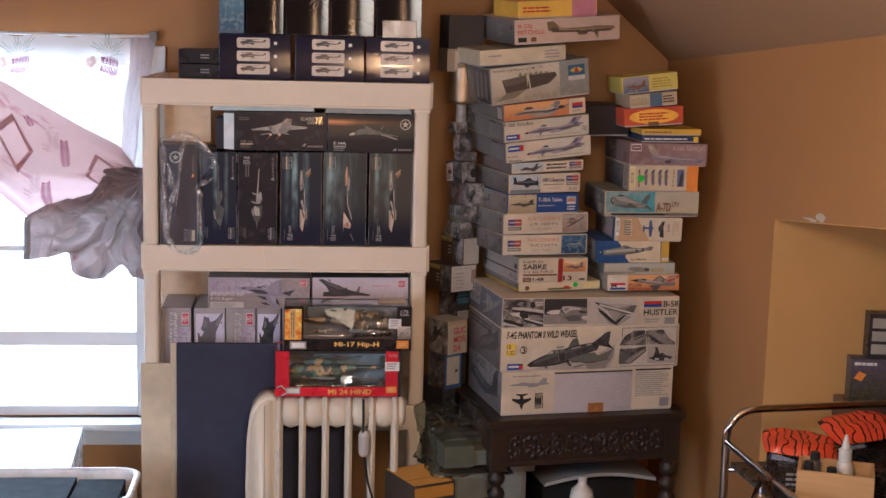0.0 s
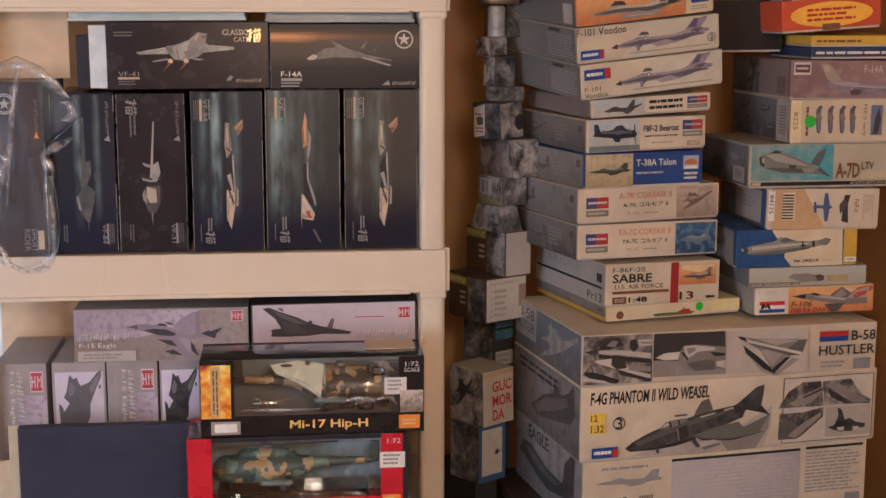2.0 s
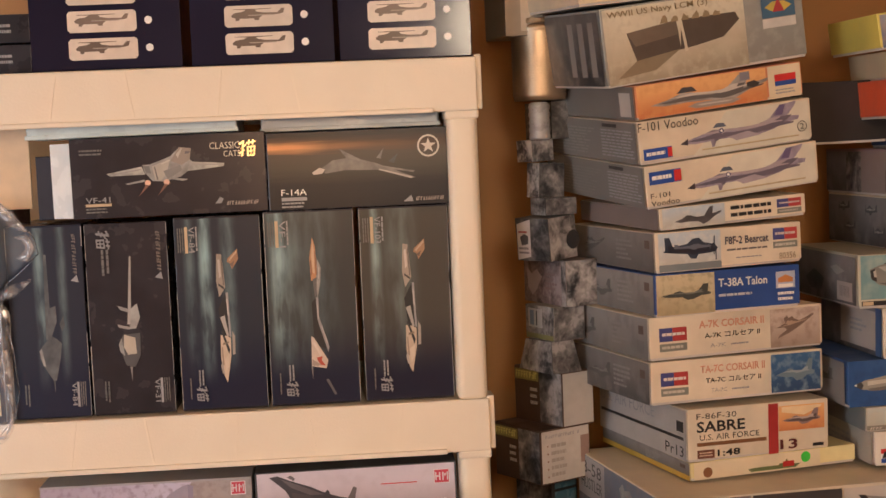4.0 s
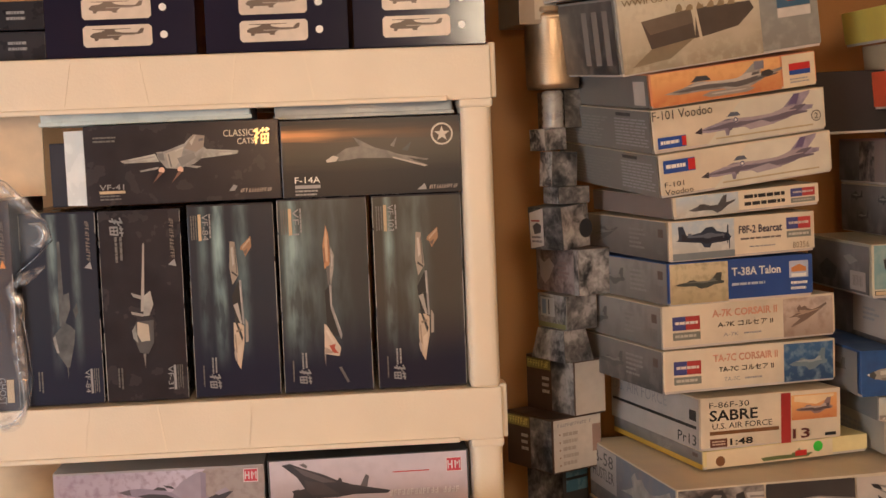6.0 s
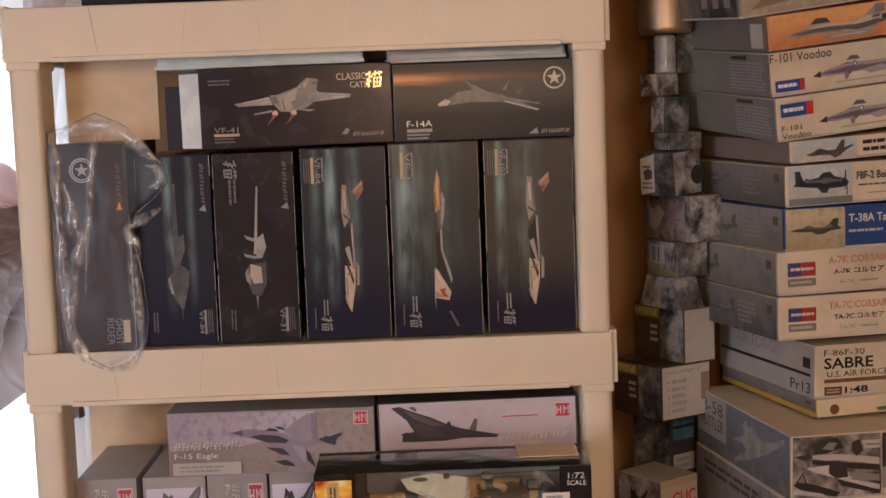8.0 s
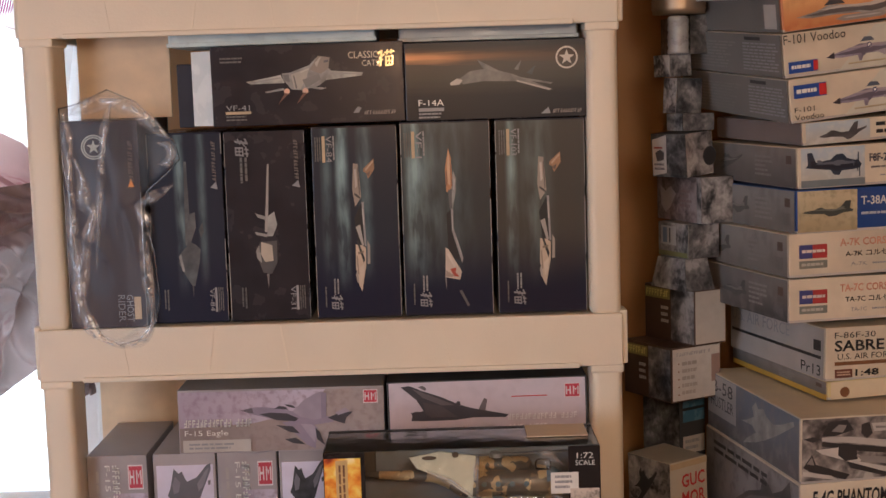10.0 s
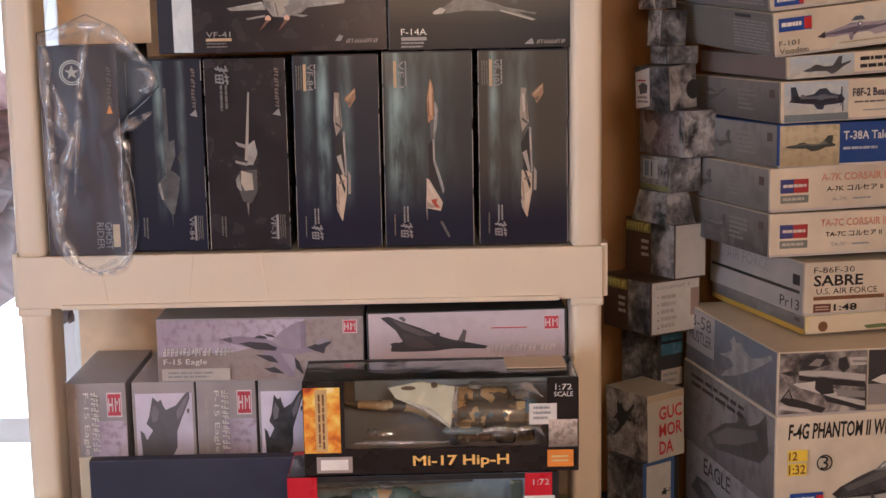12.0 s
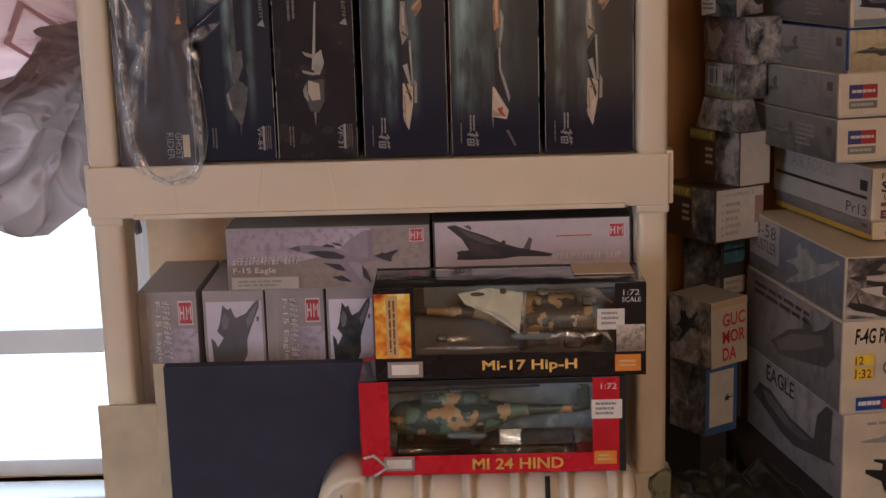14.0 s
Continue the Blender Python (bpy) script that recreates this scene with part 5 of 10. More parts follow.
    if kind == "a":
        for pts, m in (([(206, 230), (216, 226), (220, 300), (210, 310)], ink(0.50, 0.45, 0.40)), ([(226, 215), (231, 340), (227, 342), (222, 230)], ink(0.12, 0.10, 0.09)), ([(205, 330), (232, 350), (230, 358), (204, 340)], ink(0.06, 0.055, 0.05)),
                       ([(212, 590), (238, 584), (240, 592), (214, 600)], ink(0.20, 0.15, 0.11)), ([(216, 660), (240, 640), (236, 690), (222, 720)], ink(0.66, 0.56, 0.45)), ([(204, 610), (210, 606), (214, 690), (208, 684)], ink(0.28, 0.22, 0.17)),
                       ([(258, 230), (296, 192), (298, 200), (262, 238)], ink(0.52, 0.36, 0.24)), ([(262, 250), (284, 236), (276, 262)], ink(0.16, 0.10, 0.07)), ([(238, 400), (243, 400), (246, 470), (241, 470)], ink(0.52, 0.50, 0.48))):
            c.drawn("print_detail", "front", fld, pts, m)
    else:
        for pts, m in (([(614, 240), (619, 236), (620, 300), (616, 302)], ink(0.22, 0.10, 0.06)), ([(634, 200), (638, 204), (642, 300), (638, 304)], ink(0.26, 0.12, 0.07)), ([(622, 318), (640, 312), (636, 390), (628, 396)], ink(0.12, 0.11, 0.11)),
                       ([(648, 262), (654, 276), (650, 320), (645, 316)], ink(0.44, 0.42, 0.40)), ([(608, 590), (618, 586), (648, 640), (640, 650)], ink(0.68, 0.58, 0.50)), ([(604, 660), (640, 684), (630, 690), (602, 688)], ink(0.40, 0.31, 0.25)),
                       ([(636, 430), (640, 430), (640, 490), (637, 490)], ink(0.46, 0.45, 0.44)), ([(650, 520), (654, 520), (676, 590), (672, 594)], ink(0.40, 0.39, 0.38))):
            c.drawn("print_detail", "front", fld, pts, m)
    c.bars("front", 0.035, 0.815, 0.115, 0.945, 3, INK_DIM, 0.05, True)
    c.panel("code_plate", "front", 0.125, 0.815, 0.16, 0.95, INK_TAN)
    c.words(code, "front", 0.17, 0.815, 0.24, 0.95, INK_GREY, 90)
    c.bars("front", 0.245, 0.82, 0.28, 0.95, 1, INK_GREY, 0.05, True)
    c.crest("front", 0.165, 0.045, 0.31, 0.125, INK_GREY, True)
    c.bars("front", 0.20, 0.11, 0.275, 0.21, 2, INK_GREY, 0.25, True)
    c.bars("front", 0.095, 0.05, 0.125, 0.17, 1, INK_DIM, 0.2, True)
    return c


first = upright_box(0.056, 0.176, 0.002, 0.326, "GHOST", "star", "black aircraft box with a star badge in a clear bag")
upright_box(0.182, 0.300, 0.03, 0.303, "VF-84", "navy", "navy black aircraft box with a dim grey jet")
upright_box(0.304, 0.431, 0.03, 0.302, "VF-31", "plain", "matt black aircraft box with a jet seen from above")
upright_box(0.442, 0.576, 0.03, 0.306, "VF-84", "a", "black aircraft box with pale streaks and a jet")
upright_box(0.582, 0.7225, 0.03, 0.309, "VF-1", "b", "black aircraft box with a red nosed jet")
c6 = upright_box(0.7315, 0.872, 0.03, 0.309, "VF-103", "a", "black aircraft box leaning beside the shelf post")

c = Carton("aircraft_box", seat(0.292, 0.018, 1.3925, 0, 0.3), 0.300, 0.22, 0.124, BLACK, "black aircraft box lying flat with a swing-wing jet", "model box", "black aircraft boxes lying flat")
FA = (212, 132, 1245, 578)
c.drawn("printed_wing", "front", FA, [(398, 332), (585, 300), (605, 345), (420, 346)], FILMY)
c.drawn("printed_wing", "front", FA, [(848, 284), (1026, 300), (1020, 318), (815, 337)], FILMY)
c.drawn("printed_body", "front", FA, [(590, 290), (630, 290), (740, 250), (790, 200), (852, 210), (842, 270), (858, 285), (822, 340), (790, 365), (700, 388), (640, 382), (600, 330)], JET_GREY)
c.drawn("printed_fin", "front", FA, [(740, 275), (790, 200), (852, 210), (842, 272), (800, 300)], ink(0.30, 0.25, 0.21))
c.drawn("printed_back", "front", FA, [(640, 300), (740, 262), (720, 330), (690, 380), (655, 380)], ink(0.44, 0.40, 0.34))
for pts, m in (([(410, 338), (580, 312), (586, 318), (416, 343)], ink(0.30, 0.29, 0.27)), ([(850, 296), (1010, 303), (1006, 310), (842, 306)], ink(0.30, 0.29, 0.27)), ([(596, 300), (628, 296), (634, 340), (606, 334)], ink(0.16, 0.155, 0.15)),
               ([(700, 330), (790, 300), (800, 330), (720, 376)], ink(0.20, 0.19, 0.18)), ([(770, 240), (800, 206), (806, 208), (780, 262)], ink(0.46, 0.42, 0.36)), ([(652, 306), (658, 304), (672, 376), (664, 378)], ink(0.14, 0.13, 0.13)),
               ([(820, 226), (846, 224), (842, 236), (818, 240)], ink(0.10, 0.09, 0.10)), ([(690, 286), (736, 268), (738, 274), (694, 292)], ink(0.58, 0.54, 0.48))):
    c.drawn("print_detail", "front", FA, pts, m)
c.drawn("printed_stabiliser", "front", FA, [(497, 390), (600, 372), (600, 384), (508, 398)], JET_GREY)
c.drawn("printed_stabiliser", "front", FA, [(735, 366), (830, 380), (800, 389), (745, 378)], JET_GREY)
for px in (615, 715):
    c.disc("printed_burner", "front", (px - 212) / 1033, (578 - 392) / 446, 0.0046, ink(0.72, 0.45, 0.32))
    c.drawn("printed_flame", "front", FA, [(px - 10, 400), (px + 8, 405), (px - 50, 465)], ink(0.20, 0.09, 0.06))
c.crest("front", 0.865, 0.68, 0.955, 0.90, FOIL)
c.words("CLASSIC", "front", 0.715, 0.80, 0.870, 0.885, ink(0.66, 0.60, 0.50))
c.words("CATS", "front", 0.785, 0.70, 0.872, 0.775, ink(0.66, 0.60, 0.50))
c.words("VF-41", "front", 0.07, 0.195, 0.195, 0.265, INK_GREY)
c.panel("code_plate", "front", 0.068, 0.15, 0.20, 0.185, INK_TAN)
c.bars("front", 0.07, 0.06, 0.20, 0.14, 2, INK_DIM)
c.glyphs("front", 0.775, 0.095, 0.955, 0.145, 13, ink(0.42, 0.36, 0.32))
c.drawn("maker_wedge", "front", (0, 0, 100, 100), [(73, 88), (75.5, 80), (77.5, 82), (76, 88)], INK_GREY)
c.bars("front", 0.05, 0.78, 0.17, 0.87, 2, INK_DIM, 0.2)
bm = bmesh.new()
ends = [[bm.verts.new((x, y, z)) for x, y in ((-0.0005, 0.002), (-0.034, 0.024), (-0.034, 0.20), (-0.0005, 0.20))] for z in (0.002, 0.118)]
for loop in (ends[0][::-1], ends[1], *[(ends[0][k], ends[0][(k + 1) % 4], ends[1][(k + 1) % 4], ends[1][k]) for k in range(4)]):
    bm.faces.new(loop)
# Bluish tone stands for window light; the end is slanted to catch it.
part("white_inner_tray", bm, card(0.84, 0.93, 0.97, 0.25), c.ob, "glossy white inner tray with a slanted end")
part("open_flap", block((-0.060, 0.036, 0.0), (-0.035, 0.19, 0.100), 0.002), card(0.03, 0.03, 0.045), c.ob, "dark end flap")
c = Carton("aircraft_box", seat(0.5935, 0.018, 1.3925, 0, 0.1), 0.282, 0.22, 0.121, BLACK, "black aircraft box lying flat with a dusk sky", "model box", "black aircraft boxes lying flat")
c.panel("dusk_sky", "front", 0.006, 0.01, 0.994, 0.99, DUSK)
FB = (20, 112, 990, 522)
HAZE = surface("hazy_jet_print", (0.16, 0.145, 0.13), 0.36, 0.35, 60.0, 0.0, blotch=30.0)
c.drawn("printed_body", "front", FB, [(300, 312), (370, 268), (470, 255), (600, 290), (812, 376), (790, 379), (610, 328), (440, 322), (330, 336)], HAZE)
c.drawn("printed_nose", "front", FB, [(258, 328), (298, 304), (328, 314), (312, 336), (265, 340)], ink(0.50, 0.44, 0.37))
c.drawn("printed_fin", "front", FB, [(408, 208), (560, 290), (440, 256)], HAZE)
c.drawn("printed_fin", "front", FB, [(606, 264), (646, 214), (628, 270)], HAZE)
c.drawn("printed_fin", "front", FB, [(670, 285), (722, 245), (700, 296)], JET_DIM)
c.drawn("printed_wing", "front", FB, [(600, 300), (812, 340), (800, 348), (690, 328)], HAZE)
c.drawn("printed_edge", "front", FB, [(620, 322), (800, 372), (790, 380), (615, 328)], ink(0.40, 0.35, 0.31))
c.disc("badge_ring", "front", 0.895, 0.76, 0.0175, ink(0.56, 0.50, 0.42), 0.84)
c.star("badge_star", "front", 0.895, 0.76, 0.0125, ink(0.56, 0.50, 0.42))
c.words("F-14A", "front", 0.07, 0.19, 0.21, 0.27, INK_WHITE)
c.panel("code_plate", "front", 0.07, 0.12, 0.21, 0.165, INK_GREY)
c.bars("front", 0.07, 0.02, 0.20, 0.11, 2, INK_GREY)
c.glyphs("front", 0.80, 0.055, 0.975, 0.105, 13, ink(0.42, 0.36, 0.32))
c.shape("maker_wedge", "front", [(0, 0), (1, 0), (0.8, 1)], 0.745, 0.05, 0.80, 0.13, INK_GREY)
for x0, x1, y, z0, z1 in ((0.062, 0.211, 0.110, 1.4095, 1.575), (0.020, 0.215, 0.30, 0.5445, 0.985)):
    k = thing("cardboard_sheet", pose(x0, y, z0), "plain tan cardboard sheet standing on the shelf", "cardboard")
    part("sheet", block((0, 0, 0), (x1 - x0, 0.006, z1 - z0), 0.001), card(0.76, 0.57, 0.38, 0.6), k)
for x0, x1, z, roll, col in ((0.222, 0.548, 1.5178, 0.3, card(0.66, 0.76, 0.76, 0.3)), (0.585, 0.866, 1.5152, 0.1, card(0.30, 0.33, 0.34, 0.3))):
    k = thing("tray_lid", seat(x0, 0.045, z, 0, roll), "pale blue grey plastic tray lid lying on black boxes", "lid", "tray lids")
    part("lid", block((0, 0, 0), (x1 - x0, 0.17, 0.040), 0.004, 3), col, k)
    part("rim", block((-0.002, -0.003, 0.0005), (x1 - x0 + 0.002, 0.004, 0.007), 0.001), col, k)


def bag(name, m, w, d, h, label, seed=1, material=BAG, over=0.0):
    """A loose crinkled bag round a box."""
    ob = thing(name, m, label, "plastic bag")
    bm = bmesh.new()
    bmesh.ops.create_cube(bm, size=1.0)
    bmesh.ops.subdivide_edges(bm, edges=bm.edges[:], cuts=22, use_grid_fill=True)
    for v in bm.verts:
        p = Vector((v.co.x * w, v.co.y * d, (v.co.z + 0.5) * h))
        s = (v.co.z + 0.5)
        wide = 1.0 + 0.10 * math.sin(s * 6.0 + seed) + 0.07 * noise.noise((p.x * 9, s * 7, seed))
        p.x *= wide
        p += 0.010 * Vector((noise.noise(p * 26 + Vector((seed, 0, 0))), noise.noise(p * 24 + Vector((0, seed, 3))), noise.noise(p * 22 + Vector((5, 0, seed)))))
        p += 0.005 * Vector((noise.noise(p * 70), noise.noise(p * 75 + Vector((2, 2, 2))), 0))
        if s > 0.9:
            p.x *= 1 - 1.6 * (s - 0.9)
            p.z += over * (0.5 + noise.noise((p.x * 30, 0, seed)))
        v.co = p
    film_part = smooth(part("film", bm, material, ob))
    film_part.visible_shadow = False
    return ob


def ribbon(name, parent, path, width, out, seed):
    """A soft creased band along a line: doubled film on the bag, painted glare on a box window."""
    bm = bmesh.new()
    uv = bm.loops.layers.uv.new("UVMap")
    pts = []
    for (x0, z0), (x1, z1) in zip(path, path[1:]):
        pts += [Vector((x0 + (x1 - x0) * k / 6, z0 + (z1 - z0) * k / 6)) for k in range(6)]
    pts.append(Vector(path[-1]))
    for _ in range(4):
        pts = [pts[0]] + [(a + 2 * b + c) / 4 for a, b, c in zip(pts, pts[1:], pts[2:])] + [pts[-1]]
    last = None
    for i, p in enumerate(pts):
        d = (pts[min(i + 1, len(pts) - 1)] - pts[max(i - 1, 0)]).normalized()
        side = Vector((-d.y, d.x))
        w = width * (0.8 + 0.6 * noise.noise((i * 0.13, seed, 0))) * min(1.0, 0.25 + 0.12 * i, 0.25 + 0.12 * (len(pts) - 1 - i))
        row = []
        for k in range(7):
            q = p + side * w * (k / 6 - 0.5)
            row.append(bm.verts.new((q.x, -out - 0.005 * math.sin(k / 6 * math.pi) + 0.003 * noise.noise((q.x * 40, q.y * 25, seed)), q.y)))
        if last:
            for k in range(6):
                f = bm.faces.new((last[k], last[k + 1], row[k + 1], row[k]))
                for loop, (u, v) in zip(f.loops, ((k, i - 1), (k + 1, i - 1), (k + 1, i), (k, i))):
                    loop[uv].uv = (u / 6, v / len(pts))
        last = row
    smooth(part(name, bm, MILKY, parent)).visible_shadow = False


def loose_bag():
    """A thin bag hung over the first black box: two sheets that meet in a rolled rim."""
    ob = thing("plastic_bag", pose(0.06, -0.012, 1.0835), "clear crinkled plastic bag hanging round a black box", "plastic bag")
    rim = [(0.000, 0.345), (0.030, 0.352), (0.075, 0.372), (0.118, 0.352), (0.150, 0.318), (0.176, 0.288), (0.182, 0.262), (0.160, 0.240), (0.128, 0.214), (0.122, 0.180), (0.134, 0.120),
           (0.140, 0.050), (0.132, 0.010), (0.105, -0.018), (0.075, -0.026), (0.045, -0.008), (0.026, 0.030), (0.014, 0.100), (0.010, 0.180), (0.002, 0.260)]
    mid = Vector((0.068, 0.170))
    for name, depth, seed in (("front_film", -0.014, 3), ("back_film", 0.004, 8)):
        bm = bmesh.new()
        rings = []
        for k in range(15):
            s = 1 - k / 15
            ring = []
            for i in range(len(rim) * 3):
                a, b = Vector(rim[i // 3]), Vector(rim[(i // 3 + 1) % len(rim)])
                p = mid + (a.lerp(b, (i % 3) / 3) - mid) * s
                crease = 0.012 * abs(noise.noise((p.x * 16 + p.y * 3, p.y * 5, seed))) + 0.0012 * noise.noise((p.x * 50, p.y * 30, seed + 4))
                ring.append(bm.verts.new((p.x, depth * (1 - s ** 3) + crease * (1 - s ** 6), p.y)))
            rings.append(ring)
        n = len(rings[0])
        for a, b in zip(rings, rings[1:]):
            for i in range(n):
                bm.faces.new((a[i], a[(i + 1) % n], b[(i + 1) % n], b[i]))
        bm.faces.new(rings[-1])
        smooth(part(name, bm, BAG, ob)).visible_shadow = False
    edge = [(x, -0.002 + 0.002 * math.sin(7 * k), z) for k, (x, z) in enumerate(rim)]
    smooth(part("rolled_edge", tube(edge + edge[:1], 0.0012, 6), BAG_EDGE, ob)).visible_shadow = False
    # Milky folds of doubled film; their white also paints in the bag's highlights.
    ribbon("left_fold", ob, [(0.007, 0.338), (0.010, 0.302), (0.011, 0.239), (0.010, 0.154), (0.012, 0.068), (0.018, 0.011), (0.037, -0.013)], 0.026, 0.004, 1)
    ribbon("inner_fold", ob, [(0.023, 0.268), (0.034, 0.230), (0.031, 0.200), (0.050, 0.183), (0.037, 0.153), (0.027, 0.111), (0.019, 0.072), (0.023, 0.033), (0.034, 0.002), (0.054, -0.018)], 0.030, 0.012, 2)
    ribbon("top_flap", ob, [(0.007, 0.336), (0.042, 0.348), (0.084, 0.354), (0.109, 0.343), (0.133, 0.325), (0.166, 0.295)], 0.034, 0.002, 3)
    ribbon("side_strand", ob, [(0.171, 0.223), (0.141, 0.207), (0.111, 0.193), (0.127, 0.169), (0.121, 0.126), (0.124, 0.074), (0.129, 0.009), (0.110, -0.014), (0.076, -0.024), (0.050, -0.016)], 0.026, 0.008, 4)
    ribbon("middle_fold", ob, [(0.082, 0.352), (0.069, 0.310), (0.062, 0.263), (0.055, 0.187), (0.047, 0.093)], 0.020, 0.010, 5)
    ribbon("knot_fold", ob, [(0.150, 0.288), (0.166, 0.286), (0.174, 0.272), (0.166, 0.258), (0.150, 0.256)], 0.022, 0.010, 6)
    return ob


loose_bag()

# ---- boxes on top of the shelving ----
SATIN_NAVY = drawn_gloss(surface("navy_satin_wrap", (0.016, 0.0155, 0.036), 0.17, 0.15, 6.0, 0.0), 0.085, 0.0, 0.24)
for x0, x1, tilt, turn in ((0.243, 0.472, 0.2, 0.0), (0.486, 0.707, 0.0, -3.2), (0.714, 0.920, 0.0, -3.9)):
    c = Carton("helicopter_box", seat(x0, 0.02, 1.6215, turn, tilt), x1 - x0, 0.30, 0.142, SATIN_NAVY, "dark navy box with three pale helicopter labels", "model box", "helicopter boxes on the shelving")
    for k in range(3):
        v0 = 0.10 + k * 0.295
        hw = 0.105 / (x1 - x0) / 2
        r = [(0, .15), (.04, .03), (.96, .03), (1, .15), (1, .85), (.96, .97), (.04, .97), (0, .85)]
        c.shape("label_plate", "front", r, 0.48 - hw, v0, 0.48 + hw, v0 + 0.245, ink(0.66, 0.57, 0.48))
        c.shape("printed_helicopter", "front", HELI, 0.48 - hw * 0.80, v0 + 0.06, 0.48 + hw * 0.78, v0 + 0.20, (JET_DARK, ink(0.10, 0.065, 0.045), ink(0.17, 0.12, 0.09))[(k + 1) % 3])
        c.panel("printed_boom", "front", 0.48 - hw * 0.3, v0 + 0.125, 0.48 + hw * 0.5, v0 + 0.135, ink(0.35, 0.29, 0.24))
        c.disc("dot", "front", 0.48 + hw * 1.34, v0 + 0.12, 0.0058, INK_WHITE)
for z in (1.6215, 1.668):
    c = Carton("small_box", seat(0.115, 0.03, z), 0.126, 0.22, 0.044, card(0.020, 0.019, 0.026, 0.3), "small dark shrink-wrapped box on the shelving", "model box", "small dark boxes")
    c.bars("front", 0.55, 0.3, 0.8, 0.7, 2, INK_GREY)
SKYBLUE = art("blue_sea_print", (0.03, 0.10, 0.18), (0.16, 0.34, 0.46), (0.30, 0.42, 0.46), 12.0)
c = Carton("model_box", seat(0.243, 0.03, 1.765), 0.08, 0.20, 0.24, card(0.05, 0.12, 0.20), "blue sea-scene model box standing upright", "model box")
c.panel("picture", "front", 0.03, 0.05, 0.97, 0.97, SKYBLUE)
c.shape("printed_jet", "front", JET, 0.1, 0.6, 0.9, 0.75, JET_DARK)
WRAP = drawn_gloss(surface("glossy_black_wrap", (0.010, 0.009, 0.010), 0.2, 0.2, 20.0, 0.0), 0.13, 0.25, 0.32)
for x0, x1, turn in ((0.328, 0.448, 0.0), (0.455, 0.592, -1.2), (0.600, 0.738, -1.8), (0.746, 0.892, -5.0)):
    c = Carton("upright_box", seat(x0, 0.038, 1.7645, turn), x1 - x0, 0.22, 0.27, card(0.014, 0.012, 0.014, 0.22), "glossy black shrink-wrapped box standing on helicopter boxes", "model box", "glossy black boxes")
    bm = bmesh.new()
    w = x1 - x0
    rows = [[bm.verts.new((w * (0.01 + 0.98 * i / 14), -0.0008 - 0.0022 * (1 - (2 * i / 14 - 1) ** 2), z)) for i in range(15)] for z in (0.004, 0.266)]
    for i in range(14):
        bm.faces.new((rows[0][i], rows[0][i + 1], rows[1][i + 1], rows[1][i]))
    smooth(part("wrapped_front", bm, WRAP, c.ob, "bulging glossy front"))
    c.bars("front", 0.2, 0.52, 0.7, 0.62, 2, INK_DIM, 0.2)
c = Carton("wrapped_box", seat(0.765, 0.012, 1.764), 0.11, 0.02, 0.055, card(0.27, 0.155, 0.09, 0.25), "crumpled copper coloured wrapped packet", "packet")

# ---- boxes with printed fighters on the lower shelf ----
LILAC = art("lilac_hill_print", (0.41, 0.34, 0.42), (0.58, 0.52, 0.63), (0.25, 0.17, 0.22), 16.0, 0.4, 0)
LILAC_SKY = art("lilac_sky_print", (0.56, 0.47, 0.53), (0.66, 0.58, 0.64), (0.50, 0.42, 0.47), 8.0, 0.4, 2, 0.3)
KHAKI = card(0.37, 0.335, 0.345)


def emblem(c, u0, v0, u1, v1, face="front"):
    """A small red square with a pale rim and a mark of pale bars."""
    w, h = u1 - u0, v1 - v0
    c.panel("emblem_rim", face, u0, v0, u1, v1, ink(0.74, 0.66, 0.68))
    c.panel("emblem", face, u0 + 0.06 * w, v0 + 0.06 * h, u1 - 0.06 * w, v1 - 0.06 * h, ink(0.55, 0.06, 0.09))
    red = ink(0.74, 0.66, 0.68)
    for a in (0.10, 0.34, 0.54, 0.82):
        c.panel("emblem_bar", face, u0 + a * w, v0 + 0.22 * h, u0 + (a + 0.08) * w, v0 + 0.78 * h, red)
    c.panel("emblem_bar", face, u0 + 0.18 * w, v0 + 0.46 * h, u0 + 0.36 * w, v0 + 0.56 * h, red)
    c.flat("emblem_bar", face, [(u0 + 0.60 * w, v0 + 0.78 * h), (u0 + 0.70 * w, v0 + 0.45 * h), (u0 + 0.84 * w, v0 + 0.78 * h), (u0 + 0.71 * w, v0 + 0.60 * h)], red)


c = Carton("fighter_box", seat(0.206, 0.05, 0.863, 0, -0.2), 0.335, 0.24, 0.105, KHAKI, "khaki fighter box with a lilac jet lying flat", "model box", "khaki fighter boxes lying flat")
EARTH = art("brown_earth_print", (0.28, 0.225, 0.21), (0.40, 0.34, 0.33), (0.24, 0.18, 0.175), 14.0, 0.4, 0, 0.5)
c.panel("earth_picture", "front", 0.005, 0.02, 0.995, 0.97, EARTH)
c.flat("hill_picture", "front", [(0.005, 0.40), (0.36, 0.46), (0.60, 0.62), (0.72, 0.97), (0.005, 0.97)], LILAC)
FF = ((22, 52), (788, 34), (790, 268), (28, 275))
LJ, LJ_DARK, LJ_PALE = ink(0.29, 0.245, 0.32), ink(0.055, 0.05, 0.06), ink(0.40, 0.345, 0.43)
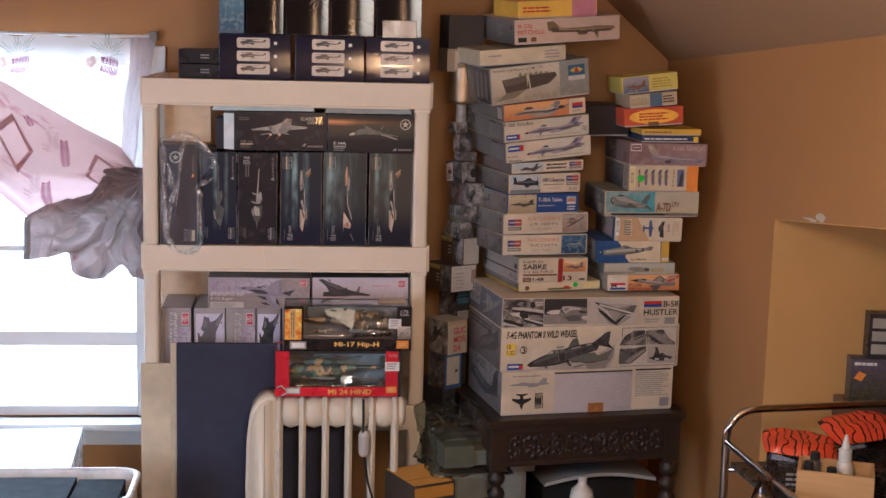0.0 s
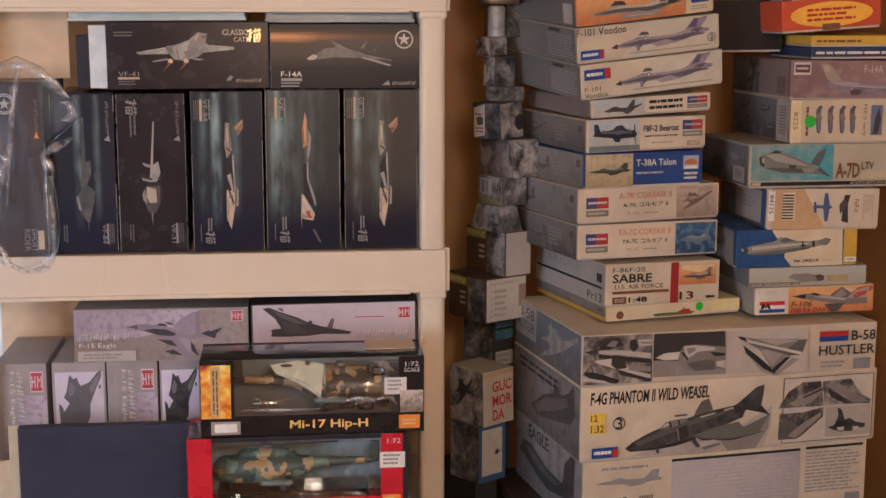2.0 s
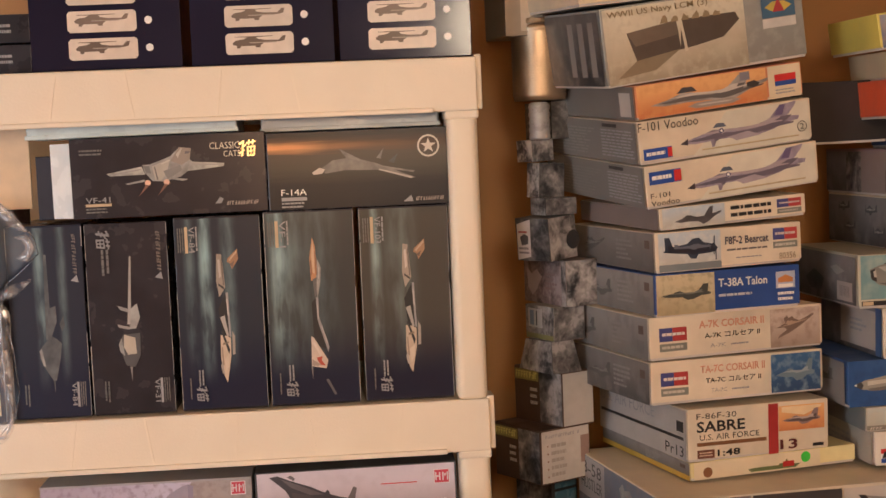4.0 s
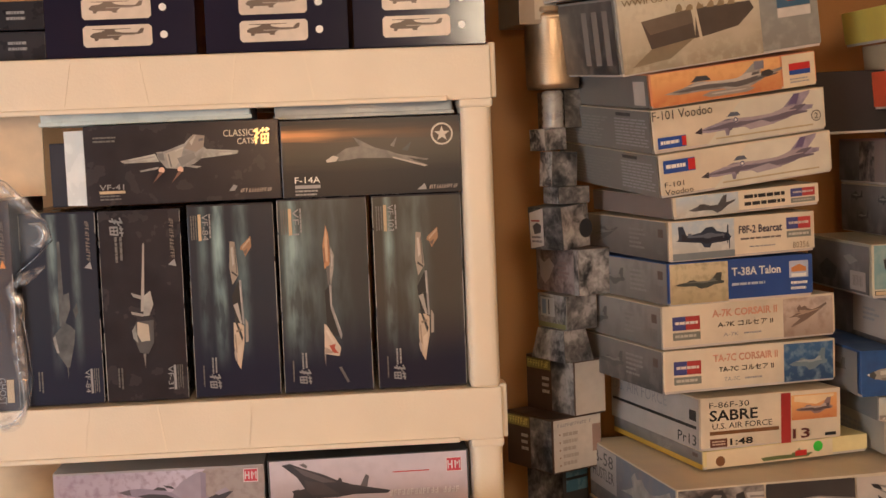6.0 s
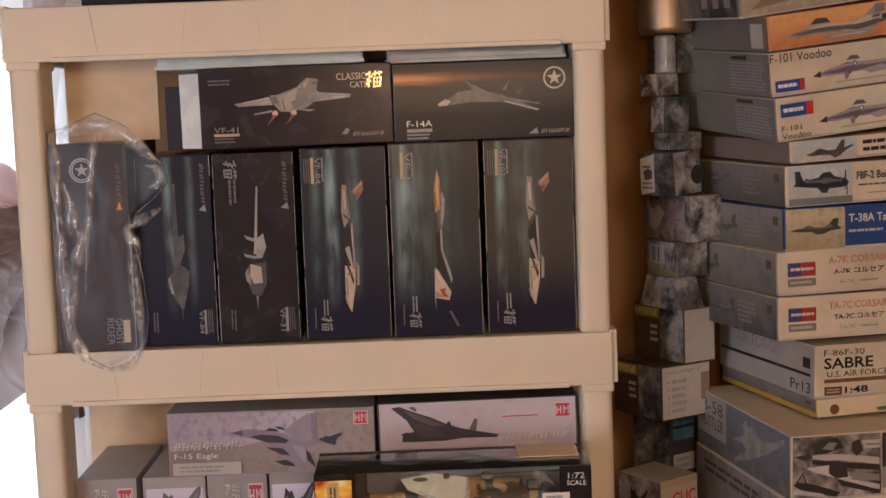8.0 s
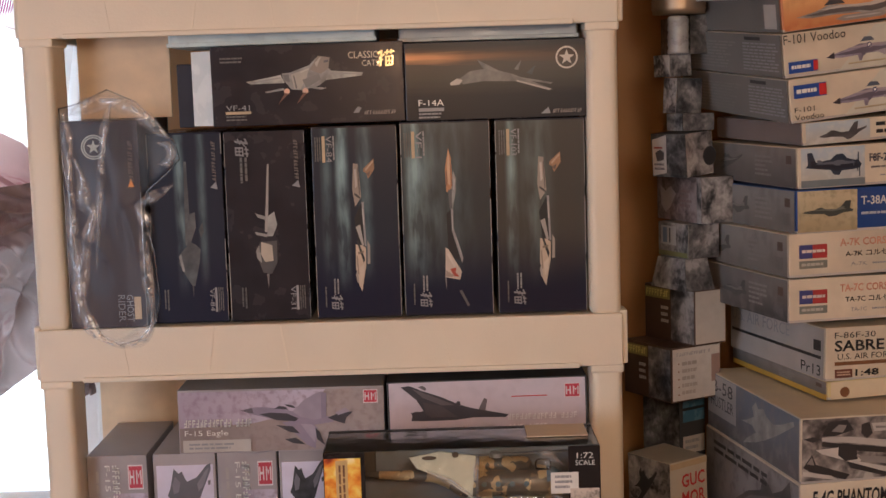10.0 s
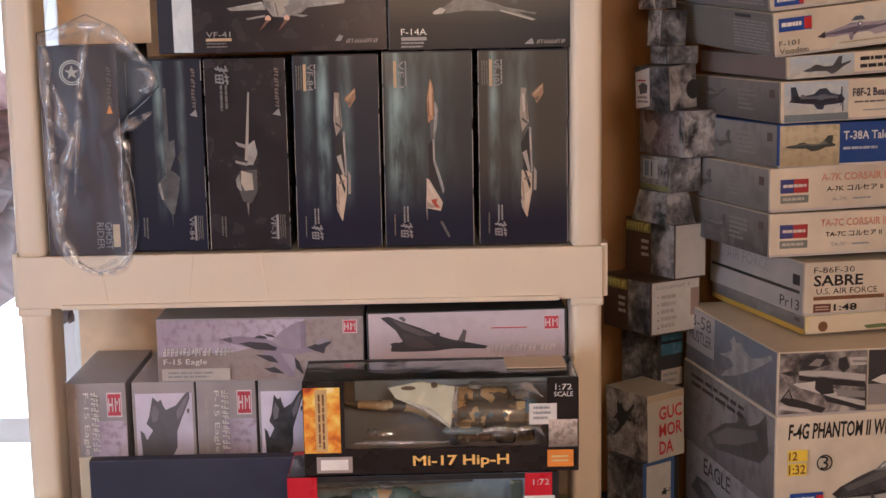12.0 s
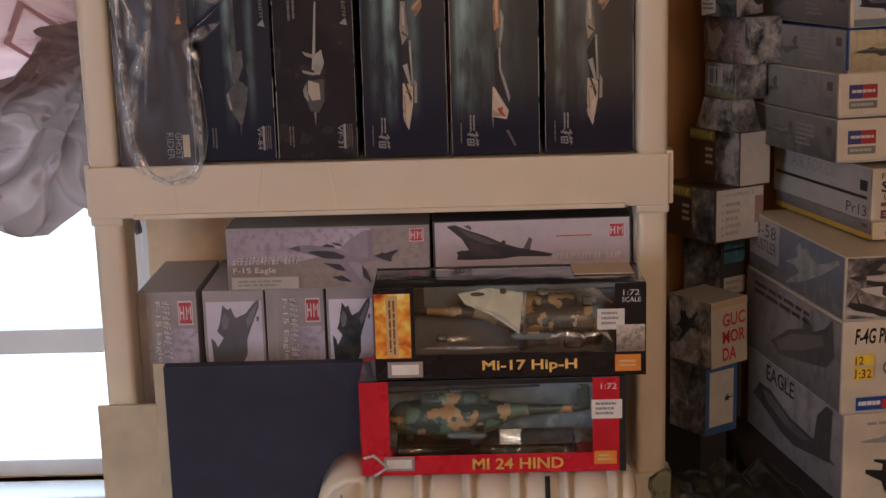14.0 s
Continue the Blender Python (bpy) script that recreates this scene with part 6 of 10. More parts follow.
for name, pts, m in (("printed_far_wing", [(400, 166), (440, 162), (512, 172), (532, 186), (524, 262), (492, 248), (446, 204)], LJ), ("far_wing_light", [(470, 172), (512, 174), (528, 190), (522, 240), (500, 214)], LJ_PALE),
                     ("printed_body", [(250, 122), (290, 112), (330, 110), (400, 117), (440, 126), (520, 138), (600, 150), (592, 166), (520, 176), (450, 166), (360, 152), (290, 136)], LJ),
                     ("printed_belly", [(318, 136), (360, 130), (420, 134), (462, 152), (450, 162), (380, 158)], LJ_DARK), ("printed_nose", [(250, 122), (290, 113), (296, 132), (280, 132)], ink(0.12, 0.10, 0.12)),
                     ("printed_canopy", [(372, 116), (392, 106), (416, 110), (424, 120)], LJ_DARK), ("printed_fin", [(410, 100), (440, 104), (456, 116), (424, 110)], LJ_DARK),
                     ("printed_wing", [(440, 126), (480, 88), (520, 64), (548, 54), (568, 62), (566, 148), (520, 158), (470, 146)], LJ_PALE), ("wing_shade", [(548, 54), (568, 62), (566, 148), (548, 152)], LJ),
                     ("printed_tail", [(572, 150), (622, 130), (668, 128), (642, 150), (636, 172), (600, 162)], LJ_DARK), ("tail_light", [(600, 132), (640, 113), (656, 127), (612, 141)], LJ_PALE),
                     ("printed_pod", [(378, 175), (440, 180), (466, 206), (430, 201)], LJ_DARK), ("printed_pod", [(410, 226), (450, 221), (488, 246), (440, 241)], LJ_DARK), ("wing_edge", [(524, 186), (540, 200), (560, 250), (530, 226)], LJ_DARK)):
    c.sketch(name, "front", FF, pts, m)
emblem(c, 0.90, 0.74, 0.97, 0.95)
c.glyphs("front", 0.03, 0.42, 0.36, 0.54, 17, INK_WHITE)
c.words("F-15 Eagle", "front", 0.03, 0.26, 0.24, 0.37, INK_WHITE)
c.panel("caption_plate", "front", 0.02, 0.03, 0.35, 0.22, PALE_GREY)
c.bars("front", 0.05, 0.06, 0.30, 0.18, 2, INK_GREY)
c = Carton("fighter_box", seat(0.547, 0.05, 0.863, 0, 0.4), 0.325, 0.24, 0.108, card(0.07, 0.068, 0.072), "dark fighter box with a lilac sky lying flat", "model box", "khaki fighter boxes lying flat")
c.panel("sky_picture", "front", 0.01, 0.01, 0.99, 0.985, LILAC_SKY)
FS = ((795, 32), (1545, -5), (1545, 228), (800, 266))
for name, pts, m in (("printed_body", [(848, 48), (880, 42), (930, 60), (1000, 80), (1060, 104), (1110, 117), (1250, 138), (1240, 148), (1120, 151), (1050, 162), (930, 168), (886, 168), (892, 142), (932, 131), (906, 92)], LJ_DARK),
                     ("printed_back", [(890, 52), (960, 75), (1050, 108), (1000, 110), (930, 84)], ink(0.125, 0.105, 0.115)), ("printed_canopy", [(914, 46), (930, 40), (944, 50), (940, 60)], ink(0.16, 0.14, 0.15)),
                     ("printed_fin", [(1138, 122), (1160, 80), (1172, 86), (1164, 126)], ink(0.15, 0.125, 0.135)), ("printed_fin", [(1050, 106), (1062, 92), (1070, 96), (1072, 110)], LJ_DARK), ("printed_flank", [(930, 100), (1000, 112), (1060, 150), (960, 154), (940, 140)], ink(0.085, 0.072, 0.08)),
                     ("printed_pod", [(884, 140), (912, 132), (912, 142), (890, 148)], LJ_DARK)):
    c.sketch(name, "front", FS, pts, m)
emblem(c, 0.885, 0.68, 0.965, 0.90)
c.glyphs("front", 0.60, 0.37, 0.95, 0.46, 17, ink(0.80, 0.76, 0.78))
c.glyphs("front", 0.60, 0.22, 0.80, 0.30, 10, ink(0.80, 0.76, 0.78))
c.panel("emblem_line", "front", 0.62, 0.72, 0.80, 0.735, INK_RED)
for x0, x1, kind in ((0.052, 0.150, 0), (0.160, 0.262, 1), (0.265, 0.362, 0), (0.366, 0.445, 1), (0.45, 0.53, 0), (0.535, 0.62, 1), (0.63, 0.71, 0), (0.72, 0.80, 1)):
    h = 0.318
    c = Carton("fighter_box", seat(x0, 0.055, 0.5445), x1 - x0, 0.235, h, KHAKI, "khaki fighter box standing upright on the shelf", "model box", "khaki fighter boxes standing")
    if kind:
        c.panel("sky_picture", "front", 0.05, 0.02, 0.96, 0.94, card(0.70, 0.66, 0.80))
        FU = (352, 225, 652, 1190)
        tone = JET_DARK if x0 > 0.3 else ink(0.15, 0.145, 0.165)
        c.drawn("printed_jet", "front", FU, [(384, 470), (404, 490), (415, 522), (446, 472), (415, 436), (430, 402), (450, 300), (474, 326), (490, 314), (500, 346), (512, 368), (560, 346), (608, 286), (628, 275), (628, 312), (584, 420), (562, 480), (560, 560), (520, 640), (450, 690), (392, 600)], tone)
        c.drawn("printed_light", "front", FU, [(560, 380), (604, 310), (622, 296), (590, 390), (566, 420)], ink(0.24, 0.23, 0.26))
        c.drawn("printed_light", "front", FU, [(440, 380), (456, 340), (480, 372), (470, 420), (446, 430)], ink(0.20, 0.19, 0.22))
        c.drawn("printed_pod", "front", FU, [(612, 366), (626, 360), (624, 384), (614, 388)], tone)
    else:
        c.panel("hill_picture", "front", 0.42, 0.01, 0.99, 0.80, LILAC)
        c.bars("front", 0.12, 0.45, 0.22, 0.92, 1, ink(0.44, 0.40, 0.38), 0.1, True)
        c.shape("printed_jet", "front", JET_CLIMB, 0.52, 0.30, 0.96, 0.62, JET_LILAC, True)
        emblem(c, 0.68, 0.82, 0.93, 0.95)
        c.words("F-15 Eagle", "front", 0.27, 0.62, 0.38, 0.95, INK_WHITE, 90)
        c.glyphs("front", 0.42, 0.50, 0.54, 0.95, 17, INK_WHITE, True)


# ---- window boxes on the radiator ----
def helicopter_model(m, length, paint, parent, r0):
    """A toy helicopter in its box, nose to +x: cabin, engine fairing, boom, fin, glazing, stub wing, pods and wheels."""
    def hull(rows, sides=16):
        bm = bmesh.new()
        last = None
        for x, y, z, ry, rz in rows:
            ring = [bm.verts.new((x * length, y + ry * math.cos(2 * math.pi * j / sides), z + rz * math.sin(2 * math.pi * j / sides))) for j in range(sides)]
            if last:
                for j in range(sides):
                    bm.faces.new((last[j], last[(j + 1) % sides], ring[(j + 1) % sides], ring[j]))
            else:
                bm.faces.new(ring[::-1])
            last = ring
        bm.faces.new(last)
        bmesh.ops.recalc_face_normals(bm, faces=bm.faces)
        return bm
    r = r0
    body = smooth(part("model_helicopter", hull([(0.5, 0, -0.2 * r, 0.25 * r, 0.25 * r), (0.485, 0, -0.1 * r, 0.55 * r, 0.6 * r), (0.45, 0, 0, 0.8 * r, 0.85 * r), (0.38, 0, 0.05 * r, 0.92 * r, r), (0.05, 0, 0.05 * r, 0.92 * r, r),
                                                 (-0.02, 0, 0.15 * r, 0.8 * r, 0.85 * r), (-0.10, 0, 0.4 * r, 0.45 * r, 0.5 * r), (-0.16, 0, 0.5 * r, 0.32 * r, 0.36 * r), (-0.44, 0, 0.6 * r, 0.2 * r, 0.22 * r), (-0.5, 0, 0.7 * r, 0.12 * r, 0.16 * r)]), paint, parent, "camouflaged toy helicopter"))
    body.matrix_local = m
    smooth(part("engine_housing", hull([(0.34, 0, 1.1 * r, 0.2 * r, 0.15 * r), (0.32, 0, 1.1 * r, 0.5 * r, 0.42 * r), (0.08, 0, 1.12 * r, 0.55 * r, 0.5 * r), (0.0, 0, 0.95 * r, 0.35 * r, 0.35 * r)]), paint, body))
    part("rotor_head", lathe([(0.003, 1.5 * r), (0.010, 1.55 * r), (0.010, 1.75 * r), (0.003, 1.8 * r)], 12), JET_GREY, body).location = (0.16 * length, 0, 0)
    part("tail_fin", block((-0.50 * length, -0.003, 0.6 * r), (-0.44 * length, 0.003, 2.0 * r), 0.002), paint, body)
    glass = ink(0.16, 0.20, 0.21, 0.08)
    smooth(part("cabin_glass", hull([(0.492, 0, 0.15 * r, 0.35 * r, 0.3 * r), (0.46, 0, 0.35 * r, 0.72 * r, 0.5 * r), (0.41, 0, 0.45 * r, 0.86 * r, 0.55 * r)]), glass, body))
    for side in (-1, 1):
        for k in range(4):
            part("window", lathe([(0.0042, 0), (0.0042, 0.0015), (0.003, 0.002)], 12, "y"), glass, body).location = ((0.10 + 0.07 * k) * length, side * 0.93 * r - 0.001, 0.25 * r)
        part("stub_wing", block((0.06 * length, min(0.85 * side * r, 1.9 * side * r), -0.25 * r), (0.14 * length, max(0.85 * side * r, 1.9 * side * r), -0.16 * r), 0.001), paint, body)
        pod = lathe([(0.001, -0.03), (0.006, -0.024), (0.006, 0.024), (0.004, 0.03)], 12, "x")
        bmesh.ops.translate(pod, verts=pod.verts, vec=(0.10 * length, side * 1.7 * r, -0.42 * r))
        smooth(part("rocket_pod", pod, ink(0.20, 0.22, 0.20), body))
        part("wheel", lathe([(0.003, -0.004), (0.009, -0.003), (0.009, 0.003), (0.003, 0.004)], 14, "y"), INK_DARK, body).location = (0.06 * length, side * 0.9 * r, -1.15 * r)
    part("nose_wheel", lathe([(0.003, -0.003), (0.007, -0.002), (0.007, 0.002), (0.003, 0.003)], 14, "y"), INK_DARK, body).location = (0.40 * length, 0, -1.18 * r)
    for a in (8, 190, 100):
        part("rotor_blade", block((0.01, -0.005, 1.66 * r), (0.42 * length if a != 100 else 0.02, 0.005, 1.70 * r), 0.0005), ink(0.22, 0.20, 0.17), body).matrix_local = pose(0.16 * length, 0, 0, 0, 0, a)
    return body


def window_box(m, w, d, h, skin, u0, v0, u1, v1, label, inner):
    """A carton with an open front behind clear film."""
    c = Carton("window_box", m, w, d, h, None, label, "model box", "window boxes on the radiator")
    ob = c.ob
    t = 0.002
    for name, lo, hi in (("bottom_panel", (0, 0, 0), (w, d, t)), ("top_panel", (0, d * 0.92, h - t), (w, d, h)), ("left_panel", (0, 0, t), (t, d, h - t)),
                         ("right_panel", (w - t, 0, t), (w, d, h - t))):
        part(name, block(lo, hi, 0.0006, 1), skin, ob)
    part("back_panel", block((t, d - t, t), (w - t, d, h - t), 0), inner, ob, "printed backing card")
    front = [block((t, 0.0005, t), (u0 * w, 0.0025, h - t), 0), block((u1 * w, 0.0005, t), (w - t, 0.0025, h - t), 0), block((u0 * w, 0.0005, t), (u1 * w, 0.0025, v0 * h), 0)]
    if v1 < 0.99:
        front.append(block((u0 * w, 0.0005, v1 * h), (u1 * w, 0.0025, h - t), 0))
    for piece, name in zip(front, ("left_border", "right_border", "bottom_border", "top_border")):
        part(name, piece, skin, ob)
    lid = part("clear_top", block((t, 0.003, h - 0.0016), (w - t, d * 0.92, h - 0.001), 0), CLEAR, ob)
    lid.visible_shadow = False
    bm = bmesh.new()
    grid = []
    for j in range(19):
        row = []
        for i in range(47):
            x, z = w * (u0 + (u1 - u0) * i / 46), h * (v0 + (v1 - v0) * j / 18)
            rim = min(1.0, 6 * min(i, 46 - i) / 46, 5 * min(j, 18 - j) / 18)
            q = Vector((x * 26, z * 30, w * 50))
            sag = 0.0050 * (1 - abs(noise.noise(q))) ** 3 + 0.002 * abs(noise.noise(q * 2.4))
            row.append(bm.verts.new((x, 0.0032 + rim * sag, z)))
        grid.append(row)
    for a, b in zip(grid, grid[1:]):
        for i in range(46):
            bm.faces.new((a[i], a[i + 1], b[i + 1], b[i]))
    pane = smooth(part("clear_window", bm, CLEAR, ob, "clear wrinkled window film"))
    pane.visible_shadow = False
    return c


BLISTER = film("clear_blister", 0.12, (0.96, 0.97, 0.98), 0.6, 0.6, 60.0)
SEA = art("teal_box_lining", (0.20, 0.26, 0.28), (0.36, 0.48, 0.54), (0.5, 0.58, 0.6), 10.0)
FIRE = photo("fire_print", ((0.10, 0.02, 0.01), (0.52, 0.08, 0.015), (0.85, 0.30, 0.03), (0.95, 0.66, 0.12), (0.98, 0.88, 0.50)), 11.0, 0.3, 0.2)
RED_CARD = card(0.60, 0.018, 0.035, 0.3)
c = window_box(seat(0.434, -0.195, 0.629), 0.400, 0.125, 0.150, RED_CARD, 0.11, 0.20, 0.875, 0.94, "red window box with a camouflaged toy helicopter", SEA)
c.panel("top_trim", "front", 0.11, 0.94, 0.875, 0.995, INK_DARK)
c.panel("right_strip", "front", 0.975, 0.0, 1.0, 1.0, INK_DARK)
c.words("MI 24 HIND", "front", 0.42, 0.045, 0.765, 0.165, ink(0.85, 0.50, 0.12), bold=0.022)
c.panel("maker_plate", "front", 0.085, 0.05, 0.20, 0.20, ink(0.40, 0.34, 0.32))
c.panel("maker_plate_face", "front", 0.095, 0.075, 0.19, 0.17, INK_WHITE)
c.panel("price_sticker", "front", 0.87, 0.56, 0.985, 0.76, INK_WHITE)
c.bars("front", 0.885, 0.59, 0.965, 0.74, 3, INK_GREY)
c.words("1:72", "front", 0.905, 0.87, 0.965, 0.93, INK_WHITE)
c.panel("orange_emblem", "front", 0.88, 0.08, 0.965, 0.22, INK_ORANGE)
c.bars("front", 0.895, 0.11, 0.95, 0.19, 2, INK_GOLD)
# Small facet added as a reflector, tilted to throw a lamp glint forward.
facet = part("blister_facet", block((-0.016, 0, -0.011), (0.016, 0.0006, 0.011), 0), CLEAR, c.ob, "clear sloping facet added to catch a lamp glint")
facet.matrix_local = pose(0.226, 0.016, 0.052, -19.5, 0, 0)
facet.visible_shadow = False
helicopter_model(pose(0.195, 0.058, 0.068, 0, 0, 176), 0.31, CAMO, c.ob, 0.027)
part("cradle", block((0.05, 0.02, 0.003), (0.33, 0.11, 0.035), 0.01), film("clear_cradle", 0.06, (0.8, 0.82, 0.82), 0.6, 0.6, 30.0), c.ob, "clear moulded cradle")
part("twist_wire", tube([(0.005, -0.004, 0.03), (0.02, -0.02, 0.04), (0.04, -0.018, 0.02), (0.02, -0.012, 0.004)], 0.0025, 8), card(0.6, 0.6, 0.6), c.ob)
c = window_box(seat(0.461, -0.20, 0.7815), 0.402, 0.125, 0.143, card(0.022, 0.018, 0.018, 0.3), 0.15, 0.26, 0.885, 0.985, "black window box with a tan toy helicopter and fire print", art("smoke_lining", (0.20, 0.18, 0.165), (0.32, 0.34, 0.35), (0.22, 0.20, 0.18), 9.0))
c.panel("fire_picture", "front", 0.003, 0.24, 0.135, 0.93, FIRE)
c.panel("fire_strip", "front", 0.045, 0.26, 0.088, 0.91, ink(0.62, 0.42, 0.18))
c.bars("front", 0.052, 0.28, 0.082, 0.86, 2, INK_BROWN, 0.1, True)
c.words("Mi-17 Hip-H", "front", 0.395, 0.055, 0.745, 0.195, ink(0.90, 0.55, 0.16), bold=0.022)
c.panel("maker_plate", "front", 0.045, 0.03, 0.175, 0.20, ink(0.40, 0.34, 0.32))
c.panel("maker_plate_face", "front", 0.06, 0.06, 0.16, 0.17, INK_WHITE)
c.panel("price_sticker", "front", 0.82, 0.50, 0.92, 0.72, INK_WHITE)
c.bars("front", 0.835, 0.54, 0.905, 0.70, 3, INK_GREY)
c.words("1:72", "front", 0.915, 0.86, 0.975, 0.92, INK_WHITE)
c.words("SCALE", "front", 0.91, 0.79, 0.98, 0.84, INK_WHITE)
c.panel("smoke_patch", "front", 0.89, 0.26, 0.995, 0.55, art("pale_smoke_print", (0.25, 0.20, 0.16), (0.62, 0.55, 0.48), (0.08, 0.06, 0.05), 30.0))
c.panel("orange_emblem", "front", 0.885, 0.05, 0.98, 0.23, INK_ORANGE)
c.bars("front", 0.90, 0.09, 0.965, 0.18, 2, INK_GOLD)
helicopter_model(pose(0.205, 0.066, 0.070, 0, 0, -3), 0.30, CAMO_TAN, c.ob, 0.027)
bm = bmesh.new()
tri = [(0.125, 0.128), (0.135, 0.112), (0.175, 0.094), (0.215, 0.064), (0.222, 0.128), (0.170, 0.136)]
lo = [bm.verts.new((x, 0.010 + 0.02 * (0.13 - z), z)) for x, z in tri]
hi = [bm.verts.new((x, 0.014 + 0.02 * (0.13 - z), z)) for x, z in tri]
bm.faces.new(lo)
bm.faces.new(hi[::-1])
for i in range(6):
    bm.faces.new((lo[i], hi[i], hi[(i + 1) % 6], lo[(i + 1) % 6]))
bmesh.ops.recalc_face_normals(bm, faces=bm.faces)
part("rotor_insert", bm, ink(0.66, 0.60, 0.44, 0.25), c.ob, "cream moulded rotor insert")
for x, z, rx, rz in ((0.154, 0.127, 0.011, 0.0030), (0.192, 0.131, 0.005, 0.0045)):
    bm = lathe([(1.0, 0), (1.0, 0.001)], 14, "y")
    for v in bm.verts:
        v.co.x, v.co.z = v.co.x * rx, v.co.z * rz
    part("insert_mark", bm, ink(0.12, 0.08, 0.05), c.ob).location = (x, 0.0085, z)
# White ribbons that paint the window film's glare and glints.
ribbon("blister_fold", c.ob, [(0.15, 0.110), (0.185, 0.092), (0.222, 0.064)], 0.016, -0.004, 11)
ribbon("blister_fold", c.ob, [(0.226, 0.132), (0.221, 0.100), (0.224, 0.060)], 0.012, -0.004, 12)
ribbon("blister_fold", c.ob, [(0.305, 0.134), (0.330, 0.126), (0.350, 0.112)], 0.020, -0.004, 13)
ribbon("blister_fold", c.ob, [(0.258, 0.060), (0.285, 0.064), (0.312, 0.058)], 0.024, -0.004, 14)
ribbon("blister_fold", c.ob, [(0.070, 0.048), (0.130, 0.046), (0.215, 0.047)], 0.012, -0.004, 15)
ribbon("blister_fold", c.ob, [(0.330, 0.068), (0.345, 0.062), (0.352, 0.052)], 0.014, -0.004, 16)
part("cradle", block((0.22, 0.014, 0.040), (0.34, 0.11, 0.065), 0.008), film("clear_cradle", 0.06), c.ob, "clear moulded cradle")
for x, z, r in ((0.262, 0.052, 0.013), (0.296, 0.050, 0.015), (0.232, 0.048, 0.010), (0.320, 0.112, 0.012), (0.100, 0.060, 0.008)):
    bm = block((x - r, 0.006, z - r * 0.7), (x + r, 0.020, z + r * 0.7), r * 0.45, 2)
    bump = smooth(part("blister_bump", bm, BLISTER, c.ob))
    bump.visible_shadow = False
part("folded_flap", block((0.30, 0.05, 0.1432), (0.39, 0.12, 0.1446), 0), card(0.60, 0.48, 0.34), c.ob, "bare card showing on the top")


# ---- the kit pile on the side table ----
GP = "kit boxes piled on the side table"
SKY = art("pale_sky_print", (0.48, 0.47, 0.42), (0.44, 0.52, 0.58), (0.62, 0.62, 0.58), 14.0)
SEPIA = art("sepia_desert_print", (0.40, 0.33, 0.20), (0.55, 0.48, 0.32), (0.30, 0.26, 0.16), 18.0)
DARK_SKY = art("storm_print", (0.07, 0.066, 0.066), (0.19, 0.18, 0.178), (0.26, 0.245, 0.235), 7.0, 0.4, 2, 0.4)
DEEP_BLUE = art("deep_blue_print", (0.03, 0.07, 0.15), (0.045, 0.12, 0.25), (0.25, 0.35, 0.42), 14.0)
SUNSET = art("sunset_print", (0.55, 0.20, 0.08), (0.75, 0.42, 0.18), (0.62, 0.30, 0.12), 12.0)


def kit(x, y, z, yaw, roll, pitch, w, d, h, body, label, tray=None, name="kit_box", group=GP):
    return Carton(name, seat(x, y, z, yaw, roll, pitch), w, d, h, body, label, "model kit box", group, tray or PALE_GREY)


def hobby_logo(c, u0, v0, u1, v1, face="front"):
    m = v0 + (v1 - v0) * 0.42
    w = u1 - u0
    c.panel("emblem", face, u0, m, u0 + w * 0.48, v1, ink(0.06, 0.07, 0.22))
    c.panel("emblem_red", face, u0 + w * 0.48, m, u1, v1, ink(0.42, 0.05, 0.05))
    c.bars(face, u0 + w * 0.10, m + (v1 - m) * 0.3, u1 - w * 0.08, m + (v1 - m) * 0.72, 1, ink(0.60, 0.54, 0.50), 0.0)
    c.panel("emblem_plate", face, u0, v0, u1, m - (m - v0) * 0.22, ink(0.20, 0.21, 0.18))
    c.bars(face, u0 + w * 0.08, v0 + (m - v0) * 0.10, u1 - w * 0.08, m - (m - v0) * 0.34, 1, ink(0.46, 0.44, 0.38), 0.1)


# Photograph prints for the left ends, with those ends' shade mixed into the tones.
SHADED_SIDE_ART = [art("grey_shaded_side_photo", (0.12, 0.113, 0.11), (0.22, 0.207, 0.198), (0.15, 0.142, 0.138), 7.0, 0.4, 2, 0.5),
            art("dark_shaded_side_photo", (0.085, 0.08, 0.08), (0.19, 0.18, 0.175), (0.24, 0.225, 0.215), 8.0, 0.4, 2, 0.4),
            art("pale_shaded_side_photo", (0.19, 0.182, 0.174), (0.275, 0.262, 0.25), (0.15, 0.143, 0.138), 6.0, 0.4, 2, 0.5)]


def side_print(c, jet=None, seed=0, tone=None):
    """The long end of a kit box, its print darkened to paint in shade: a dim photograph with a jet, lines of print and
    a small plate.
    """
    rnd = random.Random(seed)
    c.panel("side_picture", "left", 0.0, 0.02, 0.995, 0.98, SHADED_SIDE_ART[seed % 3])
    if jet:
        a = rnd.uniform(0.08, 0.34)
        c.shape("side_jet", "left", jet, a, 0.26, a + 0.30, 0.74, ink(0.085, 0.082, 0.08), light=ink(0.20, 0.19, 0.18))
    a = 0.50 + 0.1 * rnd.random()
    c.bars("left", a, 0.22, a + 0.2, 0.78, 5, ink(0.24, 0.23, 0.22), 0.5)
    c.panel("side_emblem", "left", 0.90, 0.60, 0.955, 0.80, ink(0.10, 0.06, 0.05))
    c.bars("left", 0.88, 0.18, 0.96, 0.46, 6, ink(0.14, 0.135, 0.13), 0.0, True)


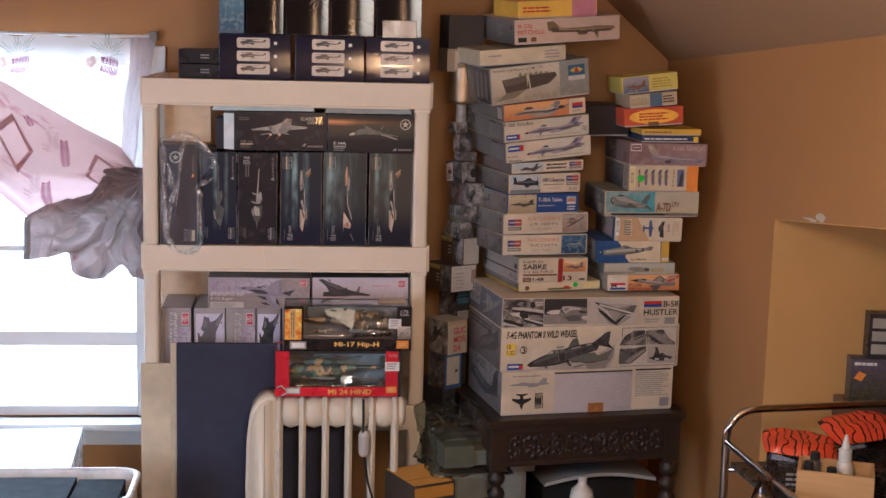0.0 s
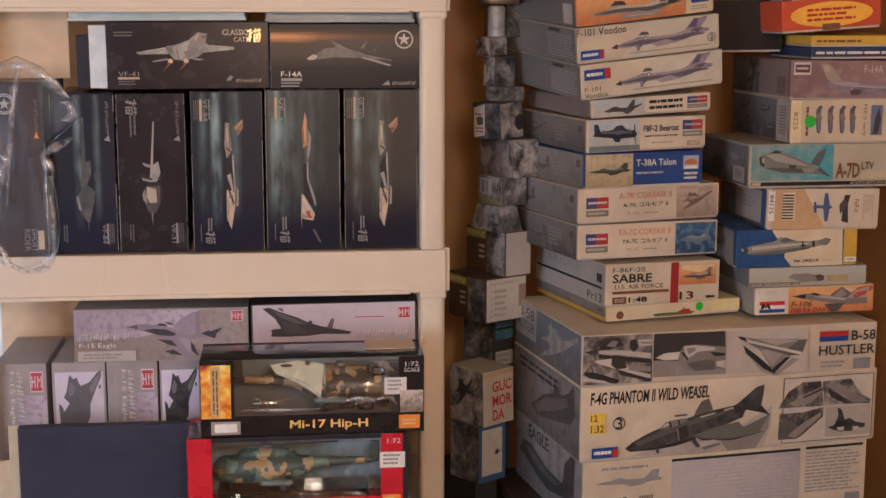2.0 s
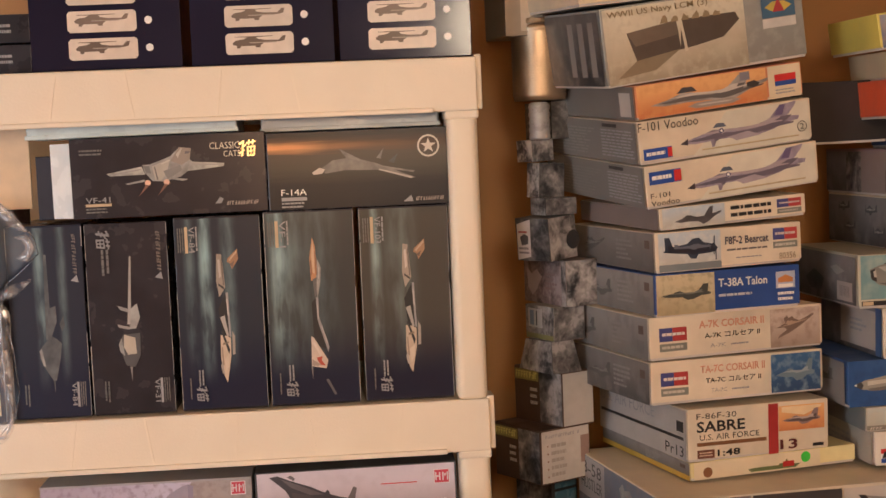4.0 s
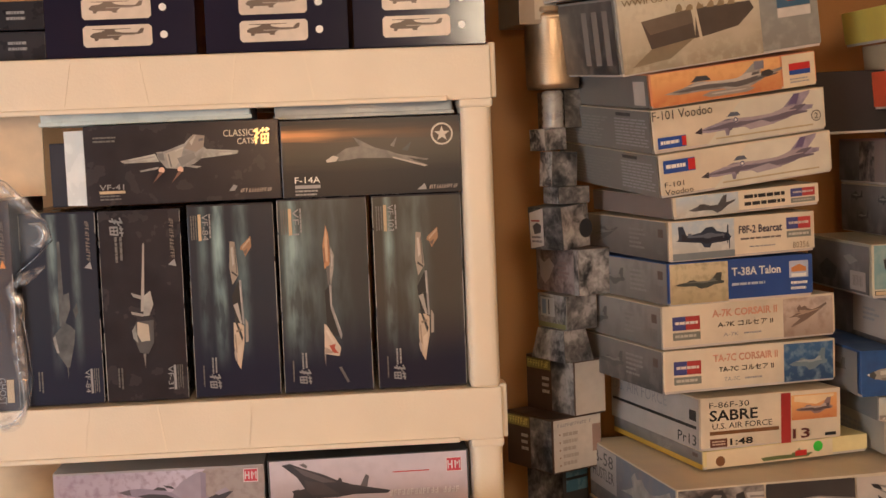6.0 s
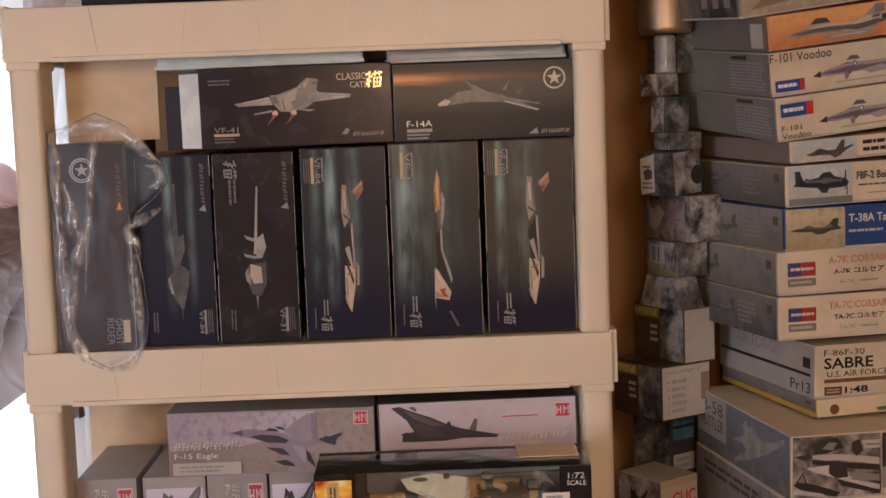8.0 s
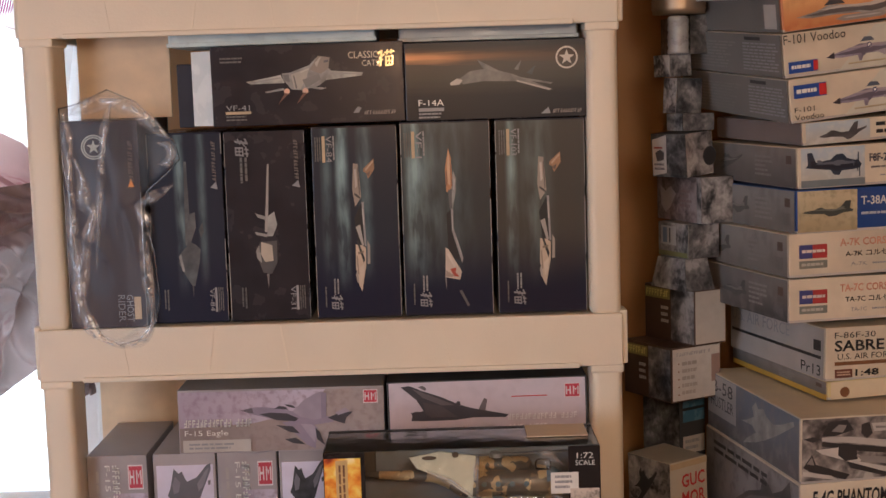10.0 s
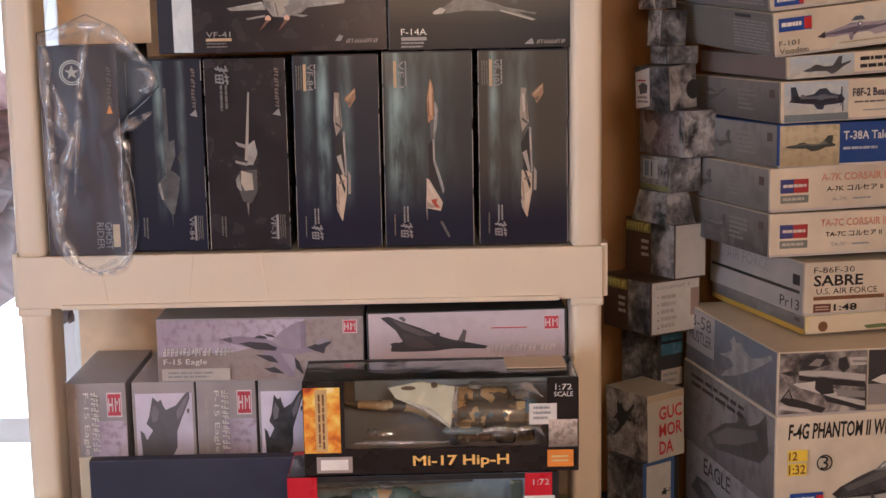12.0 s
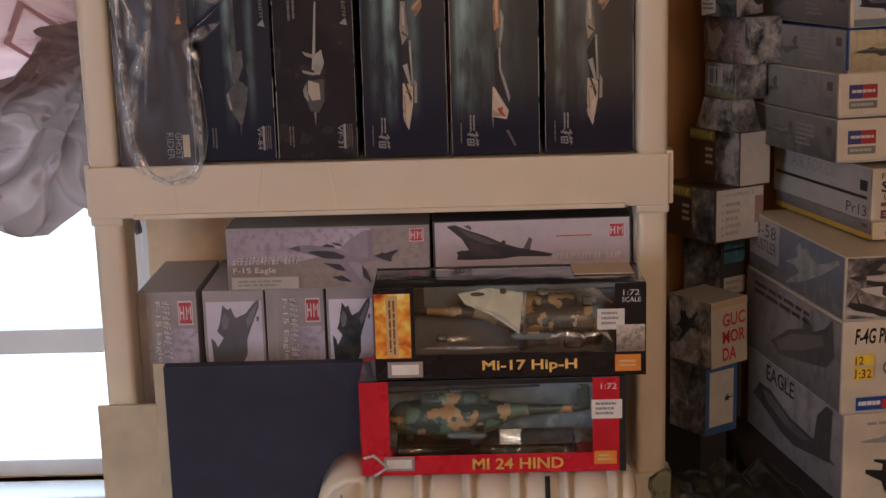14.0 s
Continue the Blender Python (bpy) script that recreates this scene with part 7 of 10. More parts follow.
# three large boxes below, their left-end prints darkened to paint in shade
c = kit(1.160, -0.200, 0.5645, 9, -0.1, -0.4, 0.594, 0.400, 0.1455, WHITE, "large white fighter kit box with taped side")
c.panel("tint_panel", "left", 0.0, 0.02, 0.99, 0.98, art("pale_cloud_shaded_side", (0.20, 0.188, 0.19), (0.31, 0.29, 0.29), (0.14, 0.13, 0.132), 7.0, 0.4, 2, 0.6))
c.sketch("side_jet", "left", ((5, 590), (412, 805), (412, 1170), (0, 945)), [(30, 800), (60, 748), (110, 772), (200, 872), (298, 932), (310, 832), (345, 785), (370, 802), (364, 990), (386, 1016), (300, 1000), (215, 986), (160, 942), (90, 864)], ink(0.065, 0.06, 0.062))
c.sketch("side_jet_light", "left", ((5, 590), (412, 805), (412, 1170), (0, 945)), [(70, 775), (112, 790), (200, 888), (290, 944), (250, 950), (180, 910), (100, 830)], ink(0.13, 0.12, 0.12))
c.words("EAGLE", "left", 0.22, 0.74, 0.52, 0.93, INK_DARK, bold=0.012)
c.shape("printed_jet", "front", JET, 0.04, 0.62, 0.27, 0.84, INK_GREY)
c.shape("printed_jet", "front", JET_TOP, 0.06, 0.12, 0.17, 0.50, INK_DARK, True)
c.bars("front", 0.19, 0.16, 0.225, 0.46, 1, INK_DARK, 0.0)
c.bars("front", 0.19, 0.14, 0.24, 0.50, 6, INK_DARK, 0.0, True)
c.bars("front", 0.06, 0.86, 0.26, 0.92, 1, INK_GREY)
c.panel("grey_text_panel", "front", 0.30, 0.04, 0.755, 0.92, card(0.46, 0.43, 0.45))
c.bars("front", 0.32, 0.10, 0.74, 0.86, 14, ink(0.49, 0.46, 0.475), 0.12)
c.panel("heading_bar", "front", 0.30, 0.92, 0.755, 0.955, INK_DARK)
c.panel("heading_bar", "front", 0.775, 0.93, 0.985, 0.965, INK_DARK)
c.bars("front", 0.775, 0.32, 0.98, 0.90, 12, INK_GREY, 0.25)
c.panel("square_code", "front", 0.925, 0.08, 0.98, 0.28, INK_GREY)
c.panel("parcel_tape", "front", 0.50, 0.005, 0.59, 0.22, ink(0.36, 0.15, 0.05, 0.25))
c = kit(1.153, -0.200, 0.7105, 9, -0.2, -0.3, 0.616, 0.395, 0.1435, WHITE, "large white kit box with a dark fighter bomber")
c.panel("tint_panel", "left", 0.0, 0.02, 0.99, 0.98, art("grey_cloud_shaded_side", (0.15, 0.14, 0.138), (0.26, 0.245, 0.242), (0.10, 0.093, 0.093), 8.0, 0.4, 2, 0.6))
c.sketch("side_jet", "left", ((35, 270), (415, 405), (412, 795), (35, 585)), [(130, 545), (200, 484), (250, 470), (258, 410), (285, 440), (300, 470), (340, 450), (372, 405), (385, 560), (350, 610), (240, 604), (160, 596)], ink(0.075, 0.07, 0.068))
c.sketch("side_jet_light", "left", ((35, 270), (415, 405), (412, 795), (35, 585)), [(150, 545), (210, 500), (330, 480), (340, 520), (250, 560), (170, 575)], ink(0.13, 0.12, 0.115))
c.bars("left", 0.1, 0.72, 0.75, 0.9, 2, INK_DARK, 0.1)
c.words("F-4G PHANTOM II WILD WEASEL", "front", 0.03, 0.755, 0.42, 0.925, INK_DARK, lean=0.14, bold=0.026)
FG = ((52, 247), (1117, 190), (1113, 447), (50, 525))
P_SHADE, P_DARK, P_MID, P_LIGHT, P_PALE = ink(0.44, 0.40, 0.36), JET_DARK, ink(0.115, 0.113, 0.108), ink(0.20, 0.195, 0.18), ink(0.48, 0.46, 0.42)
for name, pts, m in (("ground_shade", [(235, 500), (330, 470), (450, 440), (640, 390), (746, 320), (744, 400), (715, 470), (600, 498), (500, 488), (330, 498)], P_SHADE),
                     ("ground_shade", [(560, 445), (640, 425), (740, 345), (735, 400), (690, 475), (590, 490)], ink(0.27, 0.25, 0.225)),
                     ("ground_shade", [(640, 400), (700, 370), (735, 352), (700, 420)], ink(0.16, 0.15, 0.135)),
                     ("printed_far_wing", [(462, 358), (474, 330), (492, 300), (518, 291), (533, 333)], P_MID),
                     ("printed_fin", [(606, 323), (650, 286), (688, 252), (716, 243), (713, 280), (706, 318), (742, 357), (712, 346), (660, 336)], P_DARK),
                     ("printed_body", [(215, 472), (238, 451), (298, 417), (345, 396), (400, 378), (470, 352), (530, 335), (612, 317), (652, 331), (640, 362), (560, 396), (470, 428), (400, 452), (320, 466), (232, 485)], P_DARK),
                     ("printed_back", [(250, 452), (345, 408), (470, 364), (600, 332), (570, 350), (460, 388), (350, 428), (262, 464)], P_MID),
                     ("printed_belly", [(232, 485), (320, 466), (400, 452), (470, 428), (474, 440), (400, 464), (320, 478)], ink(0.03, 0.03, 0.03)),
                     ("printed_intake", [(402, 402), (440, 386), (447, 428), (408, 446)], ink(0.035, 0.034, 0.036)), ("intake_lip", [(402, 402), (408, 400), (414, 444), (408, 446)], P_LIGHT),
                     ("printed_canopy", [(335, 404), (362, 376), (392, 368), (434, 362), (444, 372), (384, 397)], P_LIGHT), ("canopy_frame", [(372, 374), (378, 372), (386, 395), (379, 398)], P_DARK), ("canopy_frame", [(404, 368), (410, 367), (416, 386), (409, 388)], P_DARK),
                     ("canopy_glint", [(356, 386), (370, 378), (374, 386), (352, 396)], P_PALE), ("printed_probe", [(392, 350), (438, 346), (440, 352), (394, 357)], P_MID),
                     ("printed_wing", [(460, 426), (540, 396), (624, 376), (640, 394), (718, 414), (600, 438), (500, 437)], ink(0.145, 0.155, 0.135)), ("wing_edge", [(460, 426), (500, 437), (600, 438), (718, 414), (604, 445), (492, 444)], P_DARK),
                     ("printed_missile", [(468, 458), (540, 440), (552, 448), (492, 470)], P_PALE), ("printed_missile", [(492, 470), (560, 452), (563, 460), (502, 479)], P_LIGHT), ("printed_tank", [(455, 446), (470, 440), (490, 466), (474, 470)], P_DARK),
                     ("printed_glint", [(484, 356), (540, 341), (541, 346), (486, 362)], P_PALE), ("printed_glint", [(570, 331), (604, 323), (606, 328), (572, 337)], P_PALE), ("printed_nose", [(215, 472), (238, 451), (248, 455), (232, 485)], ink(0.03, 0.028, 0.03)),
                     ("nose_wheel", [(322, 468), (330, 466), (340, 486), (330, 490)], P_DARK)):
    c.sketch(name, "front", FG, pts, m)
c.panel("age_badge", "front", 0.028, 0.53, 0.078, 0.65, INK_YELLOW)
c.panel("age_badge", "front", 0.028, 0.38, 0.076, 0.51, INK_YELLOW)
c.words("12", "front", 0.031, 0.545, 0.052, 0.635, INK_BROWN, bold=0.02)
c.words("1:32", "front", 0.031, 0.395, 0.073, 0.495, INK_BROWN, bold=0.02)
c.disc("ring_badge", "front", 0.122, 0.50, 0.0125, INK_DARK, 0.84)
c.words("3", "front", 0.112, 0.43, 0.132, 0.57, INK_DARK)
c.panel("maker_plate", "front", 0.035, 0.05, 0.12, 0.19, INK_BLUE)
c.bars("front", 0.042, 0.075, 0.098, 0.165, 1, INK_WHITE, 0.0)
c.panel("maker_plate_red", "front", 0.102, 0.06, 0.12, 0.16, INK_RED)
KIT_PHOTO = photo("kit_part_photo", ((0.035, 0.03, 0.03), (0.075, 0.066, 0.063), (0.17, 0.152, 0.143), (0.30, 0.27, 0.245), (0.46, 0.42, 0.375)), 16.0, 0.0, 0.0)
c.panel("inset_frame", "front", 0.668, 0.05, 0.985, 0.95, ink(0.10, 0.09, 0.08))
c.panel("inset_field", "front", 0.671, 0.06, 0.982, 0.94, ink(0.60, 0.55, 0.48))
for name, pts, m in (("inset_picture", [(764, 330), (800, 270), (850, 236), (915, 232), (928, 322), (850, 326)], KIT_PHOTO), ("inset_picture", [(930, 320), (920, 234), (1020, 224), (1060, 280), (1092, 300), (1090, 314)], KIT_PHOTO),
                     ("inset_picture", [(766, 444), (770, 350), (850, 345), (926, 326), (925, 360), (850, 430), (830, 442)], KIT_PHOTO), ("printed_dark", [(766, 444), (768, 380), (800, 370), (845, 400), (820, 442)], P_MID),
                     ("printed_wing", [(800, 316), (850, 282), (922, 250), (926, 268), (880, 310), (830, 322)], ink(0.26, 0.24, 0.22)), ("printed_line", [(850, 288), (922, 256), (924, 262), (856, 294)], P_DARK), ("printed_wing", [(930, 244), (975, 238), (1040, 282), (1086, 308), (1040, 312), (980, 280)], ink(0.25, 0.23, 0.21)), ("printed_line", [(940, 262), (985, 284), (1030, 314), (1000, 314), (950, 290)], P_DARK),
                     ("inset_field", [(934, 326), (1092, 316), (1092, 424), (932, 434)], ink(0.44, 0.405, 0.36)), ("printed_wing", [(800, 430), (850, 385), (915, 345), (918, 358), (860, 410), (830, 438)], ink(0.28, 0.26, 0.235)),
                     ("printed_jet", [(940, 400), (965, 392), (978, 360), (976, 330), (990, 334), (1002, 372), (1020, 366), (1040, 380), (1075, 386), (1072, 400), (1040, 404), (1030, 414), (985, 416), (960, 408)], P_DARK), ("printed_tank", [(975, 400), (1000, 398), (1000, 412), (978, 412)], P_PALE), ("printed_tank", [(1030, 398), (1052, 396), (1052, 408), (1032, 410)], P_PALE)):
    c.sketch(name, "front", FG, pts, m)
c = kit(1.153, -0.200, 0.8545, 9, -0.7, -0.3, 0.610, 0.385, 0.098, WHITE, "large white bomber kit box with photo strip")
# Grey blue print with the end's shade mixed into its tones.
c.panel("side_picture", "left", 0.0, 0.03, 0.99, 0.98, art("grey_blue_shaded_side_print", (0.13, 0.125, 0.13), (0.16, 0.185, 0.225), (0.22, 0.21, 0.205), 9.0, 0.4, 2, 0.6))
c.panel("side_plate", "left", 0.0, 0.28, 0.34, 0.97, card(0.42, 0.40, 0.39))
c.words("B-58", "left", 0.06, 0.68, 0.30, 0.90, INK_DARK)
c.words("HUSTLER", "left", 0.04, 0.42, 0.31, 0.62, INK_DARK)
c.shape("side_jet", "left", JET_BANK, 0.4, 0.1, 0.95, 0.9, JET_GREY)
FB58 = ((92, 256), (1345, 181), (1332, 388), (94, 466))
HULL, HULL_LIT, SOOT = ink(0.24, 0.22, 0.205), ink(0.50, 0.465, 0.425), ink(0.035, 0.032, 0.033)
for name, pts, m in (("inset_picture", [(97, 260), (380, 244), (382, 438), (97, 456)], KIT_PHOTO),
                     ("printed_part", [(160, 312), (180, 268), (240, 258), (262, 290), (200, 312)], SOOT), ("printed_part", [(190, 296), (214, 274), (240, 276), (226, 300)], HULL),
                     ("printed_part", [(160, 316), (250, 312), (376, 322), (376, 344), (250, 332), (160, 328)], HULL_LIT), ("printed_part", [(160, 330), (376, 346), (376, 364), (280, 358), (160, 344)], SOOT),
                     ("printed_part", [(140, 356), (220, 346), (300, 380), (270, 398), (160, 368)], HULL_LIT), ("printed_part", [(214, 340), (268, 342), (276, 384), (236, 390), (212, 372)], SOOT), ("printed_part", [(100, 322), (130, 314), (158, 322), (130, 332)], SOOT),
                     ("printed_part", [(270, 372), (376, 376), (376, 398), (290, 390)], HULL), ("printed_part", [(262, 388), (376, 408), (376, 424), (250, 402)], HULL_LIT), ("printed_part", [(240, 390), (376, 426), (376, 438), (252, 412)], SOOT),
                     ("printed_part", [(100, 412), (128, 370), (142, 402), (250, 432), (236, 448), (120, 424)], SOOT), ("printed_part", [(112, 400), (128, 378), (136, 404)], HULL), ("printed_part", [(100, 424), (190, 436), (214, 450), (100, 438)], HULL_LIT),
                     ("printed_part", [(286, 272), (310, 264), (322, 300), (302, 318), (284, 300)], SOOT), ("printed_part", [(318, 268), (378, 264), (378, 290), (326, 294)], HULL_LIT), ("printed_part", [(330, 276), (378, 276), (378, 282), (332, 284)], HULL),
                     ("inset_picture", [(384, 243), (683, 228), (686, 404), (384, 420)], card(0.052, 0.048, 0.048)), ("inset_ground", [(384, 352), (480, 352), (686, 376), (686, 404), (384, 420)], ink(0.28, 0.255, 0.235)),
                     ("printed_nose", [(394, 341), (430, 322), (495, 315), (497, 346), (430, 351)], ink(0.66, 0.61, 0.54)), ("printed_body", [(494, 316), (510, 290), (560, 284), (683, 292), (683, 376), (640, 386), (560, 392), (510, 386), (484, 356)], HULL),
                     ("printed_light", [(512, 294), (556, 288), (640, 296), (640, 306), (570, 314), (524, 344), (514, 346)], HULL_LIT), ("printed_canopy", [(520, 300), (556, 296), (560, 308), (530, 326)], HULL), ("printed_seam", [(496, 316), (512, 318), (530, 344), (524, 350)], SOOT),
                     ("printed_shade", [(520, 362), (600, 346), (640, 350), (640, 386), (560, 392)], ink(0.12, 0.11, 0.108)), ("printed_seam", [(620, 314), (684, 318), (684, 328), (640, 332)], SOOT), ("printed_engine", [(645, 354), (686, 346), (686, 380), (650, 372)], HULL_LIT), ("printed_gear", [(480, 378), (490, 378), (490, 404), (482, 404)], ink(0.40, 0.26, 0.18)),
                     ("inset_picture", [(687, 228), (1035, 208), (1036, 386), (688, 404)], art("pale_floor_print", (0.50, 0.455, 0.41), (0.56, 0.515, 0.465), (0.42, 0.385, 0.35), 5.0, 0.4, 0, 0.5)),
                     ("printed_shade", [(770, 318), (830, 350), (850, 386), (890, 402), (970, 334), (1000, 340), (900, 410), (840, 396)], ink(0.34, 0.31, 0.28)), ("printed_under", [(758, 286), (820, 328), (880, 378), (890, 402), (850, 384), (770, 318)], SOOT),
                     ("printed_jet", [(735, 250), (820, 258), (1000, 256), (1010, 318), (940, 330), (882, 382), (830, 304), (760, 268)], HULL), ("printed_wing", [(820, 260), (930, 258), (990, 262), (900, 284)], ink(0.40, 0.37, 0.335)), ("wing_light", [(834, 306), (880, 300), (930, 316), (884, 372)], ink(0.38, 0.35, 0.32)),
                     ("printed_edge", [(882, 382), (940, 332), (962, 330), (890, 402)], SOOT), ("printed_fin", [(946, 298), (1000, 260), (1033, 256), (1010, 318), (964, 306)], ink(0.15, 0.138, 0.13)), ("printed_spine", [(738, 250), (800, 268), (1010, 310), (1006, 322), (780, 274)], ink(0.60, 0.56, 0.50)),
                     ("spine_shade", [(780, 274), (1006, 322), (960, 326), (800, 286)], ink(0.14, 0.13, 0.125)), ("printed_nose", [(734, 249), (760, 250), (776, 270), (746, 262)], SOOT)):
    c.sketch(name, "front", FB58, pts, m)
c.panel("maker_plate", "front", 0.792, 0.76, 0.893, 0.86, INK_RED)
c.panel("maker_plate_blue", "front", 0.792, 0.66, 0.893, 0.76, INK_BLUE)
c.words("B-58", "front", 0.905, 0.66, 0.99, 0.86, INK_DARK, bold=0.012)
c.words("HUSTLER", "front", 0.792, 0.38, 0.99, 0.58, INK_DARK, bold=0.012)
c.bars("front", 0.80, 0.12, 0.90, 0.28, 2, INK_GREY)
c.panel("square_code", "front", 0.915, 0.08, 0.975, 0.30, INK_GREY)

# middle pile; left ends are tinted darker to stand for shade
c = kit(1.220, -0.100, 0.9545, 13, 0.1, -0.2, 0.290, 0.330, 0.0285, card(0.72, 0.62, 0.32), "pale yellow kit box with a small tank print")
c.panel("white_field", "front", 0.02, 0.03, 0.78, 0.97, CREAM)
c.shape("printed_tank", "front", SHIP, 0.34, 0.12, 0.66, 0.62, ink(0.10, 0.13, 0.05))
c.panel("red_spot", "front", 0.55, 0.2, 0.62, 0.5, INK_RED)
c.disc("star_mark", "front", 0.10, 0.4, 0.008, INK_BROWN)
c.disc("green_dot", "front", 0.69, 0.62, 0.0085, INK_GREEN)
side_print(c, None, 3)
c.panel("gold_band", "left", 0.0, 0.0, 1.0, 0.30, ink(0.50, 0.32, 0.05), "gold band along the lower edge")
c = kit(1.217, -0.100, 0.9835, 13, -0.9, -0.6, 0.245, 0.330, 0.082, WHITE, "white jet fighter kit box with red stripe")
c.words("F-86F-30", "front", 0.06, 0.80, 0.34, 0.91, INK_DARK)
c.words("SABRE", "front", 0.06, 0.55, 0.40, 0.76, INK_DARK, bold=0.022)
c.words("U.S. AIR FORCE", "front", 0.08, 0.40, 0.50, 0.51, INK_DARK)
c.panel("dark_strip", "front", 0.06, 0.29, 0.55, 0.36, INK_BROWN)
c.panel("red_stripe", "front", 0.565, 0.02, 0.635, 0.98, ink(0.33, 0.03, 0.03))
c.panel("picture", "front", 0.64, 0.44, 0.97, 0.92, SUNSET)
c.flat("pale_sky", "front", [(0.66, 0.80), (0.82, 0.72), (0.95, 0.86), (0.95, 0.90), (0.66, 0.90)], ink(0.72, 0.56, 0.34))
c.shape("printed_jet", "front", JET, 0.665, 0.52, 0.94, 0.84, ink(0.24, 0.17, 0.17), light=ink(0.44, 0.36, 0.34), dark=ink(0.10, 0.07, 0.07))
c.panel("emblem", "front", 0.06, 0.06, 0.18, 0.22, ink(0.16, 0.06, 0.04))
c.bars("front", 0.075, 0.09, 0.165, 0.19, 2, ink(0.60, 0.45, 0.34), 0.0)
c.words("1:48", "front", 0.20, 0.08, 0.36, 0.21, INK_DARK, bold=0.02)
c.words("13", "front", 0.645, 0.09, 0.77, 0.28, ink(0.10, 0.02, 0.02), bold=0.02)
c.panel("maker_mark", "front", 0.88, 0.10, 0.96, 0.16, INK_DARK)
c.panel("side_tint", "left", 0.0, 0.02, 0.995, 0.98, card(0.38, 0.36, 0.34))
c.words("U.S. AIR FORCE", "left", 0.02, 0.64, 0.66, 0.88, INK_GREY)
c.panel("side_stripe", "left", 0.02, 0.40, 0.97, 0.46, INK_DARK)
c.panel("side_mark", "left", 0.90, 0.55, 0.97, 0.75, INK_DARK)
c.words("Pr13", "left", 0.78, 0.08, 0.97, 0.28, INK_DARK)
for z, w, roll, mid, sea in ((1.0745, 0.298, -0.4, "TA-7C", DEEP_BLUE), (1.1430, 0.299, 0.3, "A-7K", art("rust_cloud_print", (0.34, 0.27, 0.22), (0.50, 0.42, 0.36), (0.26, 0.18, 0.14), 12.0))):
    c = kit(1.1625, -0.100, z, 13, roll, -0.7, w, 0.325, 0.0665, WHITE, "white attack jet kit box with red lettering")
    hobby_logo(c, 0.055, 0.20, 0.21, 0.74)
    c.words(mid + " CORSAIR II", "front", 0.28, 0.66, 0.655, 0.84, ink(0.58, 0.28, 0.20), bold=0.02)
    c.words(mid + " \u30b3\u30eb\u30bb\u30a2 II", "front", 0.31, 0.42, 0.63, 0.55, INK_DARK, bold=0.008)
    c.words(mid, "front", 0.34, 0.20, 0.43, 0.29, INK_GREY)
    c.bars("front", 0.46, 0.20, 0.56, 0.28, 1, INK_GREY, 0.0)
    c.panel("picture", "front", 0.69, 0.05, 0.985, 0.95, sea)
    c.shape("printed_jet", "front", JET_BANK if mid == "A-7K" else JET, 0.72, 0.26, 0.95, 0.80, ink(0.15, 0.21, 0.25) if mid != "A-7K" else ink(0.15, 0.105, 0.085), light=ink(0.30, 0.35, 0.37) if mid != "A-7K" else ink(0.36, 0.27, 0.20))
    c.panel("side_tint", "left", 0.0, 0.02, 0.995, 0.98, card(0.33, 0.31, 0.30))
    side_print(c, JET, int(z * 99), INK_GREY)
c = kit(1.173, -0.100, 1.2098, 13, 0.1, -0.5, 0.249, 0.320, 0.0655, card(0.025, 0.075, 0.27), "blue jet trainer kit box with a photo end")
c.panel("picture", "front", 0.01, 0.03, 0.405, 0.97, SEPIA)
c.shape("printed_jet", "front", JET, 0.04, 0.34, 0.38, 0.72, ink(0.06, 0.07, 0.065), light=ink(0.16, 0.17, 0.15))
c.words("T-38A Talon", "front", 0.43, 0.60, 0.77, 0.80, INK_WHITE, bold=0.02)
c.bars("front", 0.43, 0.34, 0.66, 0.46, 1, ink(0.45, 0.48, 0.55), 0.0)
c.panel("emblem", "front", 0.83, 0.46, 0.965, 0.86, ink(0.45, 0.50, 0.62))
c.flat("emblem_band", "front", [(0.845, 0.60), (0.95, 0.60), (0.95, 0.70), (0.90, 0.78), (0.845, 0.70)], ink(0.50, 0.20, 0.07))
c.panel("emblem_foot", "front", 0.845, 0.48, 0.95, 0.56, INK_WHITE)
c.bars("front", 0.84, 0.14, 0.96, 0.40, 2, INK_WHITE, 0.1)
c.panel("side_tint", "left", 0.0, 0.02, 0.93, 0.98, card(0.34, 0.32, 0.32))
side_print(c, JET, 17, INK_DARK)
c = kit(1.176, -0.100, 1.2765, 13, 1.0, 0.2, 0.250, 0.318, 0.062, WHITE, "white propeller fighter kit box")
c.panel("picture", "front", 0.02, 0.03, 0.44, 0.97, SKY)
c.shape("printed_fighter", "front", PROP, 0.05, 0.20, 0.42, 0.86, ink(0.03, 0.045, 0.075), mirror=True, light=ink(0.12, 0.14, 0.18), dark=ink(0.015, 0.02, 0.035))
c.panel("sea_strip", "front", 0.02, 0.03, 0.44, 0.2, ink(0.20, 0.24, 0.26))
c.words("F8F-2 Bearcat", "front", 0.47, 0.57, 0.77, 0.77, ink(0.07, 0.07, 0.10), bold=0.025)
c.bars("front", 0.48, 0.39, 0.76, 0.48, 1, ink(0.16, 0.14, 0.13), 0.0)
c.bars("front", 0.54, 0.20, 0.72, 0.26, 1, INK_GREY, 0.0)
hobby_logo(c, 0.80, 0.38, 0.97, 0.88)
c.words("80356", "front", 0.84, 0.10, 0.955, 0.26, ink(0.24, 0.19, 0.13))
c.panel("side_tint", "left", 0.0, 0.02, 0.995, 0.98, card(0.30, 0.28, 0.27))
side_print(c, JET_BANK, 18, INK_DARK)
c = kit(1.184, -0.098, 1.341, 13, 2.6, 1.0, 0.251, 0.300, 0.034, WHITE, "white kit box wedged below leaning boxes")
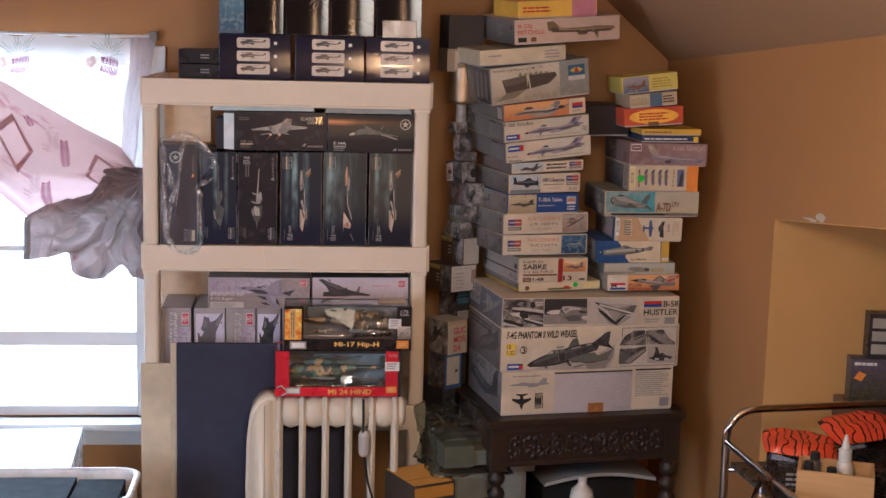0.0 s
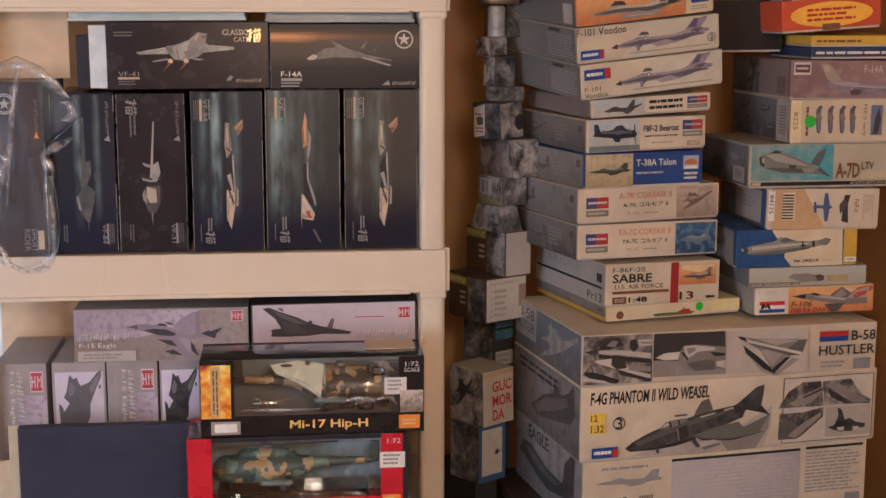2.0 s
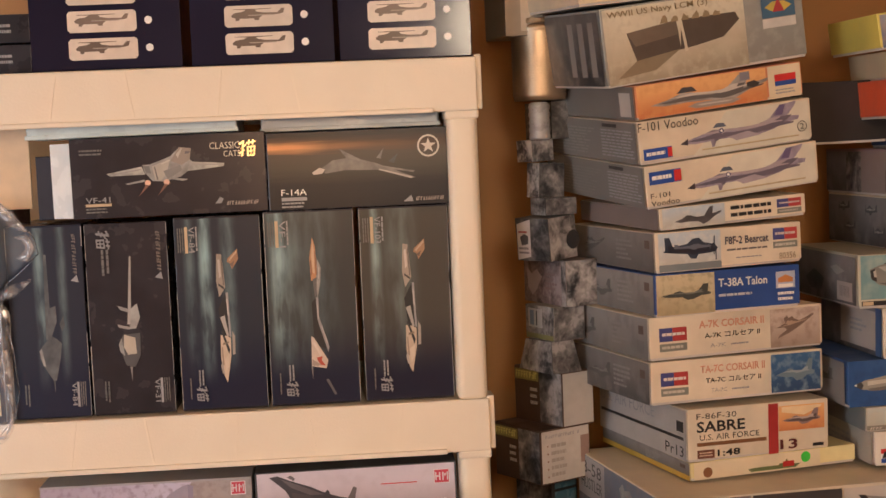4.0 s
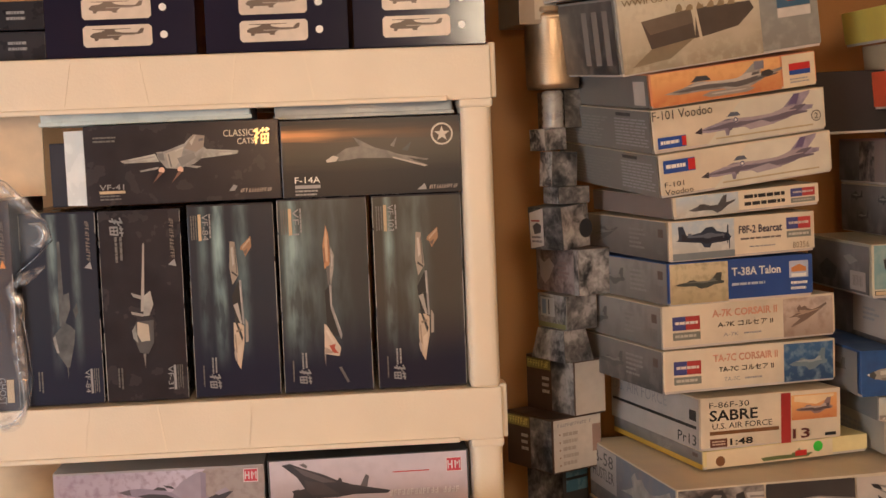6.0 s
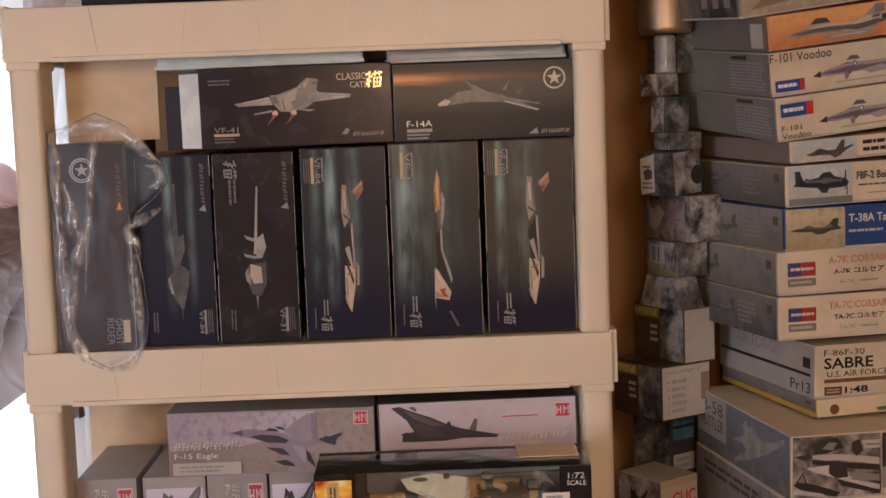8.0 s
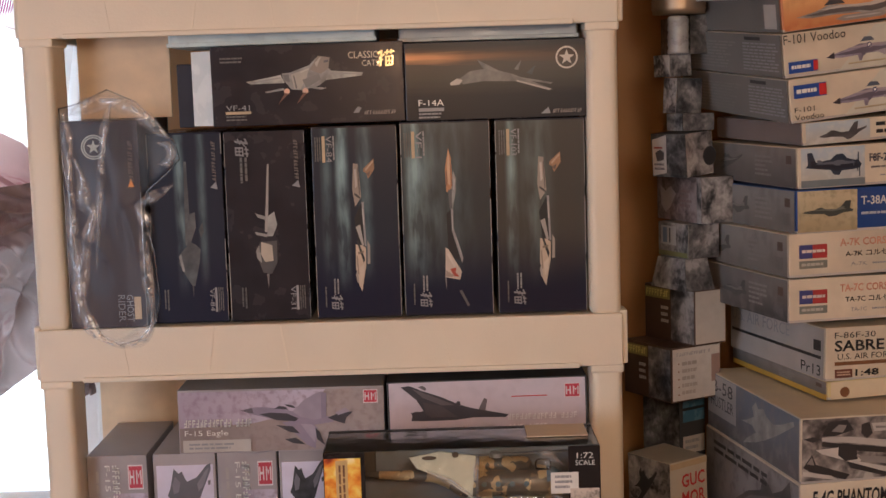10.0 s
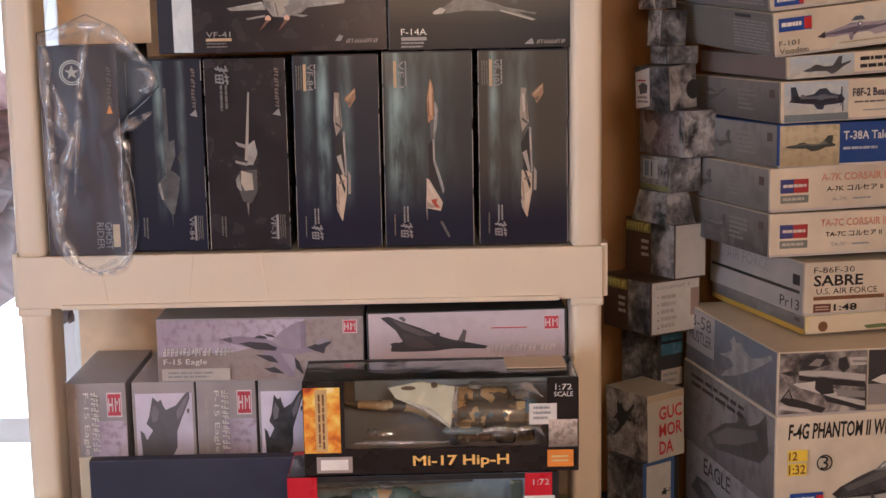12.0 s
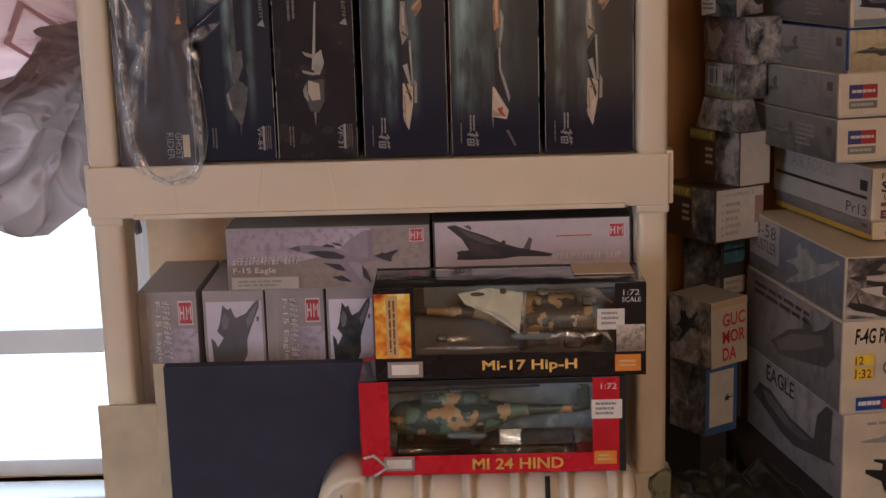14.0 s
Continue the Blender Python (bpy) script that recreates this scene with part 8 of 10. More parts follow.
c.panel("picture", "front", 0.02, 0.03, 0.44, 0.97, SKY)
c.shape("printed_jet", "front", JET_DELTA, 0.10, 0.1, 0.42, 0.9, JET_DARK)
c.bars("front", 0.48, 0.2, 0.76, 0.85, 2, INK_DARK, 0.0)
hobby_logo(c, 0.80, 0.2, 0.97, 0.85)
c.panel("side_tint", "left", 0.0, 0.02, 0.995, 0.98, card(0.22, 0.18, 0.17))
for z, x, maker in ((1.374, 1.166, True), (1.441, 1.157, False)):
    c = kit(x, -0.100, z, 13, 5.5, 3.7, 0.296, 0.385, 0.0655, WHITE, "white jet kit box with a grey swept-wing fighter")
    c.shape("sky_tint", "front", [(0, 0), (1, 0), (1, 1), (0.3, 1)], 0.30, 0.04, 0.99, 0.96, card(0.62, 0.60, 0.50))
    c.shape("printed_jet", "front", VOODOO, 0.23, 0.14, 0.93, 0.98, JET_LILAC, light=ink(0.36, 0.31, 0.34), dark=ink(0.14, 0.12, 0.16))
    c.shape("printed_nose", "front", [(0, .3), (1, 1), (1, 0)], 0.232, 0.30, 0.275, 0.46, ink(0.05, 0.04, 0.05))
    c.disc("roundel", "front", 0.47, 0.53, 0.004, ink(0.06, 0.07, 0.16))
    c.star("roundel_star", "front", 0.47, 0.53, 0.0034, INK_WHITE)
    c.shape("printed_canopy", "front", [(0, 0), (0.3, 1), (0.8, 0.9), (1, 0)], 0.42, 0.62, 0.50, 0.72, ink(0.10, 0.12, 0.16))
    c.shape("tail_flash", "front", [(0, 0), (0.5, 1), (1, 1), (0.7, 0)], 0.78, 0.70, 0.85, 0.94, ink(0.13, 0.10, 0.20))
    c.shape("printed_wing", "front", [(0, .6), (.6, 1), (1, .3), (.3, 0)], 0.50, 0.26, 0.70, 0.44, ink(0.36, 0.32, 0.36))
    c.panel("ground_line", "front", 0.35, 0.14, 0.92, 0.18, SEPIA)
    if maker:
        c.words("F-101", "front", 0.02, 0.24, 0.13, 0.36, INK_DARK)
        c.words("Voodoo", "front", 0.02, 0.06, 0.18, 0.19, INK_DARK)
        c.panel("maker_mark", "front", 0.02, 0.56, 0.20, 0.86, INK_BLUE)
        c.panel("maker_mark_red", "front", 0.16, 0.58, 0.20, 0.84, INK_RED)
        c.bars("front", 0.035, 0.62, 0.15, 0.80, 1, INK_WHITE, 0.0)
    else:
        c.words("F-101 Voodoo", "front", 0.0, 0.76, 0.34, 0.97, INK_DARK)
        c.panel("maker_plate", "front", 0.02, 0.10, 0.18, 0.36, INK_BLUE)
        c.bars("front", 0.035, 0.15, 0.14, 0.31, 1, INK_WHITE, 0.0)
        c.panel("maker_plate_red", "front", 0.155, 0.12, 0.18, 0.34, INK_RED)
        c.disc("ring_badge", "front", 0.94, 0.36, 0.0085, INK_DARK, 0.86)
        c.words("2", "front", 0.928, 0.29, 0.952, 0.43, INK_DARK)
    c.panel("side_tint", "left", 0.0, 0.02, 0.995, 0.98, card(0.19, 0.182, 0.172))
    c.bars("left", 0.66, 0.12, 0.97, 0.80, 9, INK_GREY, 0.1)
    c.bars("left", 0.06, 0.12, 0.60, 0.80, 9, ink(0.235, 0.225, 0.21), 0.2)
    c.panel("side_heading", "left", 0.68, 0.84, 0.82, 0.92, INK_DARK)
c = kit(1.154, -0.100, 1.5085, 13, 6.2, 3.5, 0.285, 0.33, 0.052, card(0.60, 0.24, 0.12), "orange sky jet kit box with red corner mark")
c.panel("picture", "front", 0.01, 0.02, 0.78, 0.98, SUNSET)
c.shape("printed_jet", "front", JET_DELTA, 0.08, 0.12, 0.80, 0.92, JET_GREY, light=ink(0.5, 0.46, 0.42), dark=ink(0.12, 0.11, 0.11))
c.shape("printed_canopy", "front", [(0, 0), (0.3, 1), (0.8, 0.9), (1, 0)], 0.24, 0.60, 0.36, 0.76, ink(0.06, 0.06, 0.07))
c.shape("printed_tank", "front", [(0, .5), (.15, 1), (.85, 1), (1, .5), (.85, 0), (.15, 0)], 0.30, 0.10, 0.62, 0.26, ink(0.34, 0.31, 0.28), light=ink(0.50, 0.46, 0.42))
c.shape("printed_exhaust", "front", [(0, .2), (.6, 0), (1, .5), (.6, 1), (0, .8)], 0.66, 0.46, 0.74, 0.66, ink(0.05, 0.045, 0.045))
c.panel("tail_band", "front", 0.62, 0.70, 0.68, 0.94, ink(0.20, 0.20, 0.24))
c.panel("white_end", "front", 0.79, 0.02, 0.99, 0.98, CREAM)
c.panel("emblem", "front", 0.83, 0.52, 0.96, 0.72, INK_RED)
c.panel("emblem_blue", "front", 0.83, 0.38, 0.96, 0.52, INK_BLUE)
c.bars("front", 0.83, 0.12, 0.96, 0.30, 2, INK_GREY)
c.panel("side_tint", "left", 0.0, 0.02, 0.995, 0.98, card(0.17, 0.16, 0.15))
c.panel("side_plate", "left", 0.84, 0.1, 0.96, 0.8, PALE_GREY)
c = kit(1.112, -0.100, 1.558, 13, 7.0, 3.0, 0.342, 0.33, 0.118, art("grey_olive_print", (0.24, 0.24, 0.22), (0.30, 0.31, 0.29), (0.36, 0.36, 0.33), 10.0), "grey landing craft kit box leaning on the pile")
c.panel("picture", "front", 0.01, 0.02, 0.70, 0.98, art("beach_print", (0.34, 0.30, 0.22), (0.62, 0.58, 0.46), (0.48, 0.44, 0.34), 16.0))
FL = (335, 0, 1030, 265)
c.drawn("printed_craft", "front", FL, [(415, 92), (585, 72), (592, 165), (602, 72), (790, 74), (802, 100), (742, 152), (640, 168), (440, 188), (430, 150)], ink(0.085, 0.070, 0.060))
c.drawn("printed_bow", "front", FL, [(415, 92), (585, 72), (590, 120), (440, 140)], ink(0.15, 0.12, 0.095))
c.drawn("printed_ramp", "front", FL, [(440, 188), (590, 170), (500, 228), (370, 240)], ink(0.22, 0.18, 0.12))
c.drawn("printed_mast", "front", FL, [(596, 70), (604, 70), (616, 180), (606, 182)], ink(0.50, 0.46, 0.36))
for k in range(6):
    c.drawn("printed_stanchion", "front", FL, [(530 + k * 36, 76), (556 + k * 36, 76), (556 + k * 36, 62), (550 + k * 36, 50 + 7 * (k % 3)), (541 + k * 36, 52 + 6 * (k % 2)), (534 + k * 36, 66)], ink(0.26, 0.20, 0.12))
c.panel("side_print", "left", 0.02, 0.03, 0.98, 0.97, SIDE_PRINTS[1])
for k in range(3):
    c.panel("side_label", "left", 0.62 + k * 0.12, 0.15, 0.68 + k * 0.12, 0.85, ink(0.24, 0.22, 0.205))
c.words("WWII US Navy LCM (3)", "front", 0.03, 0.845, 0.52, 0.945, ink(0.20, 0.15, 0.08), bold=0.008)
c.panel("emblem_plate", "front", 0.785, 0.44, 0.955, 0.56, ink(0.62, 0.60, 0.56))
c.panel("emblem", "front", 0.785, 0.57, 0.955, 0.86, ink(0.05, 0.13, 0.22))
c.shape("emblem_yellow", "front", [(0, .5), (.3, .8), (.7, .8), (1, .5), (.7, .2), (.3, .2)], 0.80, 0.60, 0.94, 0.82, ink(0.58, 0.45, 0.10))
c.shape("emblem_red", "front", [(0, 0), (.5, 1), (1, 0)], 0.84, 0.64, 0.90, 0.82, ink(0.42, 0.05, 0.05))
c.words("1:48", "front", 0.79, 0.885, 0.94, 0.955, INK_GREY)
c = kit(1.072, -0.095, 1.681, 13, 5.0, 2.0, 0.296, 0.25, 0.05, CREAM, "cream shrink-wrapped kit box")
c.bars("front", 0.1, 0.5, 0.3, 0.7, 1, INK_GREY)
c.bars("front", 0.75, 0.2, 0.95, 0.8, 3, INK_GREY)
c = kit(1.180, -0.10, 1.752, 13, 4.2, 3.0, 0.365, 0.343, 0.078, card(0.56, 0.42, 0.34), "pinkish bomber kit box near the slope")
c.words("B-25J", "front", 0.03, 0.62, 0.16, 0.82, INK_RED)
c.words("MITCHELL", "front", 0.03, 0.40, 0.28, 0.58, INK_RED)
c.shape("printed_bomber", "front", BOMBER, 0.30, 0.12, 0.96, 0.88, ink(0.20, 0.14, 0.08), mirror=True, light=ink(0.30, 0.22, 0.13), dark=ink(0.10, 0.07, 0.045))
c.panel("maker_plate", "front", 0.03, 0.10, 0.11, 0.28, INK_DARK)
c.panel("maker_mark", "front", 0.15, 0.10, 0.20, 0.28, INK_BROWN)
c.panel("side_tint", "left", 0.0, 0.02, 0.995, 0.98, card(0.22, 0.18, 0.16))
side_print(c, None, 9)
c = kit(1.190, -0.08, 1.834, 13, 3.5, 2.0, 0.274, 0.22, 0.055, card(0.80, 0.50, 0.08), "yellow and pink kit box on top of the pile")
c.panel("pink_end", "front", 0.68, 0.02, 0.99, 0.98, card(0.55, 0.22, 0.28))
c.bars("front", 0.06, 0.3, 0.5, 0.7, 2, INK_RED)

# right pile
GR = "kit boxes piled in the corner"
RY = -0.080


def right_kit(x, z, roll, w, d, h, body, label, yaw=3, y=RY):
    return Carton("kit_box", seat(x, y, z, yaw, roll, 0), w, d, h, body, label, "model kit box", GR, PALE_GREY)


def traced(c, quad, rows, face="front"):
    """A print laid down piece by piece: name, outline and ink."""
    for name, pts, m in rows:
        c.sketch(name, face, quad, pts, m)


c = right_kit(1.517, 0.9565, 0.5, 0.245, 0.26, 0.054, card(0.58, 0.50, 0.42), "white and orange delta jet kit box")
c.panel("picture", "front", 0.28, 0.02, 0.995, 0.98, SUNSET)
DART = ink(0.15, 0.135, 0.13)
traced(c, ((215, 923), (720, 896), (716, 1040), (212, 1060)), (
    ("red_sky", [(600, 960), (650, 915), (716, 902), (716, 925), (640, 965)], ink(0.50, 0.09, 0.05)), ("pale_sky", [(560, 930), (612, 912), (640, 930), (590, 950)], ink(0.72, 0.52, 0.34)),
    ("printed_wing", [(505, 985), (545, 938), (578, 912), (640, 962), (640, 985), (590, 1000)], DART), ("wing_light", [(530, 972), (578, 920), (600, 950), (560, 985)], ink(0.28, 0.25, 0.23)),
    ("printed_fin", [(600, 970), (640, 930), (700, 908), (680, 985), (640, 990)], ink(0.42, 0.38, 0.34)), ("fin_mark", [(622, 962), (646, 940), (690, 930), (684, 950), (640, 972)], ink(0.46, 0.08, 0.05)),
    ("printed_body", [(365, 963), (425, 950), (500, 956), (600, 972), (690, 968), (688, 998), (600, 1006), (500, 992), (420, 978)], ink(0.24, 0.215, 0.20)), ("body_light", [(425, 952), (500, 958), (600, 974), (590, 982), (480, 970)], ink(0.46, 0.42, 0.38)),
    ("printed_nose", [(365, 963), (425, 950), (418, 976)], ink(0.04, 0.035, 0.035)), ("printed_canopy", [(432, 952), (462, 944), (490, 956), (470, 962)], ink(0.05, 0.05, 0.055)), ("printed_near_wing", [(500, 1002), (590, 996), (560, 1040), (530, 1050)], ink(0.10, 0.09, 0.09))))
c.words("F-106", "front", 0.30, 0.26, 0.48, 0.46, INK_BROWN, lean=0.2, bold=0.03)
c.words("DELTA DART", "front", 0.30, 0.05, 0.64, 0.21, ink(0.36, 0.05, 0.03), lean=0.2, bold=0.03)
c.panel("white_end", "front", 0.005, 0.02, 0.28, 0.99, card(0.74, 0.68, 0.58))
c.bars("front", 0.08, 0.78, 0.20, 0.90, 2, ink(0.50, 0.45, 0.40))
c.panel("emblem", "front", 0.04, 0.36, 0.25, 0.50, INK_RED)
c.panel("emblem_field", "front", 0.04, 0.22, 0.25, 0.36, INK_WHITE)
c.flat("emblem_wave", "front", [(0.045, 0.23), (0.075, 0.23), (0.08, 0.31), (0.092, 0.25), (0.105, 0.31), (0.11, 0.23), (0.135, 0.23), (0.12, 0.42), (0.105, 0.42), (0.092, 0.34), (0.078, 0.42), (0.063, 0.42)], INK_DARK)
c.panel("emblem_blue", "front", 0.04, 0.09, 0.25, 0.22, INK_BLUE)
c.panel("side_picture", "left", 0.0, 0.02, 0.99, 0.98, card(0.36, 0.34, 0.30))
c.bars("left", 0.2, 0.2, 0.8, 0.7, 3, INK_GREY)
c = right_kit(1.505, 1.0115, 0.3, 0.24, 0.25, 0.038, card(0.40, 0.40, 0.35), "pale grey kit box with small print and faded scene")
c.panel("picture", "front", 0.01, 0.03, 0.99, 0.97, art("faded_beach_print", (0.40, 0.40, 0.34), (0.46, 0.49, 0.45), (0.52, 0.46, 0.32), 9.0, 0.4, 2, 0.5))
traced(c, ((195, 844), (660, 828), (657, 904), (192, 921)), (("printed_craft", [(348, 880), (365, 866), (420, 862), (480, 872), (470, 893), (400, 897)], ink(0.24, 0.22, 0.19)), ("craft_end", [(455, 872), (470, 865), (492, 872), (488, 890), (465, 893)], ink(0.10, 0.07, 0.06)),
                                                             ("title_strip", [(192, 902), (395, 896), (395, 908), (192, 916)], ink(0.20, 0.19, 0.16)), ("ochre_ground", [(500, 870), (585, 866), (585, 892), (500, 894)], ink(0.46, 0.38, 0.20))))
c.glyphs("front", 0.02, 0.08, 0.42, 0.18, 18, ink(0.50, 0.47, 0.40))
# Darker panel that paints shade on the left end.
c.panel("side_tint", "left", 0, 0.02, 0.99, 0.98, card(0.16, 0.17, 0.17))
c = right_kit(1.477, 1.0505, 0.2, 0.246, 0.25, 0.073, card(0.03, 0.085, 0.23), "blue propeller fighter kit box with yellow edge")
c.panel("blue_field", "front", 0.005, 0.01, 0.90, 0.99, art("blue_sky_print", (0.028, 0.085, 0.23), (0.045, 0.12, 0.29), (0.022, 0.06, 0.17), 10.0, 0.4, 0, 0.5))
WINGED = ink(0.30, 0.29, 0.25)
traced(c, ((134, 697), (644, 703), (638, 848), (130, 850)), (
    ("cream_flash", [(285, 700), (583, 705), (581, 848), (368, 848), (338, 808), (352, 770), (310, 735)], CREAM),
    ("printed_wing", [(185, 764), (300, 745), (322, 728), (352, 736), (400, 748), (470, 752), (420, 782), (330, 796), (200, 796)], WINGED), ("printed_body", [(165, 772), (200, 760), (330, 752), (460, 748), (530, 744), (528, 760), (470, 772), (380, 790), (240, 798), (180, 792)], WINGED),
    ("body_light", [(200, 766), (330, 758), (450, 754), (440, 762), (320, 770), (200, 780)], ink(0.50, 0.48, 0.42)), ("body_shade", [(200, 790), (330, 780), (460, 768), (440, 780), (330, 796), (210, 798)], ink(0.15, 0.14, 0.12)),
    ("printed_canopy", [(318, 745), (345, 730), (385, 746), (340, 752)], ink(0.12, 0.13, 0.13)), ("propeller", [(150, 778), (176, 766), (186, 778), (178, 792)], ink(0.06, 0.06, 0.06)), ("spinner", [(152, 776), (160, 772), (162, 782)], INK_WHITE),
    ("printed_tail", [(480, 748), (512, 738), (536, 744), (516, 768), (490, 766)], ink(0.22, 0.21, 0.18)), ("tail_band", [(456, 750), (466, 749), (466, 772), (458, 774)], INK_DARK),
    ("wing_cross", [(414, 748), (419, 748), (420, 782), (415, 782)], INK_DARK), ("wing_cross", [(404, 763), (430, 762), (430, 767), (404, 768)], INK_DARK)))
c.words("Fw 190D-9", "front", 0.475, 0.11, 0.68, 0.20, INK_DARK, bold=0.01)
c.bars("front", 0.70, 0.11, 0.80, 0.19, 1, ink(0.60, 0.54, 0.46), 0.0)
c.panel("yellow_edge", "front", 0.885, 0.02, 0.995, 0.98, ink(0.62, 0.40, 0.06))
c.panel("number_tag", "front", 0.90, 0.10, 0.995, 0.22, INK_WHITE)
c.bars("front", 0.91, 0.12, 0.985, 0.20, 1, INK_GREY, 0.0)
c.panel("side_plate", "left", 0.02, 0.04, 0.97, 0.96, card(0.20, 0.19, 0.18))
c.shape("side_fighter", "left", PROP, 0.3, 0.3, 0.8, 0.75, ink(0.10, 0.095, 0.09))
c = right_kit(1.534, 1.1245, -0.8, 0.228, 0.24, 0.079, card(0.66, 0.58, 0.44), "cream propeller aircraft kit box with tan wedge")
YQ = ((245, 532), (735, 537), (725, 703), (240, 700))
traced(c, YQ, (("tan_wedge", [(262, 534), (405, 535), (440, 600), (498, 702), (262, 698)], ink(0.60, 0.40, 0.22)), ("bar_field", [(312, 548), (364, 548), (362, 662), (310, 660)], ink(0.70, 0.60, 0.44))))
c.bars("front", 0.135, 0.24, 0.235, 0.88, 9, INK_DARK, 0.0, solid=True)
SEA_BLUE = ink(0.075, 0.11, 0.26)
traced(c, YQ, (("plan_fuselage", [(440, 606), (462, 601), (520, 604), (528, 611), (518, 617), (450, 614)], SEA_BLUE), ("plan_wing", [(494, 552), (508, 552), (516, 608), (506, 668), (492, 668), (486, 608)], SEA_BLUE), ("plan_tail", [(446, 588), (456, 588), (458, 632), (446, 632)], SEA_BLUE),
               ("side_fuselage", [(566, 668), (574, 600), (580, 562), (606, 560), (594, 600), (596, 676), (578, 672)], ink(0.05, 0.05, 0.055)), ("side_wing", [(556, 602), (572, 582), (594, 592), (578, 620), (560, 640)], ink(0.10, 0.10, 0.11))))
c.words("F6F-5", "front", 0.775, 0.42, 0.815, 0.74, INK_BROWN, 90)
c.bars("front", 0.85, 0.18, 0.95, 0.86, 6, ink(0.46, 0.40, 0.32), 0.4, True)
c.panel("number_tag", "front", 0.01, 0.22, 0.065, 0.95, INK_WHITE)
c.words("84135", "front", 0.018, 0.40, 0.055, 0.85, INK_DARK, 90)
c.panel("side_picture", "left", 0.0, 0.02, 0.99, 0.98, DARK_SKY)
c.panel("side_blue", "left", 0.90, 0.02, 0.99, 0.98, ink(0.05, 0.10, 0.22))
c.panel("side_plate", "left", 0.34, 0.12, 0.90, 0.90, card(0.42, 0.37, 0.33))
c.bars("left", 0.50, 0.40, 0.76, 0.70, 3, INK_GREY)
c = right_kit(1.497, 1.2045, 0.0, 0.318, 0.26, 0.084, card(0.46, 0.43, 0.33), "grey attack jet kit box with a teal sky print")
c.panel("picture", "front", 0.01, 0.17, 0.53, 0.98, art("teal_sky_print", (0.17, 0.30, 0.31), (0.10, 0.36, 0.42), (0.36, 0.44, 0.40), 7.0, 0.4, 0, 0.6))
A7 = ink(0.20, 0.205, 0.185)
traced(c, ((203, 345), (821, 350), (811, 528), (197, 522)), (
    ("printed_fin", [(436, 428), (462, 385), (500, 362), (490, 400), (470, 440)], ink(0.12, 0.15, 0.15)), ("printed_body", [(236, 395), (262, 384), (300, 374), (352, 388), (430, 424), (516, 482), (470, 470), (400, 452), (320, 458), (262, 446), (238, 424)], A7),
    ("body_light", [(262, 388), (310, 382), (380, 410), (430, 436), (380, 432), (300, 414)], ink(0.34, 0.335, 0.30)), ("body_shade", [(262, 440), (330, 442), (420, 448), (470, 468), (380, 464), (320, 460)], ink(0.10, 0.105, 0.10)),
    ("printed_intake", [(236, 398), (252, 392), (256, 436), (240, 428)], ink(0.03, 0.03, 0.03)), ("intake_lip", [(246, 402), (254, 396), (256, 420), (248, 420)], ink(0.44, 0.42, 0.37)), ("printed_canopy", [(280, 378), (300, 368), (330, 376), (306, 384)], ink(0.05, 0.06, 0.06)),
    ("printed_patch", [(350, 432), (380, 430), (378, 444), (352, 446)], ink(0.06, 0.07, 0.06)), ("tail_plane", [(400, 446), (460, 440), (450, 464), (410, 462)], ink(0.26, 0.26, 0.23)), ("printed_tip", [(470, 440), (516, 482), (500, 478), (462, 456)], ink(0.10, 0.12, 0.12))))
c.words("A-7D", "front", 0.545, 0.20, 0.70, 0.56, INK_BROWN, bold=0.035)
c.words("LTV", "front", 0.71, 0.40, 0.79, 0.58, INK_BROWN, bold=0.02)
c.panel("pale_tag", "front", 0.71, 0.20, 0.99, 0.36, card(0.60, 0.53, 0.36))
c.panel("dark_strip", "front", 0.01, 0.055, 0.99, 0.14, INK_DARK)
c.panel("scale_mark", "front", 0.015, 0.065, 0.07, 0.13, INK_TAN)
c.glyphs("front", 0.64, 0.07, 0.98, 0.125, 20, INK_TAN)
c.panel("side_picture", "left", 0.02, 0.05, 0.98, 0.95, DARK_SKY)
traced(c, ((0, 0), (100, 0), (100, 100), (0, 100)), (("side_part", [(20, 60), (34, 40), (50, 55), (46, 78), (28, 80)], ink(0.04, 0.045, 0.05)), ("side_part", [(60, 30), (70, 24), (82, 34), (70, 44)], ink(0.26, 0.25, 0.23))), "left")
c.panel("side_plate", "left", 0.70, 0.10, 0.93, 0.46, card(0.42, 0.36, 0.32))
c.bars("left", 0.74, 0.18, 0.89, 0.38, 7, ink(0.20, 0.18, 0.16), 0.0, True)
c = right_kit(1.574, 1.2895, 0.0, 0.233, 0.30, 0.084, CREAM, "cream and orange kit box with four small jets")
c.panel("number_field", "front", 0.0, 0.03, 0.09, 0.97, ink(0.72, 0.62, 0.38))
c.words("8225", "front", 0.022, 0.32, 0.062, 0.72, INK_BROWN, 90)
c.bars("front", 0.12, 0.18, 0.165, 0.84, 1, INK_BROWN, 0.0, True)
for k, px in enumerate((470, 516, 562, 603)):
    traced(c, ((362, 173), (819, 169), (809, 342), (354, 349)), (
        ("printed_jet", [(px - 10, 212), (px + 4, 196), (px + 16, 200), (px + 8, 216), (px + 8, 290), (px, 310), (px - 10, 300), (px - 12, 240)], ink(0.13, 0.11, 0.16)), ("jet_wing", [(px - 12, 240), (px + 2, 222), (px + 14, 246), (px + 2, 268)], ink(0.26, 0.20, 0.18)), ("jet_light", [(px - 6, 262), (px + 3, 258), (px + 4, 296), (px - 4, 298)], ink(0.20, 0.20, 0.34))))
c.disc("green_dot", "front", 0.165, 0.50, 0.0115, INK_GREEN)
c.words("F6F-5 early", "front", 0.615, 0.16, 0.655, 0.88, INK_BROWN, 90)
